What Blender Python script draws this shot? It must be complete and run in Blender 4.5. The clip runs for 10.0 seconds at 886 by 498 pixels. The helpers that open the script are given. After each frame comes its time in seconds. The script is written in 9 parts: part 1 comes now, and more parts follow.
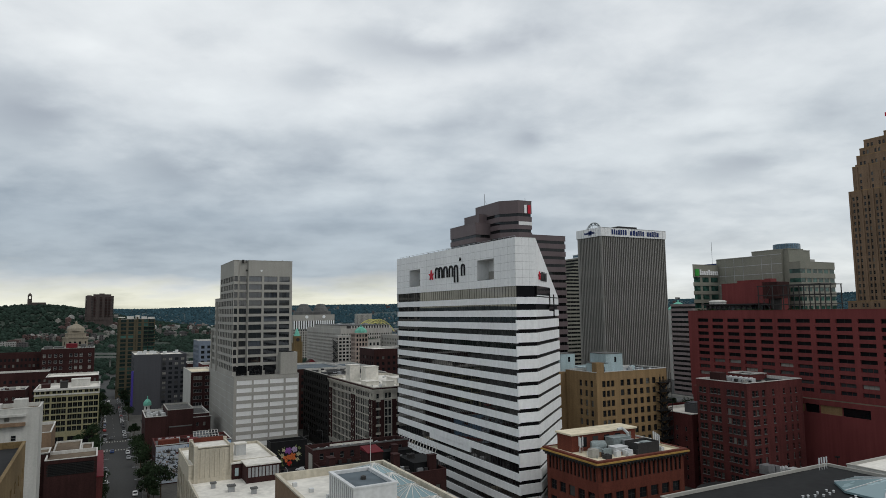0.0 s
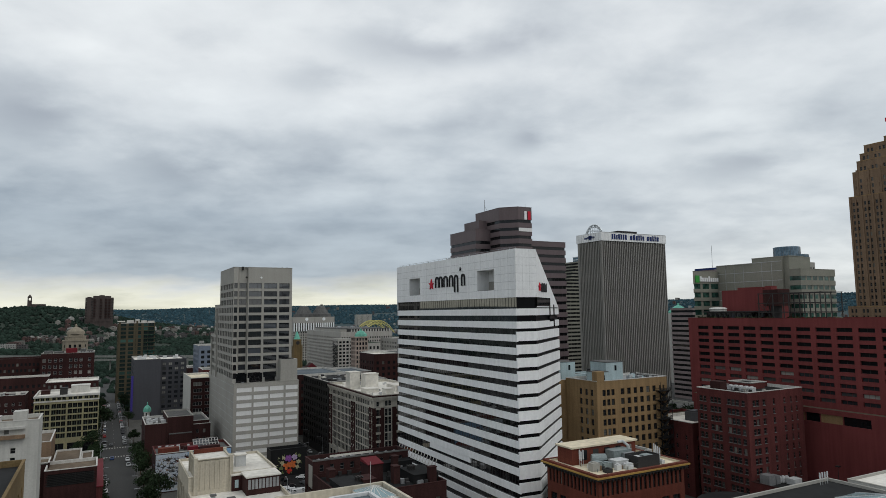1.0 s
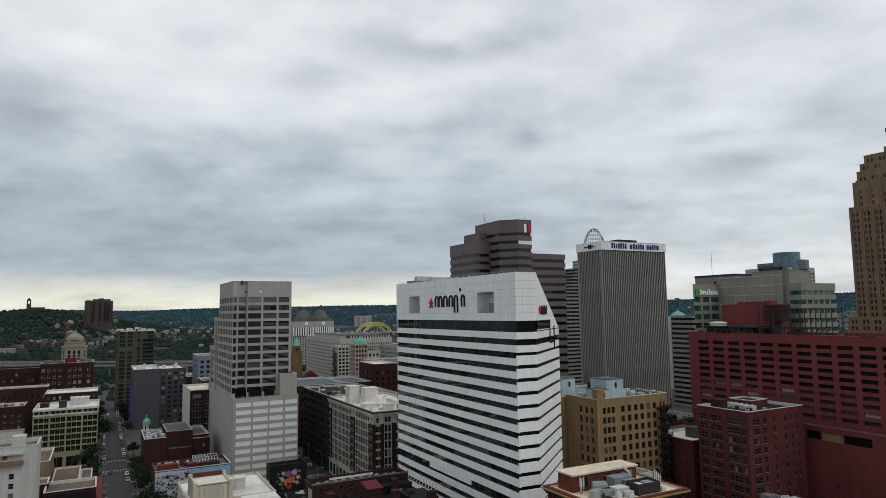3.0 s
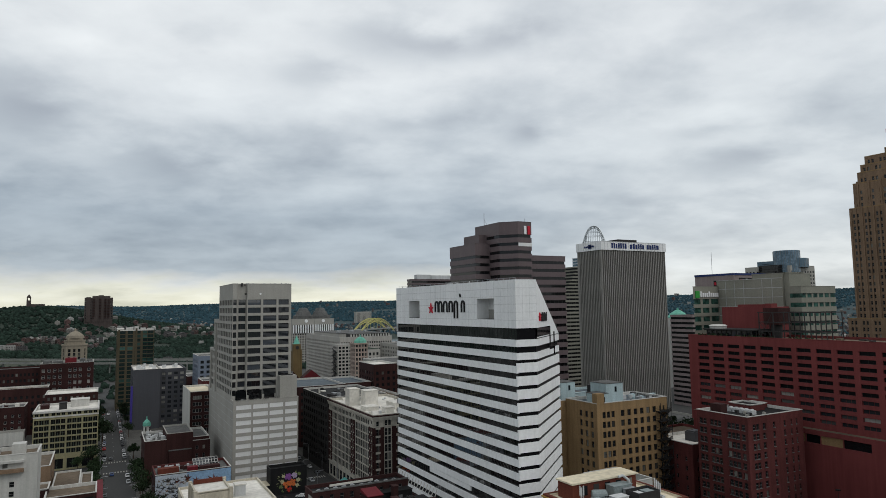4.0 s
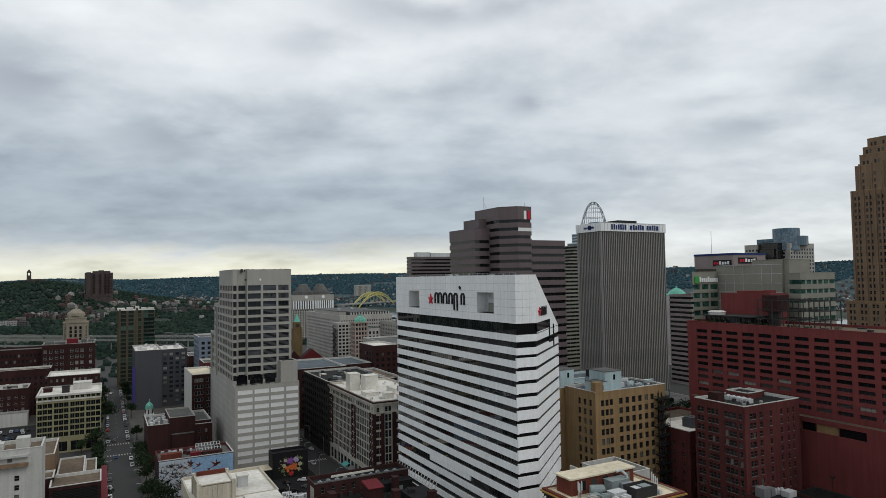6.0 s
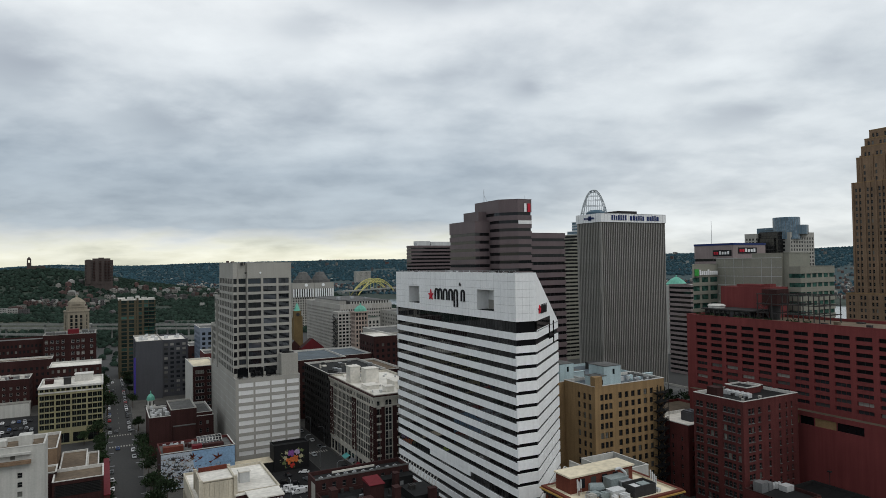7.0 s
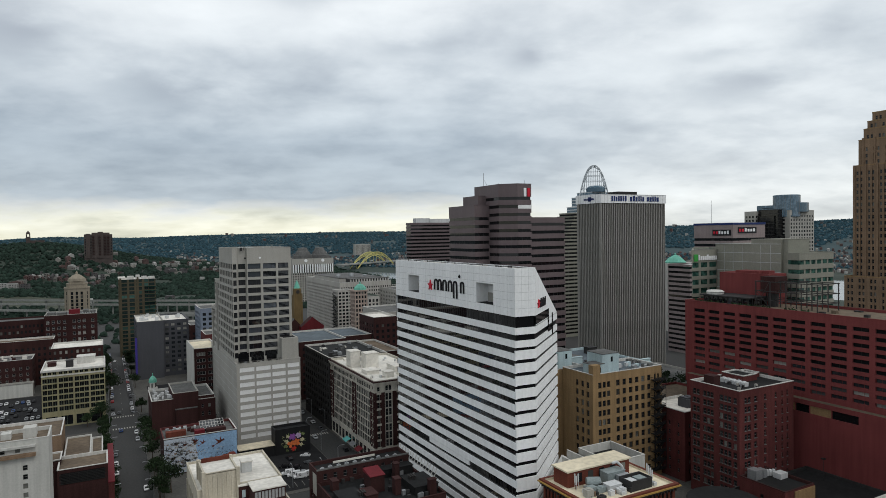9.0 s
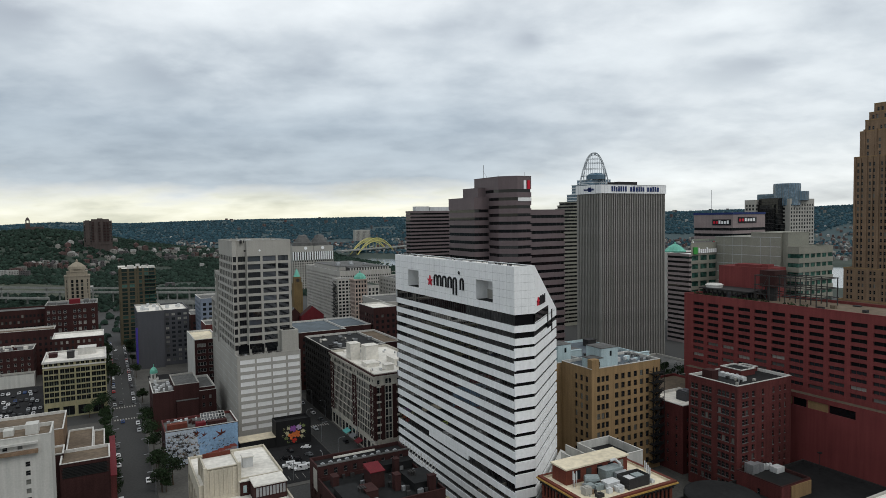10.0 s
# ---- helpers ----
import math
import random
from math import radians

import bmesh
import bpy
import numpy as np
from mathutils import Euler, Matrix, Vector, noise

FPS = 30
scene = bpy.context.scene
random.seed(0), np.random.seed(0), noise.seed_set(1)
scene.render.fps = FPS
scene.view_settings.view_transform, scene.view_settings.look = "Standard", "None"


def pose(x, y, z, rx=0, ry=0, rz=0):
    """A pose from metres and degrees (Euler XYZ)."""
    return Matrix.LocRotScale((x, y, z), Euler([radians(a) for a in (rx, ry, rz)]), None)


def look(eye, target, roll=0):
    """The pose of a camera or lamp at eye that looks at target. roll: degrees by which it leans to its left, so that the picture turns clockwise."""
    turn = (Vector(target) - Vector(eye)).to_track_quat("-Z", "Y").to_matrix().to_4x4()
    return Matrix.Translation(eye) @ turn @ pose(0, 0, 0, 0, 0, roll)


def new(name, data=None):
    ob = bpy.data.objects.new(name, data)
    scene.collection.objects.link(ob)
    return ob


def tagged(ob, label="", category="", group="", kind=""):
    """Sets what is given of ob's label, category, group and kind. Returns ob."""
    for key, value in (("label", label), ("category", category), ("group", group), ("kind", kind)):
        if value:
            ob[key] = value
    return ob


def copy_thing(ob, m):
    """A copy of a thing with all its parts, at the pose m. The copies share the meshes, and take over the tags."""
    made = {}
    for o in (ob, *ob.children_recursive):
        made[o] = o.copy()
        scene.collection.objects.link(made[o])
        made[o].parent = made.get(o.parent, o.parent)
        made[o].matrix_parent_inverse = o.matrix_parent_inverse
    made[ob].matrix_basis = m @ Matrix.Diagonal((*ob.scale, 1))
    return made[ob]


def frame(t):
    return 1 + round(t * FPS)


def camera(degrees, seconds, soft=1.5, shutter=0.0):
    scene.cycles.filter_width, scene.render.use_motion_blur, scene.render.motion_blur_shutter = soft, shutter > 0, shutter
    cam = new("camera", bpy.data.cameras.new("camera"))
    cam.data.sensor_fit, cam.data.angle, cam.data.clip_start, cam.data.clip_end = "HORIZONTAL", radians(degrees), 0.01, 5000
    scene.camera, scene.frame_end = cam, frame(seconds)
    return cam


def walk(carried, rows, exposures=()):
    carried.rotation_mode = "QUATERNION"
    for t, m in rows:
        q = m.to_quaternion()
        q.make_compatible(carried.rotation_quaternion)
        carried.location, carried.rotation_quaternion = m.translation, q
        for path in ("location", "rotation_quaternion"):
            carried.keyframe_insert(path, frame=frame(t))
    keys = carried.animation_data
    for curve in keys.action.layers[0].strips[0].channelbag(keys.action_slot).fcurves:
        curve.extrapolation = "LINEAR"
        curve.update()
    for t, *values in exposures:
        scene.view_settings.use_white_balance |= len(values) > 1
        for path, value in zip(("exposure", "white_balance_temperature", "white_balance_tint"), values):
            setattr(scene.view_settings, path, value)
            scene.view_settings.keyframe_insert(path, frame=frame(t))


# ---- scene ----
cam = camera(69.5, 10.0, soft=0.6)
walk(cam, [
    (0.0, pose(-0.03, -0.02, 68.00, 95.625, 0.686, -27.912)),
    (0.5, pose(-0.06, -0.07, 69.68, 95.619, 0.696, -27.911)),
    (1.0, pose(-0.08, -0.11, 71.30, 95.620, 0.711, -27.914)),
    (1.5, pose(-0.09, -0.14, 72.98, 95.598, 0.734, -27.922)),
    (2.0, pose(-0.10, -0.16, 74.70, 95.599, 0.761, -27.932)),
    (2.5, pose(-0.10, -0.17, 76.45, 95.586, 0.784, -27.945)),
    (4.0, pose(-0.08, -0.17, 81.80, 95.114, 0.821, -27.969)),
    (4.5, pose(-0.07, -0.15, 83.46, 94.503, 0.837, -27.983)),
    (5.0, pose(-0.07, -0.12, 85.12, 93.866, 0.854, -27.996)),
    (5.5, pose(-0.05, -0.08, 86.85, 93.214, 0.864, -28.011)),
    (7.0, pose(-0.03, 0.05, 92.29, 91.265, 0.878, -28.038)),
    (7.5, pose(-0.01, 0.10, 94.01, 90.622, 0.885, -28.046)),
    (8.0, pose(0.02, 0.14, 95.71, 89.979, 0.883, -28.059)),
    (8.5, pose(0.08, 0.17, 97.40, 89.332, 0.875, -28.075)),
    (9.0, pose(0.15, 0.20, 99.19, 88.665, 0.861, -28.091)),
    (9.5, pose(0.23, 0.24, 101.07, 87.995, 0.843, -28.101)),
    (10.0, pose(0.31, 0.28, 103.00, 87.307, 0.825, -28.107)),
], exposures=[(0.0, -0.05), (2.5, -0.05), (4.0, -0.04), (5.5, -0.02), (7.5, 0.06), (10.0, 0.15)])

# ---- light ----
def build_world():
    world = bpy.data.worlds.new("overcast_sky")
    world.use_nodes = True
    nt = world.node_tree
    nt.nodes.clear()
    N, L = nt.nodes.new, nt.links.new

    def math_node(op, a, b=None, clamp=False):
        n = N("ShaderNodeMath")
        n.operation, n.use_clamp = op, clamp
        for i, v in enumerate((a, b)):
            if v is None:
                continue
            if isinstance(v, (int, float)):
                n.inputs[i].default_value = v
            else:
                L(v, n.inputs[i])
        return n.outputs[0]

    co = N("ShaderNodeTexCoord")
    sep = N("ShaderNodeSeparateXYZ")
    L(co.outputs["Generated"], sep.inputs[0])
    up = math_node("MAXIMUM", sep.outputs[2], 0.0)
    # the cloud deck is a flat sheet overhead: its rolls draw together towards the horizon
    lift = math_node("ADD", up, 0.24)
    deck = N("ShaderNodeCombineXYZ")
    L(math_node("DIVIDE", sep.outputs[0], lift), deck.inputs[0])
    L(math_node("DIVIDE", sep.outputs[1], lift), deck.inputs[1])

    def clouds(scale, detail, off, distort=0.3, rough=0.55, stretch=1.0):
        mp = N("ShaderNodeMapping")
        mp.vector_type = "TEXTURE"
        mp.inputs["Location"].default_value = off
        mp.inputs["Rotation"].default_value = (0, 0, radians(-24))
        mp.inputs["Scale"].default_value = (stretch, 1.0, 1.0)
        L(deck.outputs[0], mp.inputs[0])
        n = N("ShaderNodeTexNoise")
        n.inputs["Scale"].default_value, n.inputs["Detail"].default_value = scale, detail
        n.inputs["Roughness"].default_value, n.inputs["Distortion"].default_value = rough, distort
        L(mp.outputs[0], n.inputs["Vector"])
        return n.outputs["Fac"]

    big = clouds(1.5, 3, (3.1, 1.7, 0), 0.0, 0.45, 1.5)
    fine = clouds(3.8, 7, (7.3, 4.4, 2), 0.1, 0.5, 1.15)
    wisp = clouds(11.0, 6, (1.3, 9.4, 5), 0.25, 0.55, 1.1)
    tone = math_node("ADD", math_node("MULTIPLY", big, 0.44), math_node("ADD", math_node("MULTIPLY", fine, 0.46), math_node("MULTIPLY", wisp, 0.10)))
    # single darker cloud banks: direction of the middle, half width across and up, weight
    for az, el, ra, re_, wgt in CLOUD_BANKS:
        c = Vector((math.sin(radians(az)) * math.cos(radians(el)), math.cos(radians(az)) * math.cos(radians(el)), math.sin(radians(el))))
        r = Vector((math.cos(radians(az)), -math.sin(radians(az)), 0))
        u = r.cross(c)
        terms = []
        for axis, width in ((r, ra), (u, re_)):
            d = N("ShaderNodeVectorMath")
            d.operation = "DOT_PRODUCT"
            L(co.outputs["Generated"], d.inputs[0])
            d.inputs[1].default_value = axis
            jit = math_node("MULTIPLY", math_node("SUBTRACT", fine, 0.5), width * 0.06)
            q = math_node("DIVIDE", math_node("ADD", math_node("SUBTRACT", d.outputs["Value"], axis.dot(c)), jit), math.sin(radians(width)))
            terms.append(math_node("MULTIPLY", q, q))
        g = math_node("EXPONENT", math_node("MULTIPLY", math_node("ADD", *terms), -1.0))
        tone = math_node("SUBTRACT", tone, math_node("MULTIPLY", math_node("MULTIPLY", g, math_node("ADD", math_node("MULTIPLY", wisp, 0.6), math_node("ADD", fine, -0.05))), 1.3 * wgt))
    ramp = N("ShaderNodeValToRGB")
    els = ramp.color_ramp.elements
    els[0].position, els[0].color = 0.16, (0.27, 0.30, 0.345, 1)
    els[1].position, els[1].color = 0.68, (0.83, 0.865, 0.88, 1)
    for p, c in ((0.31, (0.45, 0.485, 0.53, 1)), (0.43, (0.58, 0.62, 0.655, 1)), (0.52, (0.695, 0.73, 0.755, 1))):
        e = els.new(p)
        e.color = c
    L(tone, ramp.inputs[0])
    # the cloud deck is darker low down, and leaves a pale gap above the horizon
    def low_ramp(stops):
        low = N("ShaderNodeValToRGB")
        le = low.color_ramp.elements
        le[0].position, le[0].color = stops[0][0], (*stops[0][1], 1)
        le[1].position, le[1].color = stops[-1][0], (*stops[-1][1], 1)
        for p, c in stops[1:-1]:
            e = le.new(p)
            e.color = (*c, 1)
        L(bend, low.inputs[0])
        return low.outputs[0]

    bend = math_node("ADD", sep.outputs[2], math_node("MULTIPLY", math_node("SUBTRACT", fine, 0.5), 0.07))
    west = low_ramp(((0.0, (1.18, 1.11, 0.86)), (0.028, (1.22, 1.17, 0.98)), (0.045, (1.0, 0.99, 0.95)), (0.063, (0.66, 0.72, 0.775)), (0.14, (0.63, 0.695, 0.76)), (0.24, (0.93, 0.965, 0.995)), (0.36, (1.15, 1.15, 1.15)), (0.62, (1.10, 1.10, 1.10))))
    east = low_ramp(((0.0, (1.05, 1.04, 0.99)), (0.06, (1.10, 1.10, 1.08)), (0.12, (0.98, 1.0, 1.01)), (0.24, (1.0, 1.02, 1.03)), (0.40, (1.10, 1.10, 1.10)), (0.62, (1.06, 1.06, 1.06))))
    side = N("ShaderNodeMapRange")
    side.interpolation_type = "SMOOTHSTEP"
    side.inputs["From Min"].default_value, side.inputs["From Max"].default_value = -0.02, 0.42
    L(math_node("SUBTRACT", math_node("MULTIPLY", sep.outputs[0], 0.88), math_node("MULTIPLY", sep.outputs[1], 0.47)), side.inputs["Value"])
    low_mix = N("ShaderNodeMix")
    low_mix.data_type = "RGBA"
    L(side.outputs[0], low_mix.inputs["Factor"])
    L(west, low_mix.inputs["A"])
    L(east, low_mix.inputs["B"])
    # the sky is brighter towards the veiled sun
    dt = N("ShaderNodeVectorMath")
    dt.operation = "DOT_PRODUCT"
    L(co.outputs["Generated"], dt.inputs[0])
    dt.inputs[1].default_value = (0.94, 0.30, 0.17)
    veil = math_node("ADD", math_node("MULTIPLY", math_node("MAXIMUM", dt.outputs["Value"], 0.0), 0.04), 0.98)
    vm = N("ShaderNodeMix")
    vm.data_type, vm.blend_type = "RGBA", "MULTIPLY"
    vm.inputs["Factor"].default_value = 1.0
    L(low_mix.outputs["Result"], vm.inputs["A"])
    L(veil, vm.inputs["B"])
    mul = N("ShaderNodeMix")
    mul.data_type, mul.blend_type = "RGBA", "MULTIPLY"
    mul.inputs["Factor"].default_value = 1.0
    L(ramp.outputs[0], mul.inputs["A"])
    L(vm.outputs["Result"], mul.inputs["B"])
    sky = N("ShaderNodeTexSky")
    sky.sky_type, sky.sun_disc = "NISHITA", False
    sky.sun_elevation, sky.sun_rotation = radians(48), radians(100)
    b_sky, b_cloud, mix, out = N("ShaderNodeBackground"), N("ShaderNodeBackground"), N("ShaderNodeMixShader"), N("ShaderNodeOutputWorld")
    b_sky.inputs["Strength"].default_value = 0.10
    b_cloud.inputs["Strength"].default_value = 1.0
    mix.inputs[0].default_value = 0.95
    L(sky.outputs[0], b_sky.inputs[0])
    L(mul.outputs["Result"], b_cloud.inputs[0])
    L(b_sky.outputs[0], mix.inputs[1])
    L(b_cloud.outputs[0], mix.inputs[2])
    L(mix.outputs[0], out.inputs[0])
    scene.world = world


CLOUD_BANKS = [(23.3, 23.4, 4.5, 1.8, 0.13), (29.5, 22.6, 4.5, 1.1, 0.15), (34, 23.4, 2.2, 1.2, 0.13), (16.5, 20.3, 3.6, 1.3, 0.15), (36.2, 15.2, 2.2, 0.9, 0.16), (51.6, 14.4, 2.6, 0.8, 0.12), (52.5, 11.3, 3.0, 1.0, 0.1), (4.5, 12, 4.5, 1.2, 0.12), (-6, 15, 3.0, 1.8, 0.13), (24, 16, 2.0, 0.6, 0.09)]
build_world()
sun = new("sun", bpy.data.lights.new("sun", "SUN"))
sun.data.energy, sun.data.angle, sun.data.color = 0.75, radians(30), (1.0, 0.97, 0.92)
sun.matrix_world = look((0, 0, 300), (-34, 62, 215))

# ---- materials ----
MATS = {}


def surf(name, col, rough=0.85, var=0.10, fine=2.5, streak=0.10, bump=0.15, metal=0.0, spec=0.2, rand=0.0, isle=False):
    """Weathered wall or roof: broad stains, fine grain and faint streaks that run down."""
    m = bpy.data.materials.new(name)
    m.use_nodes = True
    nt = m.node_tree
    N, L = nt.nodes.new, nt.links.new
    b = nt.nodes["Principled BSDF"]
    b.inputs["Roughness"].default_value, b.inputs["Metallic"].default_value = rough, metal
    b.inputs["Specular IOR Level"].default_value = spec
    co = N("ShaderNodeTexCoord")
    fac = None
    for scale, amount, stretch in ((fine, var, (1, 1, 1)), (0.09, var, (1, 1, 1)), (0.8, streak, (1, 1, 0.06))):
        if amount == 0:
            continue
        mp, n, mr = N("ShaderNodeMapping"), N("ShaderNodeTexNoise"), N("ShaderNodeMapRange")
        mp.inputs["Scale"].default_value = stretch
        L(co.outputs["Object"], mp.inputs[0])
        L(mp.outputs[0], n.inputs["Vector"])
        n.inputs["Scale"].default_value, n.inputs["Detail"].default_value = scale, 5
        mr.inputs["From Min"].default_value, mr.inputs["From Max"].default_value = 0.3, 0.7
        mr.inputs["To Min"].default_value, mr.inputs["To Max"].default_value = 1 - amount, 1 + amount
        L(n.outputs["Fac"], mr.inputs["Value"])
        if fac is None:
            fac = mr.outputs[0]
        else:
            q = N("ShaderNodeMath")
            q.operation = "MULTIPLY"
            L(fac, q.inputs[0])
            L(mr.outputs[0], q.inputs[1])
            fac = q.outputs[0]
        if scale == fine and bump:
            bp = N("ShaderNodeBump")
            bp.inputs["Strength"].default_value, bp.inputs["Distance"].default_value = bump, 0.05
            L(n.outputs["Fac"], bp.inputs["Height"])
            L(bp.outputs[0], b.inputs["Normal"])
    if rand:
        oi, mr, q = N("ShaderNodeNewGeometry" if isle else "ShaderNodeObjectInfo"), N("ShaderNodeMapRange"), N("ShaderNodeMath")
        mr.inputs["To Min"].default_value, mr.inputs["To Max"].default_value = 1 - rand, 1 + rand
        L(oi.outputs["Random Per Island" if isle else "Random"], mr.inputs["Value"])
        q.operation = "MULTIPLY"
        if fac is None:
            fac = mr.outputs[0]
        else:
            L(fac, q.inputs[0])
            L(mr.outputs[0], q.inputs[1])
            fac = q.outputs[0]
    if fac is None:
        b.inputs["Base Color"].default_value = (*col, 1)
    else:
        mx = N("ShaderNodeMix")
        mx.data_type, mx.blend_type = "RGBA", "MULTIPLY"
        mx.inputs["Factor"].default_value = 1.0
        mx.inputs["A"].default_value = (*col, 1)
        L(fac, mx.inputs["B"])
        L(mx.outputs["Result"], b.inputs["Base Color"])
    MATS[name] = m
    return m


def glass(name, col=(0.02, 0.024, 0.028), rough=0.06, blinds=0.25, light=(0.30, 0.30, 0.28), broad=False, ior=1.5, spec=0.35):
    """Window glass seen by day: dark rooms, some with pale blinds, under a clear glossy skin."""
    m = bpy.data.materials.new(name)
    m.use_nodes = True
    nt = m.node_tree
    N, L = nt.nodes.new, nt.links.new
    b = nt.nodes["Principled BSDF"]
    b.inputs["Roughness"].default_value = rough
    b.inputs["IOR"].default_value = ior
    b.inputs["Specular IOR Level"].default_value = spec
    oi, co, wn = N("ShaderNodeObjectInfo"), N("ShaderNodeTexCoord"), N("ShaderNodeTexNoise")
    wn.inputs["Scale"].default_value, wn.inputs["Detail"].default_value = 0.35, 2
    L(co.outputs["Object"], wn.inputs["Vector"])
    add = N("ShaderNodeMath")
    add.operation = "ADD"
    L(oi.outputs["Random"], add.inputs[0])
    ge = N("ShaderNodeNewGeometry")
    L(wn.outputs["Fac"] if broad else ge.outputs["Random Per Island"], add.inputs[1])
    fr = N("ShaderNodeMath")
    fr.operation = "FRACT"
    L(add.outputs[0], fr.inputs[0])
    ramp = N("ShaderNodeValToRGB")
    e = ramp.color_ramp.elements
    e[0].position, e[0].color = 1 - blinds - 0.02, (*col, 1)
    e[1].position, e[1].color = 1.0, (*light, 1)
    q = e.new(1 - blinds + 0.4 * blinds)
    q.color = tuple(0.35 * l + 0.65 * c for l, c in zip(light, col)) + (1,)
    L(fr.outputs[0], ramp.inputs[0])
    L(ramp.outputs[0], b.inputs["Base Color"])
    MATS[name] = m
    return m


# ---- mesh building ----
class Geo:
    def __init__(self):
        self.v, self.f, self.m = [], [], []

    def face(self, pts, mat=0):
        n = len(self.v)
        self.v.extend(tuple(p) for p in pts)
        self.f.append(tuple(range(n, n + len(pts))))
        self.m.append(mat)

    def box(self, x0, y0, z0, x1, y1, z1, mat=0):
        self.prism([(x0, y0), (x1, y0), (x1, y1), (x0, y1)], z0, z1, mat)

    def prism(self, poly, z0, z1, mat=0, top=True, bottom=True):
        """Upright prism on a counterclockwise outline; z1 may be one height for each corner."""
        n = len(poly)
        zt = z1 if isinstance(z1, (list, tuple)) else [z1] * n
        for i in range(n):
            j = (i + 1) % n
            (ax, ay), (bx, by) = poly[i], poly[j]
            self.face([(ax, ay, z0), (bx, by, z0), (bx, by, zt[j]), (ax, ay, zt[i])], mat)
        if top:
            self.face([(x, y, z) for (x, y), z in zip(poly, zt)], mat)
        if bottom:
            self.face([(x, y, z0) for x, y in reversed(poly)], mat)

    def tube(self, a, b, r, n=6, mat=0):
        a, b = Vector(a), Vector(b)
        d = (b - a).normalized()
        s = d.orthogonal().normalized()
        t = d.cross(s)
        ring = [s * (r * math.cos(2 * math.pi * k / n)) + t * (r * math.sin(2 * math.pi * k / n)) for k in range(n)]
        for k in range(n):
            p, q = ring[k], ring[(k + 1) % n]
            self.face([a + p, a + q, b + q, b + p], mat)
        self.face([a + p for p in reversed(ring)], mat)
        self.face([b + p for p in ring], mat)

    def lathe(self, cx, cy, prof, n=16, mat=0, turn=0.0):
        """prof: rows of radius and height, from the bottom up."""
        for (r0, z0), (r1, z1) in zip(prof, prof[1:]):
            for k in range(n):
                a, b = 2 * math.pi * k / n + turn, 2 * math.pi * (k + 1) / n + turn
                p = [(cx + r0 * math.cos(a), cy + r0 * math.sin(a), z0), (cx + r0 * math.cos(b), cy + r0 * math.sin(b), z0),
                     (cx + r1 * math.cos(b), cy + r1 * math.sin(b), z1), (cx + r1 * math.cos(a), cy + r1 * math.sin(a), z1)]
                if r1 < 1e-4:
                    p = p[:3]
                elif r0 < 1e-4:
                    p = [p[0], p[2], p[3]]
                self.face(p, mat)

    def mesh(self, name, mats):
        me = bpy.data.meshes.new(name)
        me.from_pydata(self.v, [], self.f)
        for m in mats:
            me.materials.append(MATS[m] if isinstance(m, str) else m)
        me.polygons.foreach_set("material_index", self.m)
        me.update()
        return me


def thing(name, label, category, group="", at=(0, 0, 0), kind=""):
    ob = new(name)
    ob.location = at
    ob.empty_display_size = 1
    return tagged(ob, label, category, group, kind)


def part(name, geo, mats, parent, label="", kind=""):
    mats = mats if isinstance(mats, (list, tuple)) else [mats]
    ob = new(name, geo.mesh(name, mats) if isinstance(geo, Geo) else geo)
    ob.parent = parent
    return tagged(ob, label, kind=kind)


def part_each(name, geo, mats, parent, faces=6, label=""):
    """One part for each run of faces: boxes have six."""
    for k in range(0, len(geo.f), faces):
        g = Geo()
        for f, m in zip(geo.f[k:k + faces], geo.m[k:k + faces]):
            g.face([geo.v[i] for i in f], m)
        part(name, g, mats, parent, label)


def inset(poly, d):
    """Counterclockwise outline moved inwards by d (outwards when negative)."""
    out, n = [], len(poly)
    for i in range(n):
        p, c, q = Vector(poly[i - 1]), Vector(poly[i]), Vector(poly[(i + 1) % n])
        e, f = (c - p).normalized(), (q - c).normalized()
        ne, nf = Vector((-e.y, e.x)), Vector((-f.y, f.x))
        k = (ne + nf)
        k = k / max(0.2, k.length_squared) * 2
        out.append((c.x + k.x * d, c.y + k.y * d))
    return out


WIN = {}


def window_mesh(w, h, frame_mat, glass_mat, style):
    """A sash set back in its opening: rim, optional bars and a sill, glass behind. x along the wall, -y outwards."""
    key = (round(w, 2), round(h, 2), frame_mat, glass_mat, style)
    if key not in WIN:
        g = Geo()
        r = min(0.09, 0.08 * w)
        W, H = w / 2, h / 2
        for x0, x1, z0, z1 in ((-W, -W + r, -H, H), (W - r, W, -H, H), (-W + r, W - r, -H, -H + r), (-W + r, W - r, H - r, H)):
            g.face([(x0, 0, z0), (x1, 0, z0), (x1, 0, z1), (x0, 0, z1)], 0)
        if "h" in style:
            g.face([(-W + r, -0.01, -0.05), (W - r, -0.01, -0.05), (W - r, -0.01, 0.05), (-W + r, -0.01, 0.05)], 0)
        for k in range(style.count("v")):
            x = -W + w * (k + 1) / (style.count("v") + 1)
            g.face([(x - 0.05, -0.01, -H + r), (x + 0.05, -0.01, -H + r), (x + 0.05, -0.01, H - r), (x - 0.05, -0.01, H - r)], 0)
        if "s" in style:
            g.box(-W - 0.1, -0.42, -H - 0.16, W + 0.1, 0.0, -H, 0)
        g.face([(-W + r, 0.05, -H + r), (W - r, 0.05, -H + r), (W - r, 0.05, H - r), (-W + r, 0.05, H - r)], 1)
        WIN[key] = g.mesh("window", [frame_mat, glass_mat])
    return WIN[key]


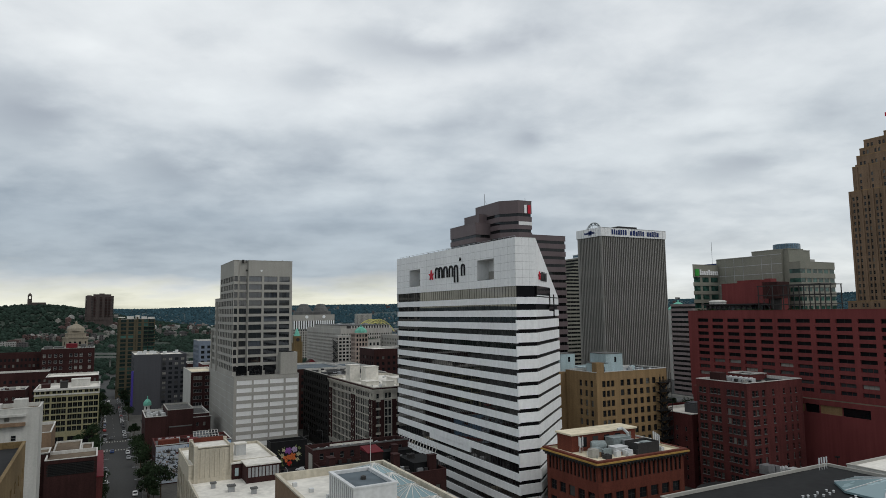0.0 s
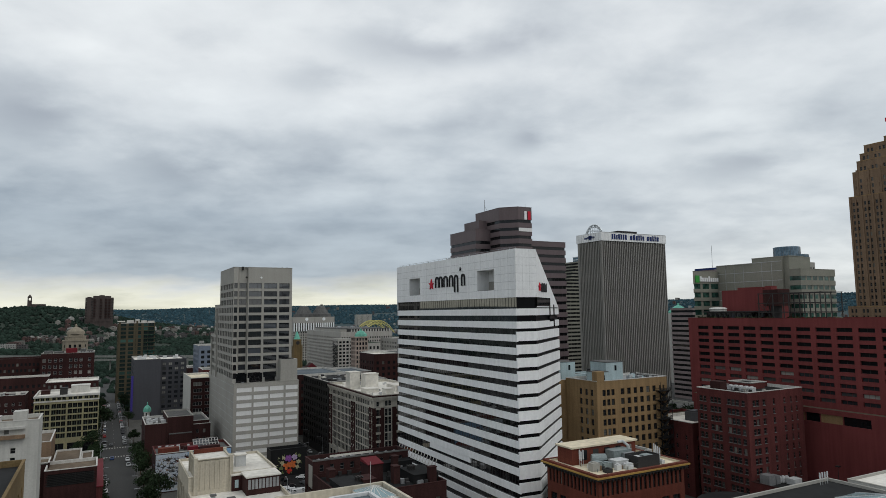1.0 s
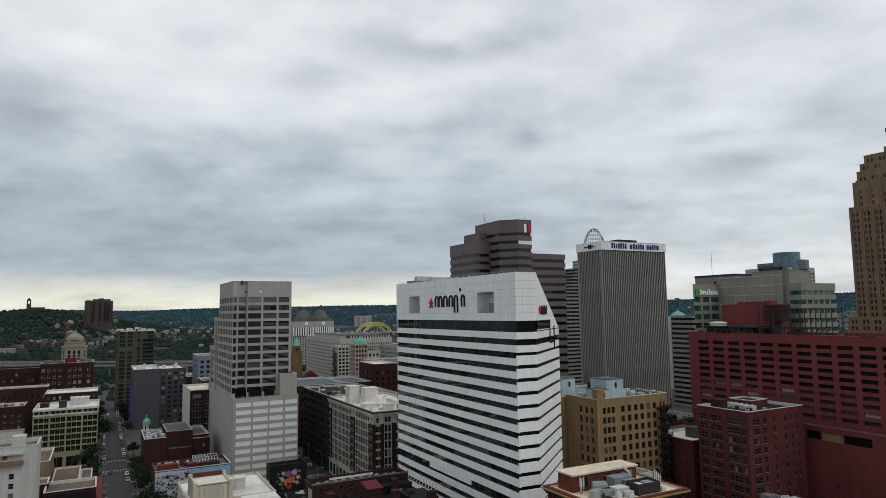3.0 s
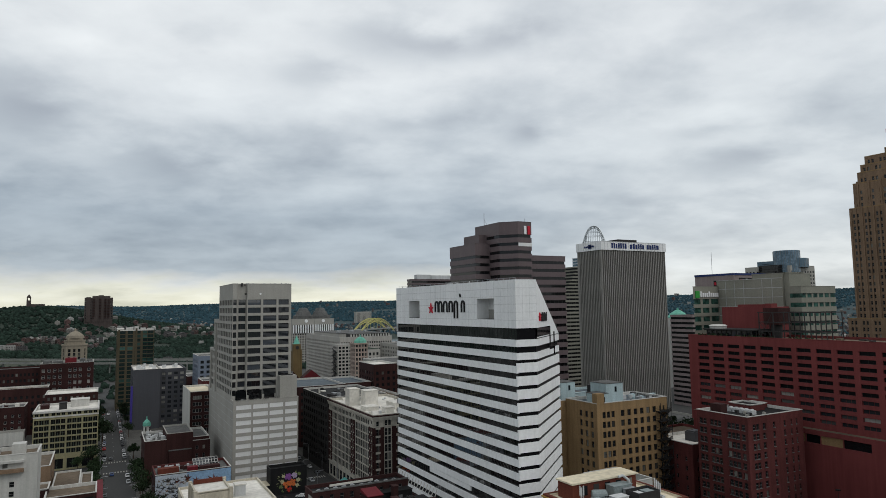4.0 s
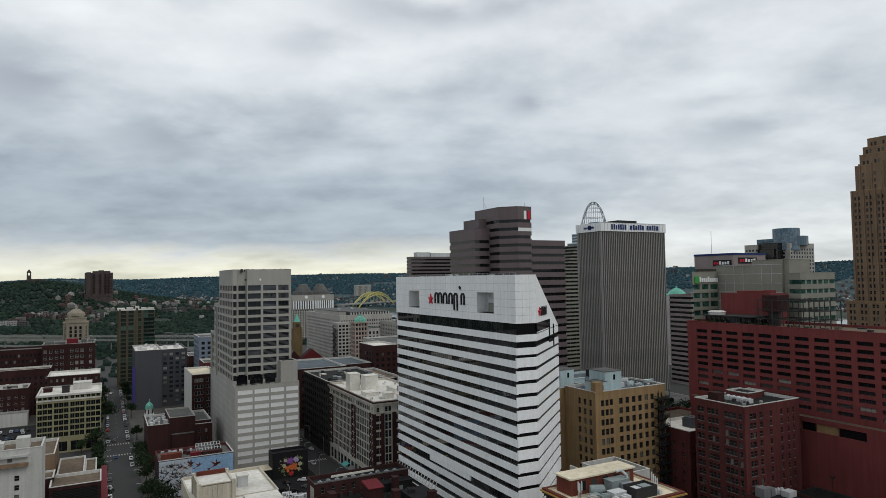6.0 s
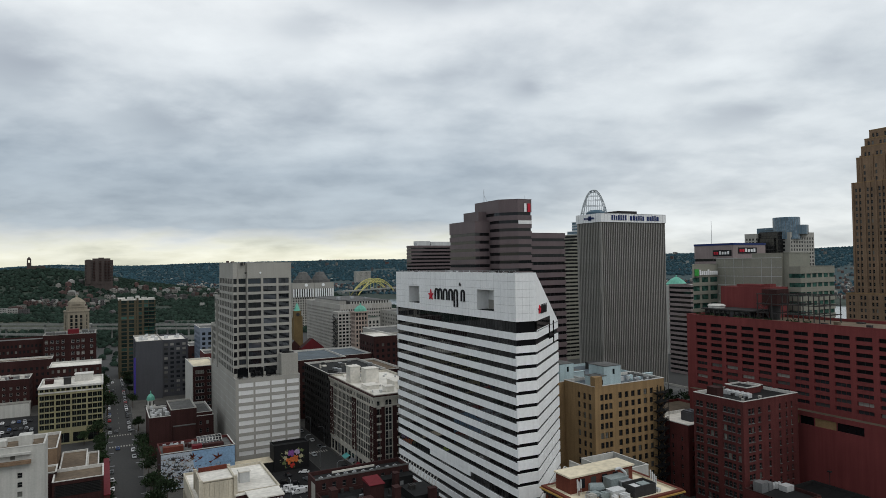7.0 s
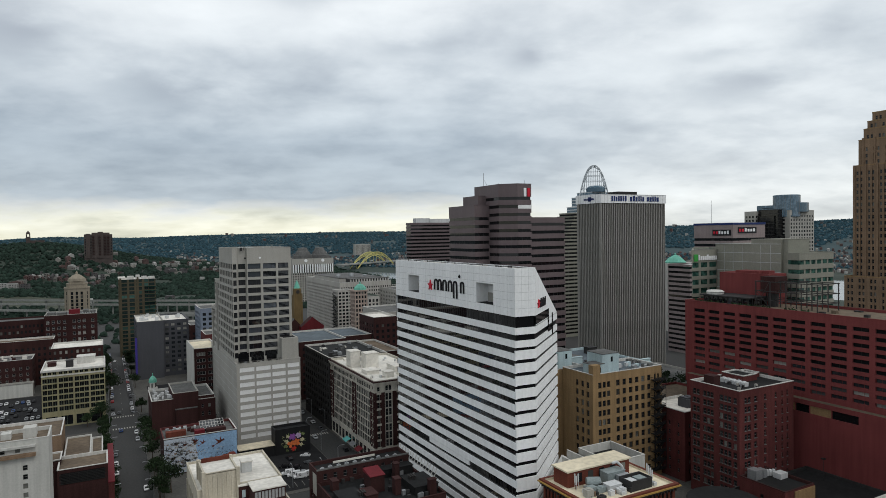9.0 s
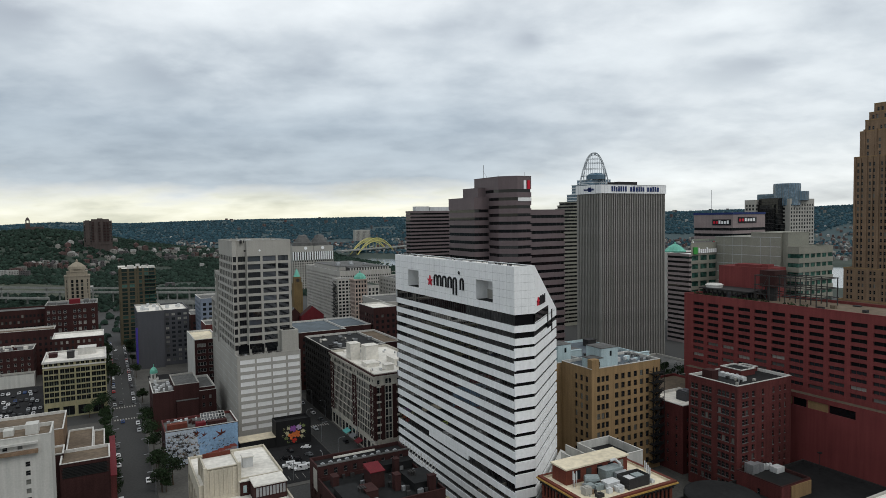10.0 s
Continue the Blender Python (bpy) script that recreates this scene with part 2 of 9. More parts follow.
def spread(length, n, w, margin=None, group=1, gap=0.35):
    """Opening columns: n bays over the length, each holding a group of openings of width w."""
    margin = margin if margin is not None else 0.6
    bay = (length - 2 * margin) / n
    cols = []
    for k in range(n):
        c = margin + bay * (k + 0.5)
        tot = group * w + (group - 1) * gap
        for j in range(group):
            u = c - tot / 2 + j * (w + gap)
            cols.append((u, u + w))
    return cols


def storeys(z0, pitch, n, h):
    return [(z0 + pitch * k, z0 + pitch * k + h) for k in range(n)]


def facade(g, p, q, z0, z1, cols, rows, depth=0.3, mat=0):
    """A wall from p to q (outside on the right hand) with real openings. Returns the openings."""
    p, q = Vector(p), Vector(q)
    L = (q - p).length
    d = (q - p) / L
    inn = Vector((-d.y, d.x))

    def P(u, z, k=0.0):
        a = p + d * u + inn * k
        return (a.x, a.y, z)

    cols = sorted((max(0.02, a), min(L - 0.02, b)) for a, b in cols)
    rows = sorted((max(z0 + 0.02, a), min(z1 - 0.02, b)) for a, b in rows)
    rows = [r for r in rows if r[1] > r[0]]
    if not cols or not rows:
        g.face([P(0, z0), P(L, z0), P(L, z1), P(0, z1)], mat)
        return []
    u, found = 0.0, []
    for a, b in cols:
        g.face([P(u, z0), P(a, z0), P(a, z1), P(u, z1)], mat)
        z = z0
        for c, e in rows:
            g.face([P(a, z), P(b, z), P(b, c), P(a, c)], mat)
            g.face([P(a, c), P(b, c), P(b, c, depth), P(a, c, depth)], mat)
            g.face([P(a, e, depth), P(b, e, depth), P(b, e), P(a, e)], mat)
            g.face([P(a, c), P(a, c, depth), P(a, e, depth), P(a, e)], mat)
            g.face([P(b, c, depth), P(b, c), P(b, e), P(b, e, depth)], mat)
            m = P((a + b) / 2, (c + e) / 2, depth)
            found.append((m, b - a, e - c, math.atan2(d.y, d.x)))
            z = e
        g.face([P(a, z), P(b, z), P(b, z1), P(a, z1)], mat)
        u = b
    g.face([P(u, z0), P(L, z0), P(L, z1), P(u, z1)], mat)
    return found


def put_windows(found, parent, frame_mat, glass_mat, style="", joined=False, name="window"):
    if joined:
        g = Geo()
        for (x, y, z), w, h, a in found:
            c, s = math.cos(a) * w / 2, math.sin(a) * w / 2
            g.face([(x - c, y - s, z - h / 2), (x + c, y + s, z - h / 2), (x + c, y + s, z + h / 2), (x - c, y - s, z + h / 2)], 0)
        if found:
            part("window_panes", g, glass_mat, parent, kind="stuff")
        return
    for (x, y, z), w, h, a in found:
        ob = new(name, window_mesh(w, h, frame_mat, glass_mat, style))
        ob.location, ob.rotation_euler = (x, y, z), (0, 0, a)
        ob.parent = parent


def roof_of(parent, poly, z, roof_mat, cope_mat, rim=0.35, drop=0.9, cope=0.22):
    """Roof deck below a parapet with a coping."""
    g = Geo()
    inner = inset(poly, rim)
    g.face([(x, y, z - drop) for x, y in inner], 0)
    part("roof", g, roof_mat, parent)
    g = Geo()
    out, inn = inset(poly, -0.08), inset(poly, rim + 0.06)
    n = len(poly)
    for i in range(n):
        j = (i + 1) % n
        a, b, c, d = out[i], out[j], inn[j], inn[i]
        g.face([(*a, z + cope), (*b, z + cope), (*c, z + cope), (*d, z + cope)], 0)
        g.face([(*a, z), (*b, z), (*b, z + cope), (*a, z + cope)], 0)
        g.face([(*c, z - drop), (*d, z - drop), (*d, z + cope), (*c, z + cope)], 0)
        g.face([(*b, z), (*a, z), (*d, z), (*c, z)], 0)
    part("coping", g, cope_mat, parent)


def building(name, label, category, poly, h, wall_mat, specs, frame="frame_grey", pane="glass_dark", roof="roof_grey", cope="concrete_pale",
             z0=0.0, style="h", depth=0.3, rear=(), group="", drop=0.9, far=False):
    """A building on a counterclockwise outline. specs: for each side, None or a list of (columns, rows)."""
    if len(poly) == 4 and not isinstance(poly[0], (tuple, list)):
        x0, y0, x1, y1 = poly
        poly = [(x0, y0), (x1, y0), (x1, y1), (x0, y1)]
    body = thing(name, label, category, group)
    g, front, back = Geo(), [], []
    n = len(poly)
    for i in range(n):
        p, q = poly[i], poly[(i + 1) % n]
        sp = specs[i] if i < len(specs) else None
        if sp is None:
            facade(g, p, q, z0, h, [], [])
            continue
        sp = sp if isinstance(sp, list) else [sp]
        zs = [z0] + [s[2] for s in sp[:-1]] + [h]
        for (cols, rows, *_), a, b in zip(sp, zs, zs[1:]):
            f = facade(g, p, q, a, b, cols, rows, depth)
            (back if i in rear else front).extend(f)
    part("wall", g, wall_mat, body)
    if far:
        put_windows(front + back, body, frame, pane, style, joined=True)
    else:
        put_windows(front, body, frame, pane, style)
        put_windows(back, body, frame, pane, style, joined=True)
    roof_of(body, poly, h, roof, cope, drop=drop)
    return body


def leafy(g, c, r, n, size, rnd, flat=0.8):
    for _ in range(n):
        while True:
            p = Vector((rnd.uniform(-1, 1), rnd.uniform(-1, 1), rnd.uniform(-1, 1)))
            if 0.35 < p.length < 1:
                break
        p = Vector((p.x * r, p.y * r, p.z * r * flat)) + Vector(c)
        a = Vector((rnd.uniform(-1, 1), rnd.uniform(-1, 1), rnd.uniform(-0.6, 0.6))).normalized()
        b = a.orthogonal().normalized()
        b.rotate(Matrix.Rotation(rnd.uniform(0, 6.28), 3, a))
        c2 = a.cross(b)
        s = size * rnd.uniform(0.6, 1.3)
        g.face([p - b * s, p - c2 * s * 0.6, p + b * s, p + c2 * s * 0.6], 0)


# ---- palette ----
surf("panel_white", (0.8, 0.81, 0.81), 0.55, 0.05, 1.2, 0.05, 0.05)
surf("joint_grey", (0.42, 0.43, 0.43), 0.8)
surf("concrete_pale", (0.50, 0.49, 0.46), 0.85, 0.10, 2.0, 0.14)
surf("concrete_grey", (0.335, 0.325, 0.295), 0.85, 0.07, 2.0, 0.05)
surf("concrete_warm", (0.205, 0.2, 0.172), 0.85, 0.10, 2.0, 0.14)
surf("louvre_white", (0.72, 0.72, 0.71), 0.6, 0.06, 3.0, 0.06)
surf("granite_brown", (0.125, 0.097, 0.1), 0.4, 0.08, 1.5, 0.06, 0.05)
surf("granite_pink", (0.25, 0.205, 0.2), 0.6, 0.08, 1.5, 0.08, 0.05)
surf("rib_stone", (0.25, 0.242, 0.222), 0.75, 0.08, 1.5, 0.10)
surf("brick_red", (0.094, 0.027, 0.0255), 0.9, 0.20, 3.0, 0.16)
surf("brick_hotel", (0.155, 0.038, 0.037), 0.9, 0.10, 3.0, 0.12)
surf("concrete_olive", (0.225, 0.222, 0.185), 0.85, 0.08, 1.5, 0.03)
surf("stone_pale", (0.37, 0.355, 0.325), 0.9, 0.10, 2.0, 0.10)
surf("stone_pink", (0.34, 0.275, 0.235), 0.9, 0.12, 2.0, 0.12)
surf("paint_maroon", (0.10, 0.012, 0.016), 0.8, 0.12, 2.0, 0.10)
surf("brick_maroon", (0.034, 0.0132, 0.0124), 0.9, 0.18, 3.0, 0.14)
surf("stone_cream", (0.235, 0.205, 0.158), 0.9, 0.12, 2.0, 0.12)
surf("brick_ochre", (0.082, 0.07, 0.045), 0.9, 0.14, 2.0, 0.10)
# the far woods carry distance haze in their blue base colour
surf("woods_far_hazed", (0.027, 0.057, 0.072), 0.95, 0.22, 0.03, 0.0, 0.0, spec=0.05, rand=0.3, isle=True)
surf("brick_dark", (0.038, 0.0155, 0.0145), 0.9, 0.22, 3.0, 0.18)
surf("brick_orange", (0.12, 0.034, 0.022), 0.9, 0.16, 3.0, 0.12)
surf("brick_tan", (0.25, 0.165, 0.083), 0.9, 0.12, 3.0, 0.14)
surf("brick_gold", (0.15, 0.105, 0.05), 0.9, 0.18, 3.0, 0.16)
surf("brick_brown", (0.2, 0.135, 0.088), 0.9, 0.14, 2.0, 0.14)
surf("brick_umber", (0.07, 0.056, 0.052), 0.9, 0.12, 1.0, 0.08)
surf("grass_bank", (0.05, 0.056, 0.04), 0.95, 0.25, 0.06, 0.0)
surf("brick_yellow", (0.25, 0.228, 0.135), 0.9, 0.14, 3.0, 0.14)
surf("terracotta_white", (0.44, 0.415, 0.36), 0.8, 0.12, 3.0, 0.16)
surf("gold_trim", (0.36, 0.22, 0.06), 0.7, 0.12, 2.0, 0.10)
surf("stucco_white", (0.46, 0.455, 0.425), 0.85, 0.07, 2.0, 0.12)
surf("stucco_cream", (0.45, 0.41, 0.33), 0.85, 0.10, 2.0, 0.16)
surf("cladding_grey", (0.066, 0.068, 0.076), 0.6, 0.05, 1.0, 0.06)
surf("cladding_dark", (0.032, 0.031, 0.031), 0.7, 0.12, 2.0, 0.10)
surf("cladding_blue", (0.16, 0.19, 0.24), 0.5, 0.08, 1.0, 0.05)
surf("paint_red", (0.13, 0.012, 0.018), 0.7, 0.12, 2.0, 0.10)
surf("paint_black", (0.015, 0.015, 0.016), 0.6, 0.1)
surf("paint_aqua", (0.40, 0.50, 0.52), 0.8, 0.10, 2.0, 0.12)
surf("logo_red", (0.52, 0.02, 0.04), 0.5, 0.0, streak=0, bump=0)
surf("logo_black", (0.010, 0.010, 0.012), 0.5, 0.0, streak=0, bump=0)
surf("logo_blue", (0.015, 0.03, 0.12), 0.5, 0.0, streak=0, bump=0)
surf("logo_white", (0.80, 0.80, 0.80), 0.5, 0.0, streak=0, bump=0)
surf("logo_green", (0.05, 0.30, 0.06), 0.5, 0.0, streak=0, bump=0)
surf("copper_green", (0.14, 0.40, 0.31), 0.7, 0.15, 1.0, 0.12)
surf("frame_grey", (0.16, 0.16, 0.155), 0.6, 0.08)
surf("frame_white", (0.52, 0.51, 0.48), 0.7, 0.10)
surf("frame_dark", (0.035, 0.033, 0.032), 0.5, 0.08)
surf("frame_green", (0.10, 0.13, 0.10), 0.6, 0.08)
surf("metal_grey", (0.34, 0.35, 0.36), 0.45, 0.10, 2.0, 0.08, metal=0.6)
surf("metal_white", (0.5, 0.51, 0.51), 0.5, 0.08, 2.0, 0.10)
surf("metal_teal", (0.21, 0.245, 0.245), 0.5, 0.15, 2.0, 0.10)
surf("steel_pale", (0.55, 0.58, 0.60), 0.4, 0.05, metal=0.4)
surf("bridge_yellow", (0.5, 0.46, 0.16), 0.6, 0.08)
surf("iron_black", (0.02, 0.02, 0.02), 0.6, 0.1)
surf("roof_grey", (0.105, 0.105, 0.102), 0.95, 0.25, 0.8, 0.0)
surf("roof_dark", (0.013, 0.0135, 0.014), 0.85, 0.25, 0.6, 0.0)
surf("roof_white", (0.64, 0.615, 0.56), 0.9, 0.14, 0.7, 0.0)
surf("roof_cream", (0.62, 0.55, 0.41), 0.9, 0.14, 0.7, 0.0)
surf("roof_brown", (0.13, 0.1, 0.072), 0.95, 0.22, 0.7, 0.0)
surf("roof_blue", (0.085, 0.105, 0.12), 0.8, 0.2, 0.5, 0.0)
surf("asphalt_dark", (0.016, 0.016, 0.017), 0.95, 0.25, 0.8, 0.0)
surf("paving", (0.085, 0.082, 0.075), 0.95, 0.18, 1.0, 0.0)
surf("road_paint", (0.36, 0.35, 0.32), 0.9, 0.20)
surf("viaduct_concrete", (0.22, 0.225, 0.21), 0.9, 0.12, 0.5, 0.1)
surf("bark", (0.07, 0.05, 0.035), 0.95, 0.2)
surf("leaf_green", (0.018, 0.034, 0.013), 0.8, 0.25, 0.8, 0.0, rand=0.25)
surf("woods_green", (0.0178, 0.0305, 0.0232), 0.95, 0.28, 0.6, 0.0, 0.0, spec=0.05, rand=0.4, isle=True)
surf("tyre_black", (0.015, 0.015, 0.015), 0.9, 0.1)
surf("water_river", (0.13, 0.15, 0.15), 0.15, 0.05, 0.02, 0.0)
for nm, c in (("car_white", (0.66, 0.66, 0.66)), ("car_black", (0.012, 0.012, 0.014)), ("car_silver", (0.36, 0.37, 0.38)), ("car_grey", (0.09, 0.095, 0.10)),
              ("car_red", (0.30, 0.02, 0.02)), ("car_blue", (0.03, 0.06, 0.16)), ("car_lime", (0.45, 0.62, 0.05)), ("awning_teal", (0.05, 0.36, 0.34)), ("banner_violet", (0.06, 0.045, 0.24))):
    surf(nm, c, 0.3, 0.04, streak=0, bump=0)
glass("glass_dark", (0.012, 0.014, 0.016), blinds=0.14, light=(0.2, 0.2, 0.18))
glass("glass_blinds", blinds=0.4, light=(0.36, 0.35, 0.32))
glass("glass_black", (0.006, 0.007, 0.008), 0.05, 0.10, (0.03, 0.03, 0.03), broad=True)
glass("glass_mirror", (0.006, 0.007, 0.008), 0.02, 0.16, (0.045, 0.045, 0.045), broad=True, ior=2.05, spec=0.5)
glass("glass_shaded", (0.004, 0.004, 0.005), 0.4, 0.05, (0.01, 0.01, 0.01), broad=True, spec=0.1)
glass("glass_apartment", (0.014, 0.028, 0.026), 0.05, 0.45, (0.06, 0.14, 0.12))
glass("glass_green", (0.008, 0.03, 0.024), 0.05, 0.35, (0.06, 0.15, 0.12), broad=True)
glass("glass_blue", (0.07, 0.125, 0.17), 0.04, 0.30, (0.18, 0.27, 0.35), broad=True)
glass("glass_pale", (0.16, 0.24, 0.26), 0.08, 0.5, (0.26, 0.36, 0.38), broad=True)
glass("glass_tower", (0.010, 0.012, 0.015), 0.03, 0.25, (0.06, 0.07, 0.085), ior=1.9, spec=0.5)

# ---- ground ----
def river_mid(y):
    return 1130 - 0.64 * max(0.0, y - 700)


def terrain(x, y):
    r = math.hypot(x, y)
    z = 68 * math.exp(-((x + 150) / 215) ** 2 - ((y - 1660) / 270) ** 2) + 34 * math.exp(-((x - 160) / 330) ** 2 - ((y - 1700) / 260) ** 2)
    z += 34 * math.exp(-((x + 700) / 420) ** 2 - ((y - 1500) / 500) ** 2)
    az = math.degrees(math.atan2(x, y))
    crest = 104 + 38 * min(1.0, max(0.0, (az + 8) / 66))
    k = min(1.0, max(0.0, (r - 1900) / 2300))
    k = k * k * (3 - 2 * k)
    z += k * crest * (0.93 + 0.09 * noise.noise((x / 520, y / 520, 0.3)))
    if r > 1200:
        z += min(1.0, (r - 1200) / 600) * 8 * noise.noise((x / 450, y / 450, 1.7))
    d = abs(x - river_mid(y))
    z -= 10 * max(0.0, min(1.0, (225 - d) / 50))
    return z


def build_ground():
    radii = [0, 40, 120, 300, 600, 850] + [900 + 45 * k for k in range(40)] + [2700 + 105 * k for k in range(21)]
    azs = [-45 + 0.75 * k for k in range(175)] + [86 + (229 / 24) * (k + 1) for k in range(23)]
    v, f = [(0, 0, 0)], []
    for r in radii[1:]:
        for a in azs:
            x, y = r * math.sin(radians(a)), r * math.cos(radians(a))
            v.append((x, y, terrain(x, y) if r > 800 else 0.0))
    n = len(azs)
    for k in range(n):
        f.append((0, 1 + (k + 1) % n, 1 + k))
    for i in range(len(radii) - 2):
        for k in range(n):
            a, b = 1 + i * n + k, 1 + i * n + (k + 1) % n
            f.append((a, b, b + n, a + n))
    me = bpy.data.meshes.new("ground")
    me.from_pydata(v, [], f)
    m = bpy.data.materials.new("city_ground")
    m.use_nodes = True
    nt = m.node_tree
    N, L = nt.nodes.new, nt.links.new
    b = nt.nodes["Principled BSDF"]
    b.inputs["Roughness"].default_value = 0.95
    co, ln, sep = N("ShaderNodeTexCoord"), N("ShaderNodeVectorMath"), N("ShaderNodeSeparateXYZ")
    ln.operation = "LENGTH"
    L(co.outputs["Object"], ln.inputs[0])
    far = N("ShaderNodeMapRange")
    far.inputs["From Min"].default_value, far.inputs["From Max"].default_value = 880, 960
    L(ln.outputs["Value"], far.inputs["Value"])
    n2, n3 = N("ShaderNodeTexNoise"), N("ShaderNodeTexNoise")
    for nn, sc in ((n2, 0.035), (n3, 1.2)):
        nn.inputs["Scale"].default_value, nn.inputs["Detail"].default_value = sc, 6
        L(co.outputs["Object"], nn.inputs["Vector"])
    green = N("ShaderNodeValToRGB")
    e = green.color_ramp.elements
    e[0].position, e[0].color = 0.40, (0.014, 0.024, 0.015, 1)
    e[1].position, e[1].color = 0.66, (0.022, 0.036, 0.024, 1)
    L(n2.outputs["Fac"], green.inputs[0])
    # distance haze put into the ground colour: bluer from 1700 m outwards
    haze_mix = N("ShaderNodeMapRange")
    haze_mix.inputs["From Min"].default_value, haze_mix.inputs["From Max"].default_value = 1700, 2300
    L(ln.outputs["Value"], haze_mix.inputs["Value"])
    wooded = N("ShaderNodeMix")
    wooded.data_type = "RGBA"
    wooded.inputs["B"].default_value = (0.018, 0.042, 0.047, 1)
    L(haze_mix.outputs[0], wooded.inputs["Factor"])
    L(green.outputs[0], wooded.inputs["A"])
    town = N("ShaderNodeValToRGB")
    e = town.color_ramp.elements
    e[0].position, e[0].color = 0.3, (0.045, 0.045, 0.043, 1)
    e[1].position, e[1].color = 0.7, (0.028, 0.028, 0.028, 1)
    L(n3.outputs["Fac"], town.inputs[0])
    mx = N("ShaderNodeMix")
    mx.data_type = "RGBA"
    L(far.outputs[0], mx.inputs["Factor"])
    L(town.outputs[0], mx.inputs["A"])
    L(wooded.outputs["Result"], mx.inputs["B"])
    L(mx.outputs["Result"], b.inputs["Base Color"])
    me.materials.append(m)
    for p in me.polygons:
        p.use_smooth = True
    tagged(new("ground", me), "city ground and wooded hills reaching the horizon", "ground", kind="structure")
    g = Geo()
    ys = [-1500 + 100 * k for k in range(36)]
    for a, c in zip(ys, ys[1:]):
        ma, mc = river_mid(a), river_mid(c)
        g.face([(ma - 212, a, -5), (ma + 212, a, -5), (mc + 212, c, -5), (mc - 212, c, -5)], 0)
    tagged(new("water", g.mesh("water", ["water_river"])), "wide grey-green river beyond the towers", "river", kind="structure")


build_ground()


# ---- glass and stone bands ----
def ring(g, poly, z0, z1, thick=0.35, mat=0):
    inn = inset(poly, thick)
    n = len(poly)
    for i in range(n):
        j = (i + 1) % n
        g.face([(*poly[i], z0), (*poly[j], z0), (*poly[j], z1), (*poly[i], z1)], mat)
        g.face([(*poly[i], z1), (*poly[j], z1), (*inn[j], z1), (*inn[i], z1)], mat)
        g.face([(*poly[j], z0), (*poly[i], z0), (*inn[i], z0), (*inn[j], z0)], mat)


def banded_tower(name, label, poly, z1, first, pitch, glass_h, wall_mat, pane, z0=0.0, crown=0.0, roof="roof_grey", rib=3.0, parent=None, mull="frame_dark", pier=0.06):
    """Tower of continuous window bands between stone spandrels, each spandrel a part; bars stand in the glass."""
    body = parent or thing(name, label, "office tower")
    g = Geo()
    g.prism(inset(poly, 0.35), z0, z1 - 0.3, 0)
    part("glazing", g, pane, body)
    tops = []
    z = z1 - first
    lo = z1
    while z > z0 + 2:
        tops.append((z, lo))
        lo = z - glass_h
        z -= pitch
    tops.append((z0, lo))
    for a, b in tops:
        if b - a < 0.1:
            continue
        g = Geo()
        ring(g, poly, a, b)
        part("spandrel", g, wall_mat, body)
    g = Geo()
    n = len(poly)
    for i in range(n):
        p, q = Vector(poly[i]), Vector(poly[(i + 1) % n])
        L = (q - p).length
        d = (q - p) / L
        inn = Vector((-d.y, d.x))
        for k in range(1, int(L / rib)):
            c = p + d * (L * k / int(L / rib)) + inn * 0.30
            a, b = c - d * pier, c + d * pier
            g.face([(a.x, a.y, z0), (b.x, b.y, z0), (b.x, b.y, z1 - first), (a.x, a.y, z1 - first)], 0)
    part("mullions", g, mull, body, kind="stuff")
    roof_of(body, poly, z1, roof, wall_mat, drop=0.8)
    return body


def bars_sign(g, p, d, z, length, height, seed, out, mat=0, gap=0.25, thick=0.25):
    """A row of plain upright bars, the size of lettering, standing proud of a wall."""
    rnd = random.Random(seed)
    u = 0.0
    p, d, out = Vector(p), Vector(d), Vector(out)
    while u < length - 0.2:
        w = min(rnd.uniform(0.3, 0.62) * height, length - u)
        top = height * rnd.choice((0.85, 1.0, 1.0))
        a, b = p + d * u, p + d * (u + w)
        q = [(a.x, a.y), (b.x, b.y), (b.x + out.x * thick, b.y + out.y * thick), (a.x + out.x * thick, a.y + out.y * thick)]
        if (q[1][0] - q[0][0]) * (q[2][1] - q[1][1]) - (q[1][1] - q[0][1]) * (q[2][0] - q[1][0]) < 0:
            q.reverse()
        g.prism(q, z, z + top, mat)
        u += w + gap * height


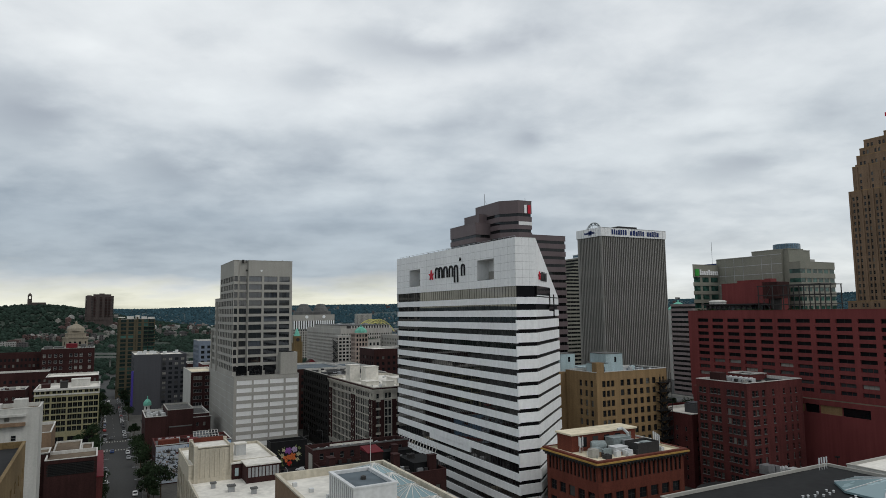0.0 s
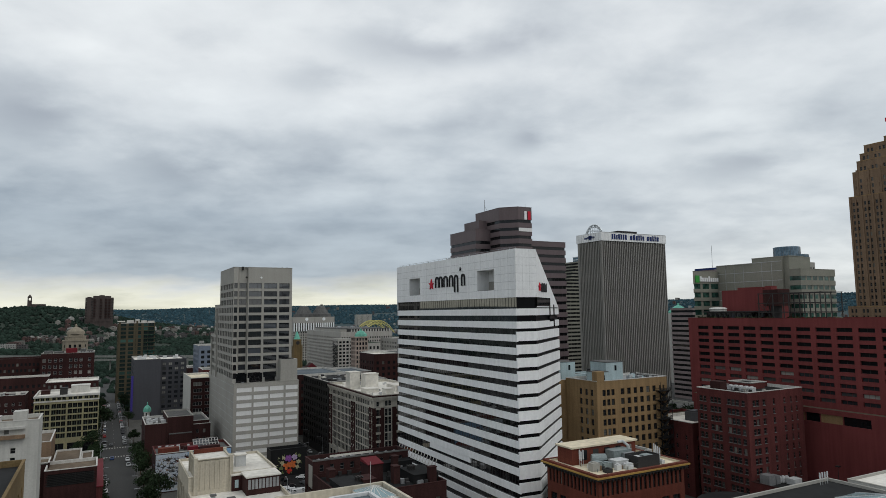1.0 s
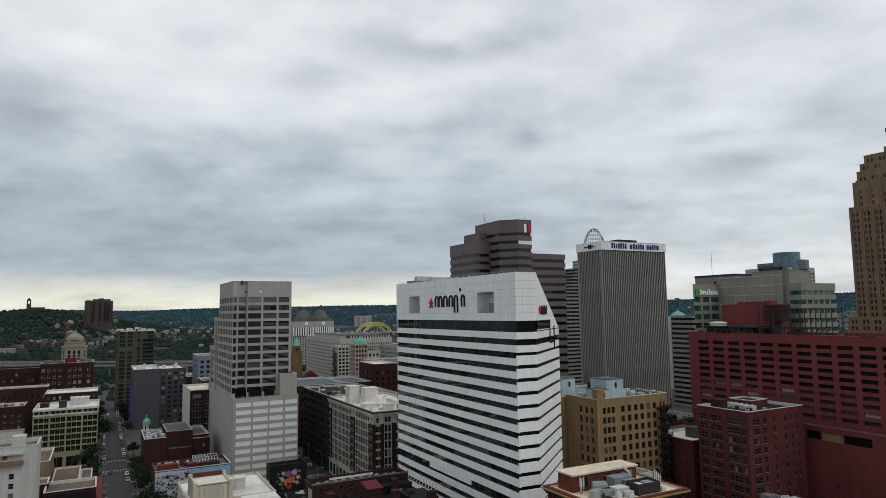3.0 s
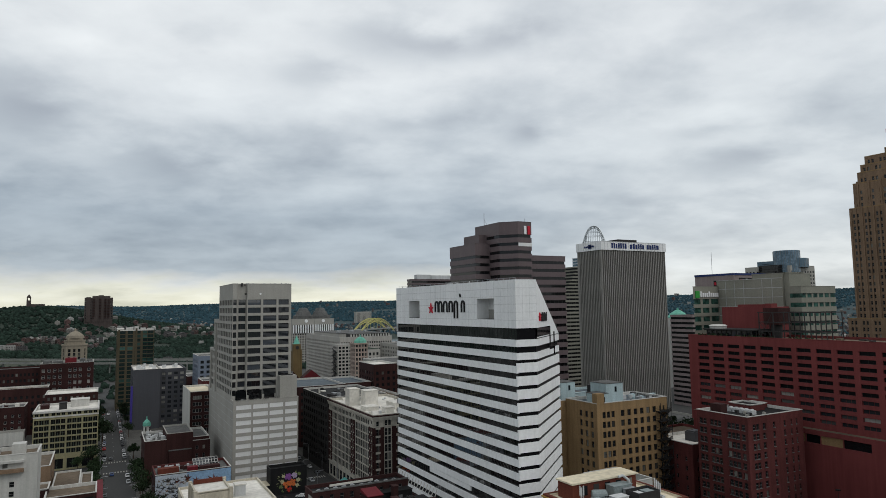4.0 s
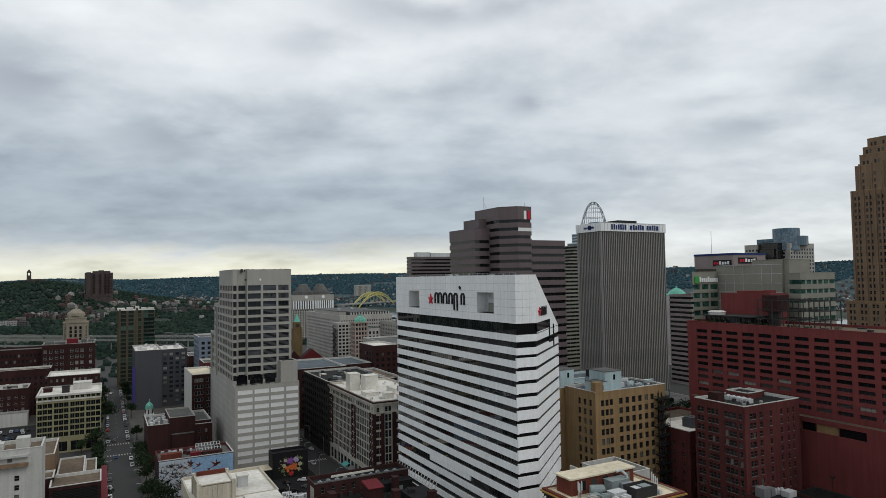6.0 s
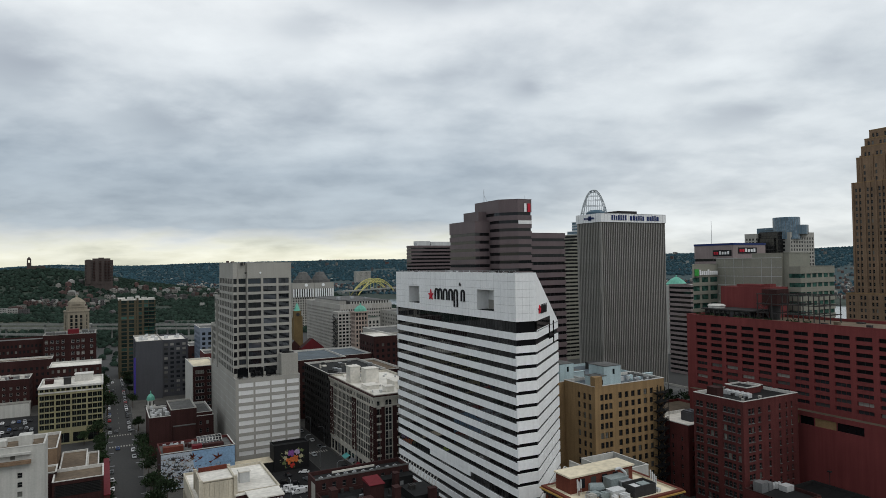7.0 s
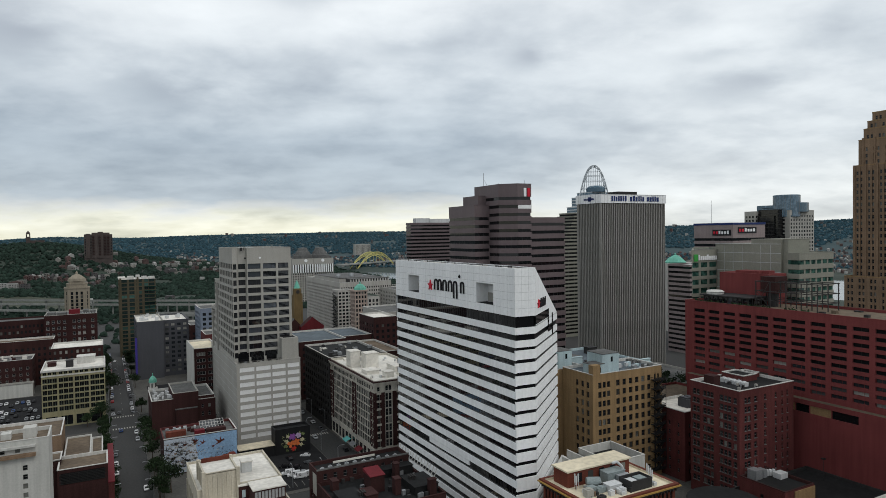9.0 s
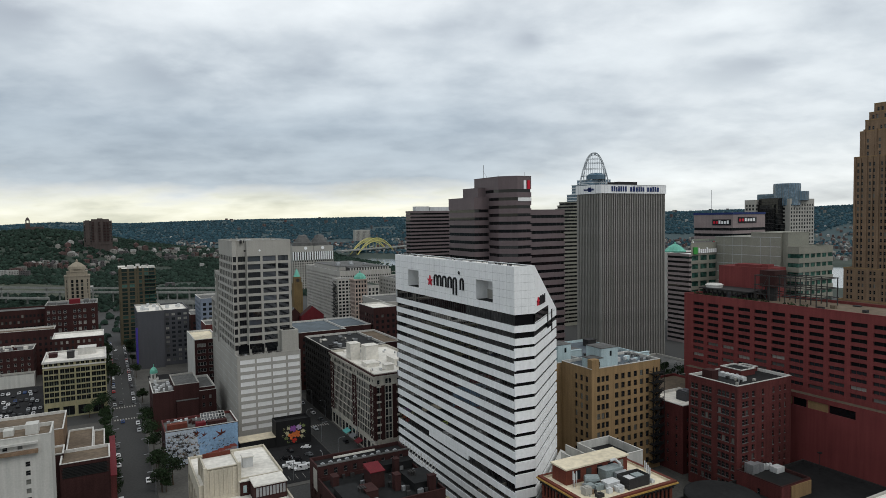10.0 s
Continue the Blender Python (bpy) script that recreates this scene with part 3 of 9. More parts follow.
# ---- the white striped office tower ----
def striped_tower():
    A, B, C, D, E = (103.5, 151.0), (110.5, 150.6), (135.0, 172.0), (135.0, 234.5), (103.5, 234.5)
    poly = [A, B, C, D, E]
    TOP, BAND, LOW = 89.0, 75.2, 72.3
    body = thing("striped_office_tower", "white panelled office tower with black window bands and slanted corner", "office tower")
    g = Geo()
    g.prism(inset(poly, 0.45), 0, BAND, 0)
    part("glazing", g, "glass_shaded", body)
    g = Geo()
    g.face([(103.92, 234.0, 0), (103.92, 151.4, 0), (103.92, 151.4, BAND), (103.92, 234.0, BAND)], 0)
    part("glazing", g, "glass_mirror", body)
    # spandrels side by side, so that each face keeps its own band height
    pitch, n = 3.70, 20
    sides = [(A, B), (B, C), (C, D), (D, E), (E, A)]
    for k in range(n):
        # one taller storey lies under the thirteenth band
        zt = 71.98 - pitch * k - (1.0 if k > 12 else 0.0)
        for s, (p, q) in enumerate(sides):
            wide = s not in (3, 4) and k > 1
            z1 = zt + (0.85 if wide else 0.0)
            z0 = max(0.0, zt - 1.98 + (0.2 if wide else 0.0) - (1.05 if wide and k == 12 else 0.0))
            if z1 < 0.5:
                continue
            P, Q = Vector(p), Vector(q)
            inn = Vector((P.y - Q.y, Q.x - P.x)).normalized() * 0.5
            m = Geo()
            m.prism([tuple(P), tuple(Q), tuple(Q + inn), tuple(P + inn)], z0, z1)
            part("spandrel", m, "panel_white", body)
    g = Geo()
    for k in range(1, 56):
        y = 151.0 + 83.5 * k / 56
        g.box(103.86, y - 0.03, 0, 103.91, y + 0.03, BAND)
    part("mullions", g, "frame_dark", body, kind="stuff")
    # deeper piece under the thirteenth band of the long side
    m = Geo()
    m.box(103.5, 178.3, 23.95, 104.0, 206.6, 25.5)
    part("spandrel", m, "panel_white", body)
    # crown with two deep loggias, and the slanted end
    g = Geo()
    P, Q = Vector(E), Vector(A)
    cols = [(11.9, 21.1), (62.3, 72.1)]
    found = facade(g, E, A, BAND, TOP, cols, [(77.6, 83.9)], depth=4.4)
    for (x, y, z), w, h, a in found:
        g.face([(x, y + w / 2, z - h / 2), (x, y - w / 2, z - h / 2), (x, y - w / 2, z + h / 2), (x, y + w / 2, z + h / 2)], 0)
        # a dark sheet over the white floor stands in for its shadow
        q = Geo()
        q.box(x - 4.3, y - w / 2 + 0.02, z - h / 2 + 0.004, x - 0.4, y + w / 2 - 0.02, z - h / 2 + 0.1)
        part("loggia_floor_shade", q, "roof_dark", body, "dark sheet for shade on the loggia floor")
        # the lower back wall is coloured greyer for the shade inside the loggia
        q = Geo()
        q.box(x - 0.14, y - w / 2 + 0.02, z - h / 2 + 0.1, x - 0.01, y + w / 2 - 0.02, z - 0.2)
        part("loggia_wall_shade", q, "concrete_grey", body)
    g.face([(*A, BAND), (*B, BAND), (*B, TOP), (*A, TOP)], 0)
    g.face([(*B, BAND), (*C, BAND - 2.9), (*C, LOW), (*B, TOP)], 0)
    g.face([(*B, BAND - 2.9), (*C, BAND - 2.9), (*B, BAND)], 0)
    g.face([(*C, LOW - 0.01), (*D, LOW - 0.01), (*D, LOW), (*C, LOW)], 0)
    g.face([(*B, TOP), (*C, LOW), (*D, LOW), (110.5, 234.5, TOP)], 0)
    g.face([(*D, BAND - 3), (*E, BAND - 3), (*E, TOP), (110.5, 234.5, TOP), (*D, LOW)], 0)
    g.face([(*D, 70), (*D, LOW), (*C, LOW), (*C, 70)], 0)
    part("crown", g, "panel_white", body, "white panelled crown with two square loggias")
    g = Geo()
    g.face([(104.2, 151.4, TOP - 0.25), (110.1, 151.2, TOP - 0.25), (110.1, 234.0, TOP - 0.25), (104.2, 234.0, TOP - 0.25)], 0)
    part("roof", g, "roof_white", body)
    g = Geo()
    ring(g, [(103.5, 150.97), (110.52, 150.58), (110.52, 234.52), (103.48, 234.52)], TOP + 0.004, TOP + 0.15, 0.8)
    part("coping", g, "panel_white", body)
    # panel joints of the crown: thin dark strips
    for k in range(1, 6):
        g = Geo()
        z = BAND + 13.8 * k / 6
        runs = [(E, A), (A, B)]
        for p, q in runs:
            P, Q = Vector(p), Vector(q)
            d = (Q - P).normalized()
            o = Vector((d.y, -d.x)) * 0.004
            segs = [(0, (Q - P).length)]
            if p == E and 77.4 < z < 84:
                segs = [(0, 11.9), (21.1, 62.3), (72.1, (Q - P).length)]
            for a, b in segs:
                s, t = P + d * a + o, P + d * b + o
                g.face([(s.x, s.y, z - 0.035), (t.x, t.y, z - 0.035), (t.x, t.y, z + 0.035), (s.x, s.y, z + 0.035)], 0)
        part("panel_joint", g, "joint_grey", body)
    g = Geo()
    for p, q, n in ((E, A, 22), (A, B, 3)):
        P, Q = Vector(p), Vector(q)
        d = (Q - P).normalized()
        o = Vector((d.y, -d.x)) * 0.006
        L = (Q - P).length
        for k in range(n + 1):
            u = L * k / n
            s, t = P + d * max(0, u - 0.03) + o, P + d * min(L, u + 0.03) + o
            cut = p == E and (11.9 < u < 21.1 or 62.3 < u < 72.1)
            for a, b in (((BAND, 77.6), (83.9, TOP)) if cut else ((BAND, TOP),)):
                g.face([(s.x, s.y, a), (t.x, t.y, a), (t.x, t.y, b), (s.x, s.y, b)], 0)
    part("panel_joints", g, "joint_grey", body, kind="stuff")
    # black stepped strips on the slanted end
    dd = (Vector(C) - Vector(B)).normalized()
    o = Vector((dd.y, -dd.x))
    for u0, u1, za, zb in ((0, 19, 72.6, 75.2), (17.2, 19, 69.2, 72.6), (17.2, 25.5, 67.9, 69.6), (23.5, 25.5, 66.0, 73.2)):
        g = Geo()
        s, t = Vector(B) + dd * u0, Vector(B) + dd * u1
        g.prism([(s.x + o.x * 0.03, s.y + o.y * 0.03), (t.x + o.x * 0.03, t.y + o.y * 0.03), (t.x, t.y), (s.x, s.y)], za, zb)
        part("dark_strip", g, "glass_black", body)
    # signs: red star and dark rounded bars
    def star(g, c, d, o, z, r, mat=0):
        pts = []
        for k in range(10):
            rr, a = (r if k % 2 == 0 else r * 0.40), math.pi / 2 + k * math.pi / 5
            pts.append((rr * math.cos(a), rr * math.sin(a)))
        fr = [(c.x + d.x * a + o.x * 0.4, c.y + d.y * a + o.y * 0.4, z + b) for a, b in pts]
        bk = [(c.x + d.x * a + o.x * 0.02, c.y + d.y * a + o.y * 0.02, z + b) for a, b in pts]
        for k in range(10):
            j = (k + 1) % 10
            g.face([bk[k], bk[j], fr[j], fr[k]], mat)
            cen = (c.x + o.x * 0.45, c.y + o.y * 0.45, z)
            g.face([fr[k], fr[j], cen], mat)

    d, o = Vector((0, -1)), Vector((-1, 0))
    g = Geo()
    star(g, Vector((103.5, 203.7)), d, o, 81.0, 2.0)
    part("star_sign", g, "logo_red", body, "red five-pointed star")
    g = Geo()
    stroke = 0.56
    for u, w, zo, hh in ((0.0, 2.7, 0.0, 3.9), (2.7, 2.7, 0.0, 3.9), (6.2, 3.0, 0.0, 3.9), (10.2, 2.8, 0.0, 3.9), (13.8, 2.6, -2.0, 5.9), (18.6, 2.4, 0.0, 3.9)):
        y1, r = 200.6 - u, w / 2
        legs = Geo()
        legs.box(103.1, y1 - stroke, 79.7 + zo, 103.48, y1, 79.7 + zo + hh - r)
        legs.box(103.1, y1 - w, 79.7 + zo, 103.48, y1 - w + stroke, 79.7 + zo + hh - r)
        part_each("sign_bar", legs, "logo_black", body)
        bow, zc = Geo(), 79.7 + zo + hh - r
        for j in range(8):
            q = []
            for ang, rad in ((j, r), (j + 1, r), (j + 1, r - stroke), (j, r - stroke)):
                q.append((y1 - r + rad * math.cos(math.pi * ang / 8), zc + rad * math.sin(math.pi * ang / 8)))
            bow.face([(103.1, y, z) for y, z in q], 0)
            bow.face([(103.1, *q[0]), (103.1, *q[1]), (103.48, *q[1]), (103.48, *q[0])], 0)
            bow.face([(103.1, *q[3]), (103.48, *q[3]), (103.48, *q[2]), (103.1, *q[2])], 0)
        part("sign_bow", bow, "logo_black", body)
    star(g, Vector((103.5, 182.6)), d, o, 85.2, 0.62)
    part("sign_dot", g, "logo_black", body)
    g = Geo()
    star(g, Vector(B) + dd * 3.4, dd, Vector((dd.y, -dd.x)), 78.2, 1.35)
    part("star_sign", g, "logo_red", body, "red five-pointed star")
    g = Geo()
    bars_sign(g, Vector(B) + dd * 5.4, dd, 76.9, 8.0, 2.7, 4, Vector((dd.y, -dd.x)), gap=0.12)
    part_each("sign_bar", g, "logo_black", body)
    # small machines behind the roof edge
    rnd = random.Random(71)
    for k in range(26):
        g = Geo()
        y = rnd.uniform(154, 233)
        if k % 3:
            g.box(104.8, y, TOP - 0.6, 104.8 + rnd.uniform(0.5, 1.6), y + rnd.uniform(0.5, 2.4), TOP + rnd.uniform(0.1, 0.7))
        else:
            g.tube((105.2, y, TOP - 0.6), (105.2, y, TOP + rnd.uniform(0.4, 1.0)), 0.16, 6)
        part("roof_unit", g, rnd.choice(("metal_white", "metal_grey", "cladding_dark")), body)
    # roof-edge rail
    g = Geo()
    y = 152.0
    while y < 234:
        g.tube((104.4, y, TOP), (104.4, y, TOP + 0.75), 0.05, 4)
        y += 3.0
    g.tube((104.4, 152, TOP + 0.75), (104.4, 234, TOP + 0.75), 0.05, 4)
    part("rail", g, "metal_grey", body)


striped_tower()


# ---- brown stepped tower behind it ----
def brown_tower():
    body = thing("brown_stepped_tower", "dark brown granite tower in three steps with black window bands", "office tower")
    for x0, y0, x1, y1, h, first in ((177.0, 264.7, 192.3, 295.0, 123.8, 6.4), (168.3, 280.8, 190, 308.0, 113.6, 6.0), (172.5, 284.0, 190, 299.5, 118.6, 5.5), (186.8, 266.4, 214.9, 300, 106.9, 2.6)):
        ch = 7.0
        poly = [(x0 + ch, y0), (x1, y0), (x1, y1), (x0, y1), (x0, y0 + ch)] if h > 120 else [(x0, y0), (x1, y0), (x1, y1), (x0, y1)]
        banded_tower("", "", poly, h, first, 4.05, 1.55, "granite_brown", "glass_black", parent=body, rib=2.5)
    g = Geo()
    g.tube((181, 292, 123), (181, 292, 131.5), 0.14, 5)
    g.tube((183.5, 291, 123), (181.2, 292, 128), 0.08, 5)
    g.tube((184.5, 283, 123), (184.5, 283, 125.4), 0.1, 5)
    g.tube((190, 267, 123), (190, 267, 126), 0.1, 5)
    g.tube((188, 280, 123), (188, 280, 124.6), 0.2, 5)
    g.tube((179.5, 285, 123), (179.5, 285, 124.2), 0.2, 5)
    part_each("antenna", g, "metal_grey", body, 7)
    g = Geo()
    g.box(187.6, 264.3, 117.5, 189.0, 264.67, 121.8, 0)
    g.box(189.8, 264.3, 117.5, 191.4, 264.67, 121.8, 1)
    part("sign_panel", g, ["logo_white", "logo_red"], body, "small white and red sign panels")
    g = Geo()
    g.box(184.1, 264.5, 111.4, 192.3, 264.68, 113.2, 0)
    part("pale_strip", g, "louvre_white", body)


brown_tower()


# ---- ribbed bank tower ----
def ribbed_tower():
    x0, y0, x1, y1, h = 302.0, 335.2, 362.8, 360.7, 119.0
    body = thing("ribbed_office_tower", "grey-brown tower of close vertical stone ribs under a white sign band", "office tower")
    g = Geo()
    g.box(x0 + 1.3, y0 + 1.3, 0, x1 - 1.3, y1 - 1.3, h)
    part("glazing", g, "glass_shaded", body)
    g = Geo()
    g.box(-0.33, 0.0, 0, 0.33, 1.32, h)
    rib = g.mesh("rib", ["rib_stone"])
    rows = []
    nS, nW = 36, 15
    for k in range(nS + 1):
        x = x0 + 0.4 + (x1 - x0 - 0.8) * k / nS
        rows += [(x, y0, 0.0), (x, y1, math.pi)]
    for k in range(1, nW):
        y = y0 + 0.4 + (y1 - y0 - 0.8) * k / nW
        rows += [(x0, y, -math.pi / 2), (x1, y, math.pi / 2)]
    for x, y, a in rows:
        ob = new("rib", rib)
        ob.location, ob.rotation_euler, ob.parent = (x, y, 0), (0, 0, a), body
    g = Geo()
    ring(g, [(x0 - 0.5, y0 - 0.5), (x1 + 0.5, y0 - 0.5), (x1 + 0.5, y1 + 0.5), (x0 - 0.5, y1 + 0.5)], h, h + 6.0, 0.8)
    part("sign_band", g, "panel_white", body, "white panelled band round the top")
    g = Geo()
    for k in range(1, 22):
        x = x0 + (x1 - x0) * k / 22
        g.box(x - 0.09, y0 - 0.56, h, x + 0.09, y0 - 0.48, h + 6)
    for k in range(1, 10):
        y = y0 + (y1 - y0) * k / 10
        g.box(x0 - 0.56, y - 0.09, h, x0 - 0.48, y + 0.09, h + 6)
    g.box(x0, y0 - 0.6, h + 5.8, x1, y0 - 0.48, h + 6.06)
    part("band_joints", g, "joint_grey", body, kind="stuff")
    g = Geo()
    for a, l in ((8.8, 14.2), (26.0, 13.4), (42.2, 12.3)):
        bars_sign(g, (x0 + a, y0 - 0.5), (1, 0), h + 1.3, l, 3.6, int(a), (0, -1), gap=0.22)
    part_each("sign_bar", g, "logo_blue", body)
    g = Geo()
    bars_sign(g, (x0 - 0.5, y0 + 17), (0, -1), h + 2.2, 11.0, 1.4, 9, (-1, 0), gap=0.3)
    g.box(x0 - 0.75, y0 + 9.5, h + 1.4, x0 - 0.5, y0 + 12.5, h + 4.4)
    part_each("emblem", g, "logo_blue", body)
    g = Geo()
    g.face([(x0, y0, h + 4.5), (x1, y0, h + 4.5), (x1, y1, h + 4.5), (x0, y1, h + 4.5)], 0)
    part("roof", g, "roof_dark", body)
    g = Geo()
    g.box(324, 342, h + 4.4, 342, 353, h + 8.6)
    part("plant_room", g, "cladding_dark", body)


ribbed_tower()


# ---- grey tower on a podium ----
def podium_tower():
    body = thing("podium_office_tower", "grey concrete tower with window bands on a blank panelled podium", "office tower")
    px0, py0, px1, py1, ph = 54.5, 310.5, 84.9, 389.0, 39.2
    g = Geo()
    cols = [(1.4, 8.2), (9.1, 15.9), (16.7, 23.1), (24.1, 29.9)]
    rows = storeys(3.45, 3.53, 10, 1.98)
    found = facade(g, (px0, py0), (px1, py0), 0, ph, cols, rows, 0.12)
    facade(g, (px1, py0), (px1, py1), 0, ph, [], [])
    facade(g, (px1, py1), (px0, py1), 0, ph, [], [])
    facade(g, (px0, py1), (px0, py0), 0, ph, [], [])
    part("podium_wall", g, "concrete_grey", body)
    for (x, y, z), w, h, a in found:
        key = ("lv", round(w, 2), round(h, 2))
        if key not in WIN:
            q = Geo()
            q.box(-w / 2, 0.0, -h / 2, w / 2, 0.1, h / 2)
            WIN[key] = q.mesh("panel", ["louvre_white"])
        ob = new("panel", WIN[key])
        ob.location, ob.parent = (x, y - 0.04, z), body
    roof_of(body, [(px0, py0), (px1, py0), (px1, py1), (px0, py1)], ph, "roof_grey", "concrete_grey")
    for k in range(11):
        g = Geo()
        g.box(px0 - 0.03, py0 + 0.1, 2.5 + 3.53 * k, px0, py1, 2.62 + 3.53 * k)
        part("wall_joint", g, "joint_grey", body)
    # tower with two lower wings stepping back along the street
    tiers = [((54.6, 316.0, 82.6, 355.5), 93.8), ((54.6, 355.6, 82.6, 372.0), 76.4), ((54.6, 372.1, 82.6, 386.0), 60.4)]
    base = ph - 0.9
    for k, ((x0, y0, x1, y1), h) in enumerate(tiers):
        g, front, back = Geo(), [], []
        rows = [(83.7 - 3.88 * j, 86.3 - 3.88 * j) for j in range(12) if 86.3 - 3.88 * j < h - 0.8]
        if k == 0:
            # corner column, recessed dark bay, then the broad front
            poly = [(x0, y0), (56.6, y0), (57.4, y0 + 1.5), (61.0, y0 + 1.5), (61.4, y0), (x1, y0), (x1, y1), (x0, y1)]
            front += facade(g, poly[0], poly[1], base, h, [(0.25, 1.85)], rows, 0.35)
            facade(g, poly[1], poly[2], base, h, [], [])
            front += facade(g, poly[2], poly[3], base, h, [(0.12, 3.5)], rows, 0.35)
            facade(g, poly[3], poly[4], base, h, [], [])
            front += facade(g, poly[4], poly[5], base, h, [(0.3, 6.4), (7.5, 13.9), (14.9, 20.0)], rows, 0.45)
            back += facade(g, poly[5], poly[6], base, h, spread(y1 - y0, 9, 1.9, 0.6), rows, 0.35)
            facade(g, poly[6], poly[7], base, h, [], [])
        else:
            poly = [(x0, y0), (x1, y0), (x1, y1), (x0, y1)]
            facade(g, poly[0], poly[1], base, h, [], [])
            facade(g, poly[1], poly[2], base, h, [], [])
            facade(g, poly[2], poly[3], base, h, [], [])
        front += facade(g, (x0, y1), (x0, y0), base, h, spread(y1 - y0, int((y1 - y0) / 4.6), 3.5, 0.5), rows, 0.25)
        part("tower_wall", g, "concrete_grey", body)
        put_windows(front, body, "frame_dark", "glass_tower", "v" if k else "vv")
        put_windows(back, body, "frame_grey", "glass_tower", joined=True)
        roof_of(body, poly, h, "roof_grey", "concrete_grey")
    for y in (362.0, 378.5):
        g = Geo()
        g.box(53.9, y, base, 54.6, y + 1.6, 74.0 if y < 370 else 58.0)
        part("pier", g, "concrete_grey", body)
    g = Geo()
    g.box(76.2, 311.2, base, 84.3, 330, 49.5)
    part("stair_block", g, "concrete_grey", body)
    g = Geo()
    g.box(77.5, 313, 49.5, 83, 322, 49.8)
    part("stair_roof", g, "roof_dark", body)
    g = Geo()
    rnd = random.Random(4)
    for k in range(9):
        x, y = rnd.uniform(58, 80), rnd.uniform(318, 340)
        g.box(x, y, 92, x + rnd.uniform(1, 2.4), y + 1.6, 92 + rnd.uniform(1.2, 2.4))
    part("roof_plant", g, "metal_white", body, kind="stuff")
    for k in range(14):
        g = Geo()
        x = 58.5 + 1.75 * k
        if k % 3:
            g.tube((x, 316.6, 92.8), (x, 316.6, 93.2 + rnd.uniform(0.4, 1.2)), 0.22, 6)
        else:
            g.box(x, 316.4, 92.6, x + 0.9, 317.4, 94.2)
        part("roof_vent", g, rnd.choice(("metal_white", "cladding_dark", "metal_grey")), body)
    for u in (60.5, 67.5):
        g = Geo()
        g.lathe(0, 0, [(0.5, 0), (0.5, 0.25), (0.01, 0.3)], 10)
        c = part("round_lamp" if u > 61 else "round_vent", g, "panel_white" if u > 61 else "frame_dark", body)
        c.location, c.rotation_euler = (u, 315.98, 89.0), (radians(90), 0, 0)
    for xa, xb in ((56.4, 61.3), (62.5, 68.6), (69.8, 74.6)):
        g = Geo()
        g.box(xa, 315.8, base + 0.9, xb, 315.97, base + 5.0)
        part("terrace_window", g, "glass_black", body)
    for k in range(18):
        g = Geo()
        x, y = rnd.uniform(56, 76), rnd.uniform(311.6, 314.6)
        g.box(x, y, base, x + rnd.uniform(0.4, 1.6), y + rnd.uniform(0.3, 0.8), base + rnd.uniform(0.5, 1.3))
        part("terrace_unit", g, rnd.choice(("cladding_dark", "metal_grey", "frame_dark")), body)
    g = Geo()
    for k in range(16):
        g.tube((55.4 + 1.3 * k, 310.9, ph), (55.4 + 1.3 * k, 310.9, ph + 1.1), 0.05, 4)
    g.tube((55.4, 310.9, ph + 1.1), (75.5, 310.9, ph + 1.1), 0.06, 4)
    part("rail", g, "frame_dark", body)


podium_tower()


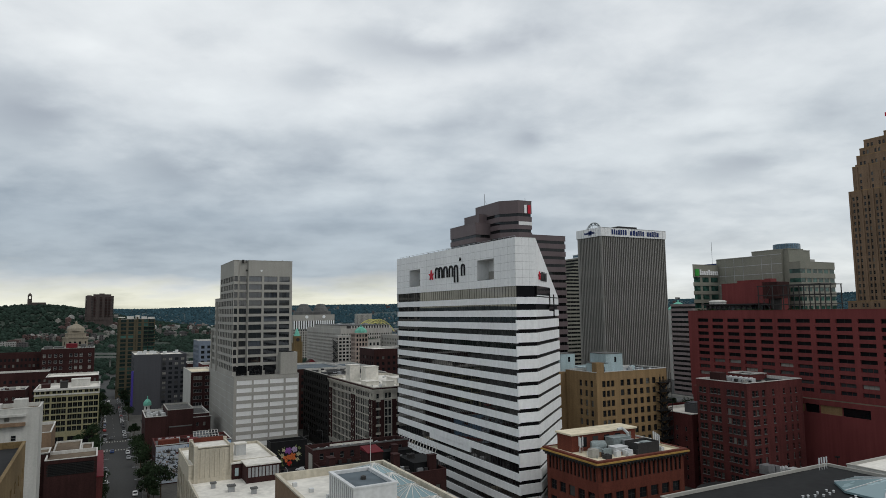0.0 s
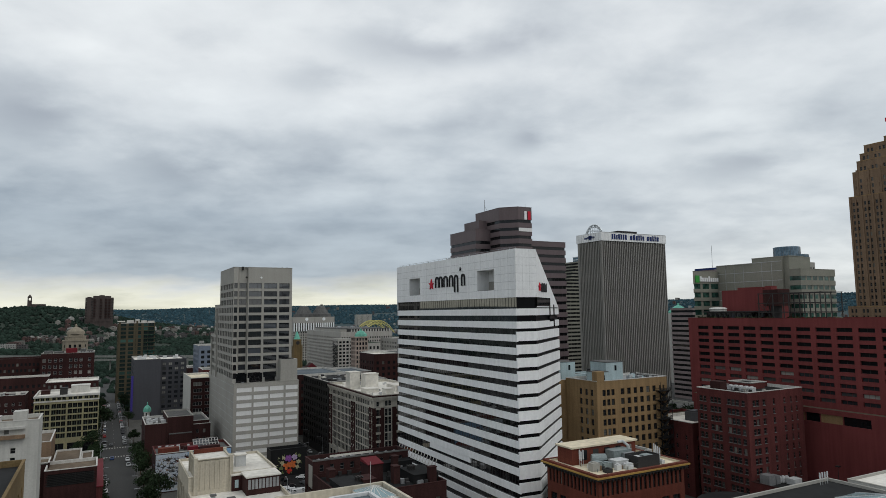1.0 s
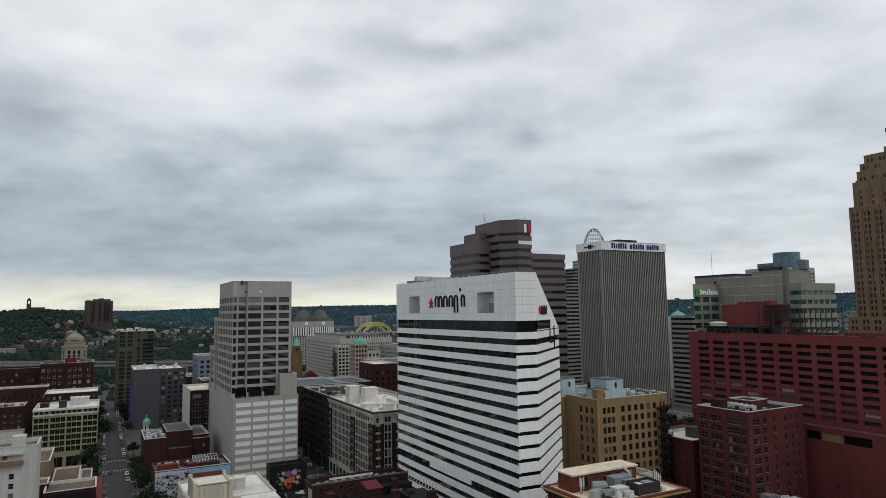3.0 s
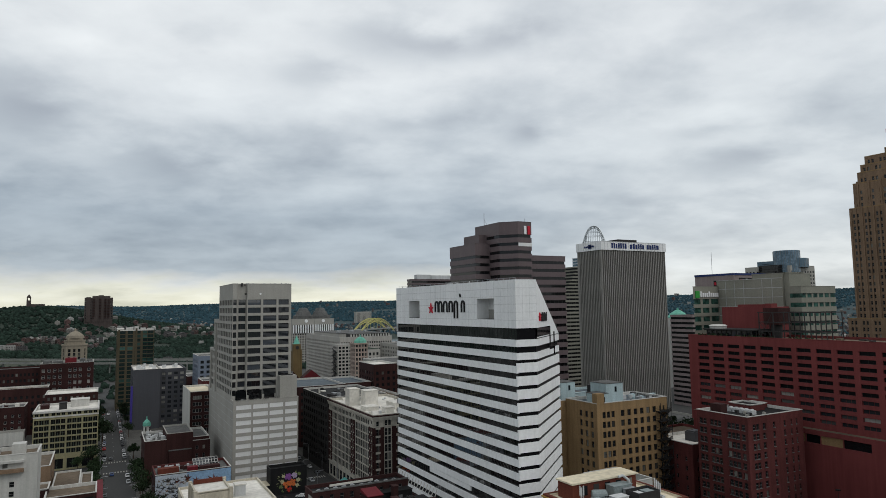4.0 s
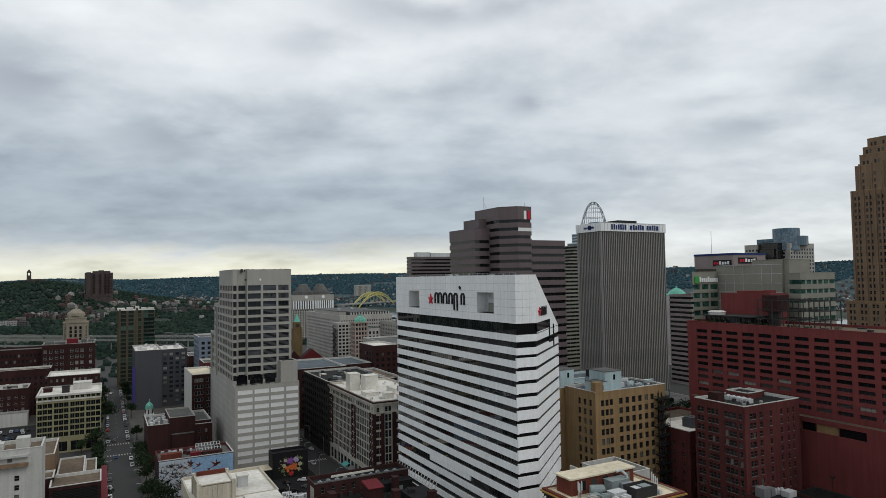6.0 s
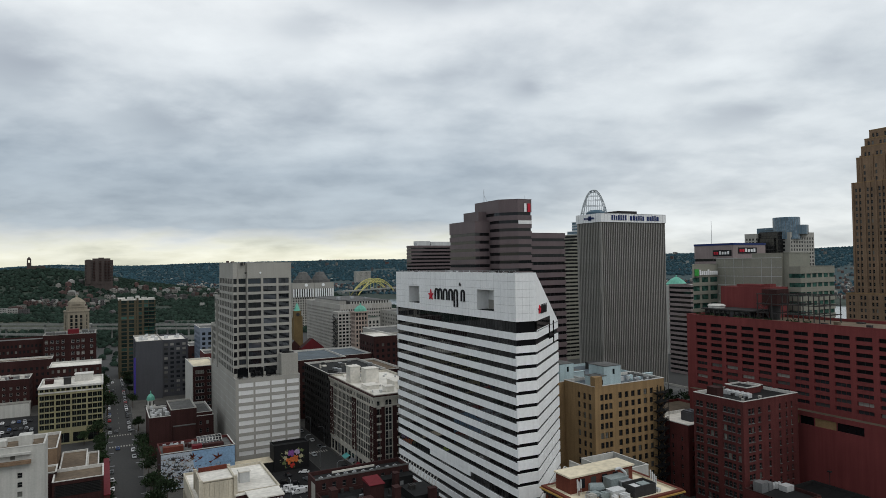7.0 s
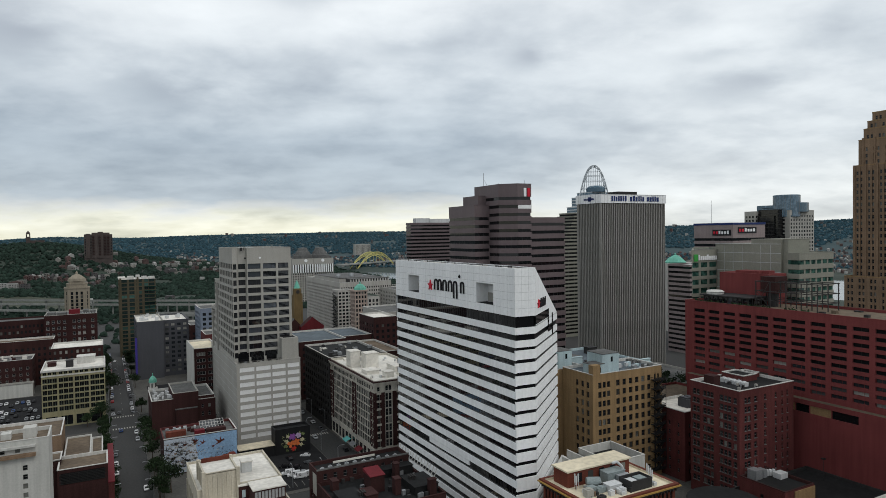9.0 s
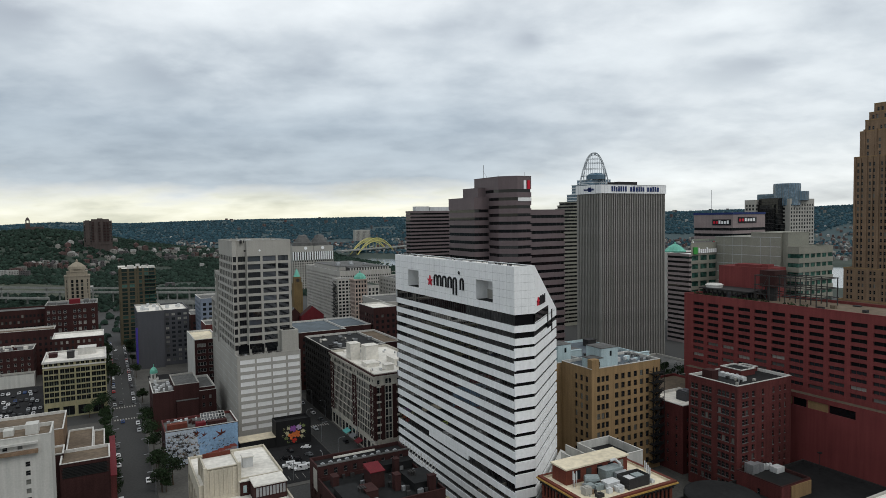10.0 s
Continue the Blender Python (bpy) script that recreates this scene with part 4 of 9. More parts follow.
# ---- red brick hotel slab ----
def hotel():
    body = thing("brick_hotel_slab", "red brick hotel slab with paired windows above a blank brick base", "hotel")
    x0, x1, y0, y1, h = 238.0, 266.0, 88.0, 208.3, 67.0
    g = Geo()
    cols = [(y1 - 203.15 + 7.75 * k, y1 - 197.45 + 7.75 * k) for k in range(15)]
    rows = storeys(36.15, 2.89, 10, 1.5)
    f = facade(g, (x0, y1), (x0, y0), 29.6, h, [c for c in cols if c[1] < y1 - y0 - 1], rows, 0.6)
    facade(g, (x0, y0), (x1, y0), 29.6, h, [], [])
    b = facade(g, (x1, y0), (x1, y1), 29.6, h, cols, rows, 0.35)
    facade(g, (x1, y1), (x0, y1), 29.6, h, [], [])
    part("slab_wall", g, "brick_hotel", body)
    # the upper rooms are stripped to dark openings, the lower ones keep their panes
    put_windows([q for q in f if q[0][2] > 47.5], body, "frame_dark", "glass_shaded", "v")
    put_windows([q for q in f if q[0][2] < 47.5], body, "brick_hotel", "glass_blinds", "vv")
    put_windows(b, body, "frame_dark", "glass_dark", joined=True)
    roof_of(body, [(x0, y0), (x1, y0), (x1, y1), (x0, y1)], h, "roof_brown", "brick_hotel")
    g = Geo()
    bx0 = 235.0
    found = facade(g, (bx0, 205.0), (bx0, 84.0), 0, 34.0, [(48.7, 51.8), (52.0, 57.4), (57.6, 65.7), (65.9, 75.4)], [(29.1, 32.2)], 0.5)
    facade(g, (bx0, 84.0), (268, 84.0), 0, 34.0, [], [])
    facade(g, (268, 84), (268, 205), 0, 34.0, [], [])
    facade(g, (268, 205), (bx0, 205), 0, 34.0, [], [])
    part("base_wall", g, "brick_hotel", body)
    for k, ((x, y, z), w, hh, a) in enumerate(found):
        q = Geo()
        q.face([(x, y + w / 2, z - hh / 2), (x, y - w / 2, z - hh / 2), (x, y - w / 2, z + hh / 2), (x, y + w / 2, z + hh / 2)], 0)
        part("boarded_window" if k % 2 == 0 else "window", q, "brick_tan" if k % 2 == 0 else "glass_black", body, "boarded with pale panels" if k % 2 == 0 else "")
    g = Geo()
    g.face([(bx0, 84, 34.0), (268, 84, 34.0), (268, 205, 34.0), (bx0, 205, 34.0)], 0)
    part("terrace", g, "roof_brown", body)
    # penthouse, glazed pavilion and bare steel frame on the roof
    g = Geo()
    g.prism([(256, 178.5), (268, 178.5), (268, 203.8), (256, 203.8)], 66, 79.5)
    g.box(257, 184, 79.5, 264, 196, 80.6)
    g.box(258, 180, 79.5, 262, 183, 80.9)
    part("penthouse", g, "brick_hotel", body)
    g = Geo()
    f = facade(g, (244, 203), (244, 180), 66.1, 69.5, spread(23, 9, 2.2, 0.2), [(66.5, 69.2)], 0.2)
    f += facade(g, (244, 180), (255.9, 180), 66.1, 69.5, spread(11.9, 4, 2.2, 0.2), [(66.5, 69.2)], 0.2)
    facade(g, (255.9, 203), (244, 203), 66.1, 69.5, [], [])
    pav = part("pavilion", g, "frame_dark", body, "low glazed roof pavilion")
    for (x, y, z), w, hh, a in f:
        q = new("pane", window_mesh(w, hh, "frame_dark", "glass_tower", ""))
        q.location, q.rotation_euler, q.parent = (x, y, z), (0, 0, a), pav
    g = Geo()
    g.box(242.6, 178.6, 69.5, 255.9, 204, 70.0, 0)
    part("pavilion_roof", g, "cladding_dark", body)
    g = Geo()
    g.lathe(247.5, 199.5, [(3.6, 70.0), (3.6, 71.0), (4.0, 71.1), (3.0, 71.7), (0.01, 71.9)], 20)
    part("round_room", g, "concrete_pale", body)
    rnd = random.Random(14)
    for k in range(26):
        g = Geo()
        x, y = rnd.uniform(239.5, 242), rnd.uniform(150, 206)
        leafy(g, (x, y, 66.9), rnd.uniform(0.7, 1.4), 26, 0.4, rnd)
        part("planting", g, "leaf_green", body)
    for k in range(22):
        g = Geo()
        x, y = rnd.uniform(240, 264), rnd.uniform(92, 148)
        s = rnd.uniform(0.6, 2.2)
        g.box(x, y, 66.1, x + s, y + rnd.uniform(0.8, 3.0), 66.1 + rnd.uniform(0.5, 1.6))
        part("roof_unit", g, rnd.choice(("metal_grey", "cladding_dark", "metal_white", "roof_brown")), body)
    for x in (245, 252, 259):
        for y in (150.5, 157, 163.5, 170.5, 177):
            g = Geo()
            g.box(x - 0.16, y - 0.16, 66, x + 0.16, y + 0.16, 77.4)
            part("steel_post", g, "frame_dark", body)
        for z in (69.4, 73.2, 77.2):
            g = Geo()
            g.box(x - 0.14, 150, z - 0.16, x + 0.14, 177.5, z + 0.16)
            part("steel_beam", g, "frame_dark", body)
    for z in (69.4, 73.2, 77.2):
        for y in (150.5, 163.5, 177):
            g = Geo()
            g.box(245, y - 0.14, z - 0.16, 259, y + 0.14, z + 0.16)
            part("steel_beam", g, "frame_dark", body)
    g = Geo()
    g.tube((245.2, 177, 66.5), (245.2, 171, 77.2), 0.12, 4)
    g.tube((245.2, 171, 66.5), (245.2, 177, 73.2), 0.12, 4)
    part("steel_brace", g, "frame_dark", body)
    # a closed dark drum, added in place of a dark curved opening beside the penthouse
    g = Geo()
    g.lathe(253, 174.5, [(1.9, 66.1), (2.2, 70), (2.2, 76), (1.6, 77.6), (0.01, 77.8)], 14)
    part("dark_drum", g, "cladding_dark", body)
    g = Geo()
    g.prism([(250, 171.5), (258, 171.5), (258, 178.4), (250, 178.4)], 72.0, 79.0)
    part("torn_wall", g, "brick_dark", body)


hotel()


def brick_office():
    h = 42.0
    x0, y0, x1, y1 = 197.4, 149.2, 228.0, 170.5
    rows = storeys(4.5, 3.28, 11, 2.0)
    s = [(2.7, 4.2), (4.5, 6.0), (8.0, 9.5), (13.6, 14.7), (19.6, 20.6), (23.5, 24.3), (26.5, 27.3)]
    w = [(1.0, 2.5), (2.7, 4.2), (5.8, 7.2), (7.4, 8.8), (9.0, 10.4), (13.0, 14.5), (14.7, 16.2), (16.4, 17.9), (18.8, 20.2)]
    body = building("brick_office_block", "dark red brick office block with sash windows and white parapet coping", "office block", (x0, y0, x1, y1), h, "brick_red", [(s, rows), None, None, (w, rows)],
                    frame="frame_grey", pane="glass_dark", roof="roof_dark", cope="concrete_pale", style="hs")
    for y in (155, 157.2, 159.4, 161.6, 163.8):
        g = Geo()
        g.box(208, y, 41.1, 210.2, y + 1.8, 42.6)
        g.tube((209.1, y + 0.9, 42.6), (209.1, y + 0.9, 42.9), 0.6, 10)
        part("roof_unit", g, "metal_white", body)
    for a, b, c, d, t in ((214, 160, 222, 169.5, 43.4), (222.2, 163, 227.6, 169.5, 42.8)):
        g = Geo()
        g.box(a, b, 41.1, c, d, t - 0.3)
        part("roof_house", g, "brick_red", body)
        roof_of(body, [(a, b), (c, b), (c, d), (a, d)], t, "roof_dark", "concrete_pale", drop=0.28)
    rnd = random.Random(33)
    for k in range(12):
        g = Geo()
        x, y = rnd.uniform(199, 213), rnd.uniform(151, 161)
        g.box(x, y, 41.1, x + rnd.uniform(0.4, 1.2), y + rnd.uniform(0.4, 1.2), 41.1 + rnd.uniform(0.5, 1.4))
        part("roof_unit", g, rnd.choice(("metal_grey", "cladding_dark", "concrete_grey")), body)
    g = Geo()
    g.box(200, 162, 41.1, 203.5, 166.5, 44.6)
    part("stair_house", g, "brick_dark", body)


brick_office()


def tan_block():
    x0, y0, x1, y1, h = 163.5, 187.0, 199.7, 205.0, 44.6
    rows = storeys(2.9, 3.62, 11, 2.3)
    s = [(2.7, 4.3), (4.9, 6.5), (7.1, 8.7)] + [(11.8 + 3.3 * k, 13.6 + 3.3 * k) for k in range(6)] + [(32.0, 33.0), (33.8, 34.8)]
    w = [(8.1, 9.6), (11.3, 12.8), (14.4, 15.9)]
    body = building("tan_brick_block", "tan brick office block with aqua roof houses and iron fire escape", "office block", (x0, y0, x1, y1), h, "brick_tan", [(s, rows), None, None, (w, rows)],
                    frame="frame_dark", pane="glass_dark", roof="roof_blue", cope="concrete_pale", style="hv")
    # rear wing
    g = Geo()
    f = facade(g, (160.5, 222), (160.5, 205.2), 0, 43.8, [(5, 6.2), (9, 10.2)], rows, 0.3)
    facade(g, (160.5, 205.2), (175, 205.2), 0, 43.8, [], [])
    facade(g, (175, 205.2), (175, 222), 0, 43.8, [], [])
    facade(g, (175, 222), (160.5, 222), 0, 43.8, [], [])
    part("wing_wall", g, "brick_tan", body)
    put_windows(f, body, "frame_dark", "glass_dark", "hv")
    roof_of(body, [(160.5, 205.2), (175, 205.2), (175, 222), (160.5, 222)], 43.8, "roof_blue", "concrete_pale")
    for bx in ((172, 191, 180.5, 200, 51.0), (166.5, 190, 172, 196, 47.6), (163, 207, 170, 215, 50.5)):
        g = Geo()
        a, b, c, d, t = bx
        g.box(a, b, 43.7, c, d, t, 0)
        g.box(a - 0.15, b - 0.15, t, c + 0.15, d + 0.15, t + 0.2, 1)
        g.box(a + 0.5 * (c - a), b - 0.06, t - 3.2, a + 0.5 * (c - a) + 1.0, b - 0.02, t - 1.2, 2)
        part("roof_house", g, ["paint_aqua", "roof_grey", "glass_dark"], body)
    g = Geo()
    g.box(163.6, 186.9, 44.4, 167.2, 189.5, 48.2)
    part("chimney", g, "brick_tan", body)
    rnd = random.Random(61)
    for k in range(26):
        g = Geo()
        x, y = rnd.uniform(181, 198.5), rnd.uniform(188.5, 204)
        g.box(x, y, 43.7, x + rnd.uniform(0.4, 2.4), y + rnd.uniform(0.4, 1.6), 43.7 + rnd.uniform(0.4, 2.0))
        part("roof_unit", g, rnd.choice(("metal_grey", "paint_aqua", "cladding_dark", "metal_white", "roof_grey")), body)
    # fire escape: landings, rails and slanting ladders
    for k in range(11):
        z = 3.0 + 3.62 * k
        land = Geo()
        land.box(193.6, 184.6, z, 199.7, 186.95, z + 0.22)
        n = 15
        for q in range(n):
            x = 193.65 + 6.0 * q / (n - 1)
            land.tube((x, 184.65, z), (x, 184.65, z + 1.2), 0.08, 4)
        for zz in (0.4, 0.8, 1.15):
            land.tube((193.6, 184.65, z + zz), (199.7, 184.65, z + zz), 0.09, 4)
        for x in (193.65, 199.65):
            land.tube((x, 184.65, z + 1.15), (x, 186.95, z + 1.15), 0.09, 4)
            land.tube((x, 184.65, z + 1.2), (x, 184.65, z + 3.62), 0.1, 4)
        part("fire_escape_landing", land, "iron_black", body)
        if k < 10:
            lad = Geo()
            for x0, x1, y in ((194.4, 198.8, 185.0), (198.8, 194.4, 186.0)):
                lad.tube((x0, y, z), (x1, y, z + 3.62), 0.2, 4)
                lad.tube((x0, y, z + 0.9), (x1, y, z + 4.4), 0.1, 4)
                lad.tube((x0, y + 0.7, z), (x1, y + 0.7, z + 3.62), 0.2, 4)
            for q in range(11):
                u = q / 10
                lad.tube((194.4 + 4.4 * u, 185.0, z + 3.62 * u), (194.4 + 4.4 * u, 185.7, z + 3.62 * u), 0.2, 4)
            part("fire_escape_ladder", lad, "iron_black", body)


tan_block()


def cornice_block():
    x0, y0, x1, y1, h = 103.7, 119.2, 131.9, 138.8, 32.4
    low = storeys(2.0, 4.1, 6, 2.5)
    top = [(27.6, 31.2)]
    s = [(spread(x1 - x0, 7, 2.5, 1.0), low, 26.6), (spread(x1 - x0, 18, 0.8, 0.6), top)]
    w = [(spread(y1 - y0, 5, 2.4, 0.8), low, 26.6), (spread(y1 - y0, 13, 0.8, 0.6), top)]
    body = building("corniced_brick_block", "orange brick block with a deep gilded cornice and a crowded roof", "office block", (x0, y0, x1, y1), h, "brick_orange", [s, w, s, w],
                    frame="frame_dark", pane="glass_dark", roof="roof_cream", cope="roof_cream", style="vh", rear=(1, 2), drop=0.2)
    poly = [(x0, y0), (x1, y0), (x1, y1), (x0, y1)]
    for k, (o, za, zb, mt) in enumerate(((0.35, 30.9, 31.4, "brick_orange"), (0.75, 31.4, 31.95, "frame_dark"), (1.15, 31.95, 32.3, "gold_trim"), (0.8, 32.3, 32.75, "brick_orange"))):
        g = Geo()
        ring(g, inset(poly, -o), za, zb, o + 0.2)
        part("cornice", g, mt, body)
    g = Geo()
    for k in range(26):
        x = x0 + 0.5 + (x1 - x0 - 1) * k / 25
        g.box(x - 0.12, y0 - 0.95, 31.0, x + 0.12, y0, 31.5)
    for k in range(18):
        y = y0 + 0.5 + (y1 - y0 - 1) * k / 17
        g.box(x0 - 0.95, y - 0.12, 31.0, x0, y + 0.12, 31.5)
    part_each("bracket", g, "frame_dark", body)
    g = Geo()
    g.box(106.0, 131.3, 32.2, 127.5, 137.2, 36.3, 0)
    g.box(105.6, 130.9, 36.3, 127.9, 137.6, 36.7, 1)
    for k in range(5):
        g.box(109.0 + 3.8 * k, 131.24, 33.2, 110.8 + 3.8 * k, 131.29, 35.6, 2)
    part("penthouse", g, ["brick_orange", "roof_cream", "glass_dark"], body, "long brick roof house with a cream roof")
    # machinery on the roof
    g = Geo()
    g.lathe(0, 0, [(0.01, -1.9), (1.15, -1.9), (1.3, -1.4), (1.3, 1.6), (0.9, 1.9), (0.01, 1.9)], 14)
    tank = part("tank", g, "metal_teal", body, "round grey-green tank lying on its side")
    tank.location, tank.rotation_euler = (112.0, 128.2, 33.8), (radians(90), 0, radians(62))
    for a, b, c, d, z, mt in ((116.5, 127.6, 122.5, 130.8, 35.2, "metal_teal"), (119.2, 122.2, 121.6, 124.8, 34.2, "metal_white"), (122.2, 122.4, 124.8, 124.6, 34.4, "metal_teal"), (113.4, 123.5, 117.4, 126.2, 33.9, "metal_white"), (119.0, 125.9, 122.4, 127.3, 34.6, "metal_grey"), (108.2, 125.0, 110.2, 126.6, 33.9, "metal_teal")):
        g = Geo()
        g.box(a, b, 32.2, c, d, z, 0)
        g.box(a - 0.1, b - 0.1, z, c + 0.1, d + 0.1, z + 0.12, 0)
        part("roof_unit", g, mt, body)
    for a, b, c, d in ((118.4, 121.1, 125.6, 121.3), (118.4, 125.5, 125.6, 125.7), (118.4, 121.3, 118.6, 125.5), (125.4, 121.3, 125.6, 125.5)):
        g = Geo()
        g.box(a, b, 32.2, c, d, 34.9)
        part("screen_wall", g, "cladding_dark", body)
    g = Geo()
    g.tube((123.5, 128.5, 32.2), (122.2, 128.5, 36.0), 0.35, 8)
    g.tube((122.2, 128.5, 36.0), (121.0, 129.2, 37.2), 0.35, 8)
    g.tube((121, 129.2, 37.2), (119.6, 129.4, 37.0), 0.35, 8)
    part("bent_duct", g, "metal_white", body)
    rnd = random.Random(19)
    for k in range(16):
        g = Geo()
        x, y = rnd.uniform(106, 127), rnd.uniform(120.6, 129.0)
        w, d, t = rnd.uniform(1.0, 2.8), rnd.uniform(0.8, 1.8), rnd.uniform(0.9, 2.0)
        g.box(x, y, 32.2, x + w, y + d, 32.2 + t)
        g.tube((x + w / 2, y + d / 2, 32.2 + t), (x + w / 2, y + d / 2, 32.4 + t), 0.36 * d, 10)
        part("roof_unit", g, rnd.choice(("metal_grey", "metal_teal", "metal_white", "cladding_dark", "concrete_grey")), body)
    for k in range(34):
        g = Geo()
        x, y = rnd.uniform(106, 129), rnd.uniform(120.6, 130.5)
        if rnd.random() < 0.5:
            g.tube((x, y, 32.2), (x, y, 32.2 + rnd.uniform(0.5, 1.5)), rnd.uniform(0.12, 0.4), 8)
        else:
            g.box(x, y, 32.2, x + rnd.uniform(0.4, 1.8), y + rnd.uniform(0.3, 1.0), 32.2 + rnd.uniform(0.3, 1.2))
        part("roof_unit", g, rnd.choice(("metal_grey", "metal_teal", "cladding_dark", "metal_white", "brick_brown")), body)
    for k in range(8):
        g = Geo()
        x, y, a = rnd.uniform(107, 120), rnd.uniform(121, 129), rnd.choice((0, 1))
        l = rnd.uniform(3, 7)
        g.tube((x, y, 32.7), (x + l * a, y + l * (1 - a) * 0.6, 32.7), 0.12, 6)
        part("pipe", g, rnd.choice(("metal_grey", "metal_white", "brick_orange")), body)
    for k, (x, y) in enumerate(((126.8, 122.2), (127.6, 123.6), (128.4, 125.0), (129.2, 126.4), (107.6, 130.4), (108.4, 130.0), (106.9, 129.0))):
        g = Geo()
        g.tube((x, y, 32.2), (x, y, 36.2), 0.06, 4)
        g.box(x - 0.16, y - 0.1, 33.8, x + 0.16, y + 0.1, 36.0)
        part("aerial", g, "metal_white", body)


cornice_block()


# ---- the row behind: striped and glazed towers ----
def bank_offices():
    body = thing("stepped_bank_office", "pale concrete office block with green glass and blank stepped walls", "office tower")
    for x0, y0, x1, y1, h in ((271.2, 198.1, 305, 218.2, 92.0), (270.9, 183.0, 292, 198, 94.3), (272.4, 180.5, 283, 182.95, 94.4)):
        g = Geo()
        g.box(x0, y0, 0, x1, y1, h)
        g.box(x0 - 0.15, y0 - 0.15, h, x1 + 0.15, y1 + 0.15, h + 0.35)
        part("blank_wall", g, "concrete_olive", body)
    for k in range(7):
        g = Geo()
        z = 66.5 + 4.3 * k
        g.box(271.1, 198.2, z, 271.2, 218.2, z + 0.22)
        g.box(270.8, 183.0, z, 270.9, 198.0, z + 0.22)
        part("wall_joint", g, "joint_grey", body)
    for y in (188, 193, 203, 208, 213):
        g = Geo()
        g.box(270.78 if y < 198 else 271.08, y, 60, 270.9 if y < 198 else 271.2, y + 0.12, 92)
        part("wall_joint", g, "joint_grey", body)
    banded_tower("", "", [(271.1, 174.5), (296.5, 174.5), (299.5, 177.5), (299.5, 205), (292.2, 205), (292.2, 180.3), (271.1, 180.3)], 88.2, 3.0, 4.1, 1.9, "concrete_olive", "glass_green", parent=body, rib=4.2, mull="concrete_olive", pier=0.6)
    banded_tower("", "", [(252.8, 217.2), (271.0, 217.2), (271.0, 218.3), (304.0, 218.3), (304.0, 249.0), (291.0, 249.0)], 89.4, 6.0, 4.2, 2.5, "concrete_olive", "glass_green", parent=body, rib=6.0, mull="concrete_olive", pier=0.8)
    for k in range(9):
        g = Geo()
        x = 257.4 + 1.5 * k
        g.box(x, 216.7, 84.5, x + 0.9, 217.15, 86.4 + (0.7 if k in (0, 4) else 0))
        part("sign_bar", g, "logo_white", body)
    g = Geo()
    g.box(254.2, 216.7, 84.0, 256.8, 217.15, 87.4)
    part("sign_square", g, "logo_green", body)


bank_offices()


def sign_tower():
    body = banded_tower("pink_banded_tower", "pale pink stone tower with dark window bands and sign panels", [(444.5, 341.2), (484.4, 341.2), (484.4, 379.2), (444.5, 379.2)], 103.0, 10.5, 4.7, 2.2, "granite_pink", "glass_black", rib=15.0, mull="granite_pink")
    def sign(p, d, out, L, z):
        g = Geo()
        P, Dv, O = Vector(p), Vector(d), Vector(out)

        def slab(u0, u1, z0, z1, t0, t1, mat):
            q = [P + Dv * u0 + O * t1, P + Dv * u1 + O * t1, P + Dv * u1 + O * t0, P + Dv * u0 + O * t0]
            g.prism([tuple(v) for v in q], z0, z1, mat)
        slab(0, L, z, z + 4.8, 0.02, 0.4, 0)
        for k in range(6):
            u = 1.0 + (L - 2.0) * k / 6
            slab(u, u + (L - 2) / 6 * 0.66, z + 1.2, z + 3.4 + (0.5 if k in (2, 5) else 0), 0.4, 0.6, 2 if k < 2 else 1)
        part("sign_panel", g, ["logo_black", "logo_white", "logo_red"], body, "dark panel with white and red bars")
    sign((444.5, 360.3), (0, -1), (-1, 0), 17.5, 94.6)
    sign((450.5, 341.2), (1, 0), (0, -1), 22.5, 96.4)
    g = Geo()
    ring(g, inset([(444.5, 341.2), (484.4, 341.2), (484.4, 379.2), (444.5, 379.2)], -0.3), 103.25, 104.9, 0.6)
    part("blue_edge", g, "logo_blue", body)
    g = Geo()
    g.tube((450, 366, 102), (450, 366, 124), 0.16, 5)
    part("antenna", g, "metal_grey", body)


sign_tower()


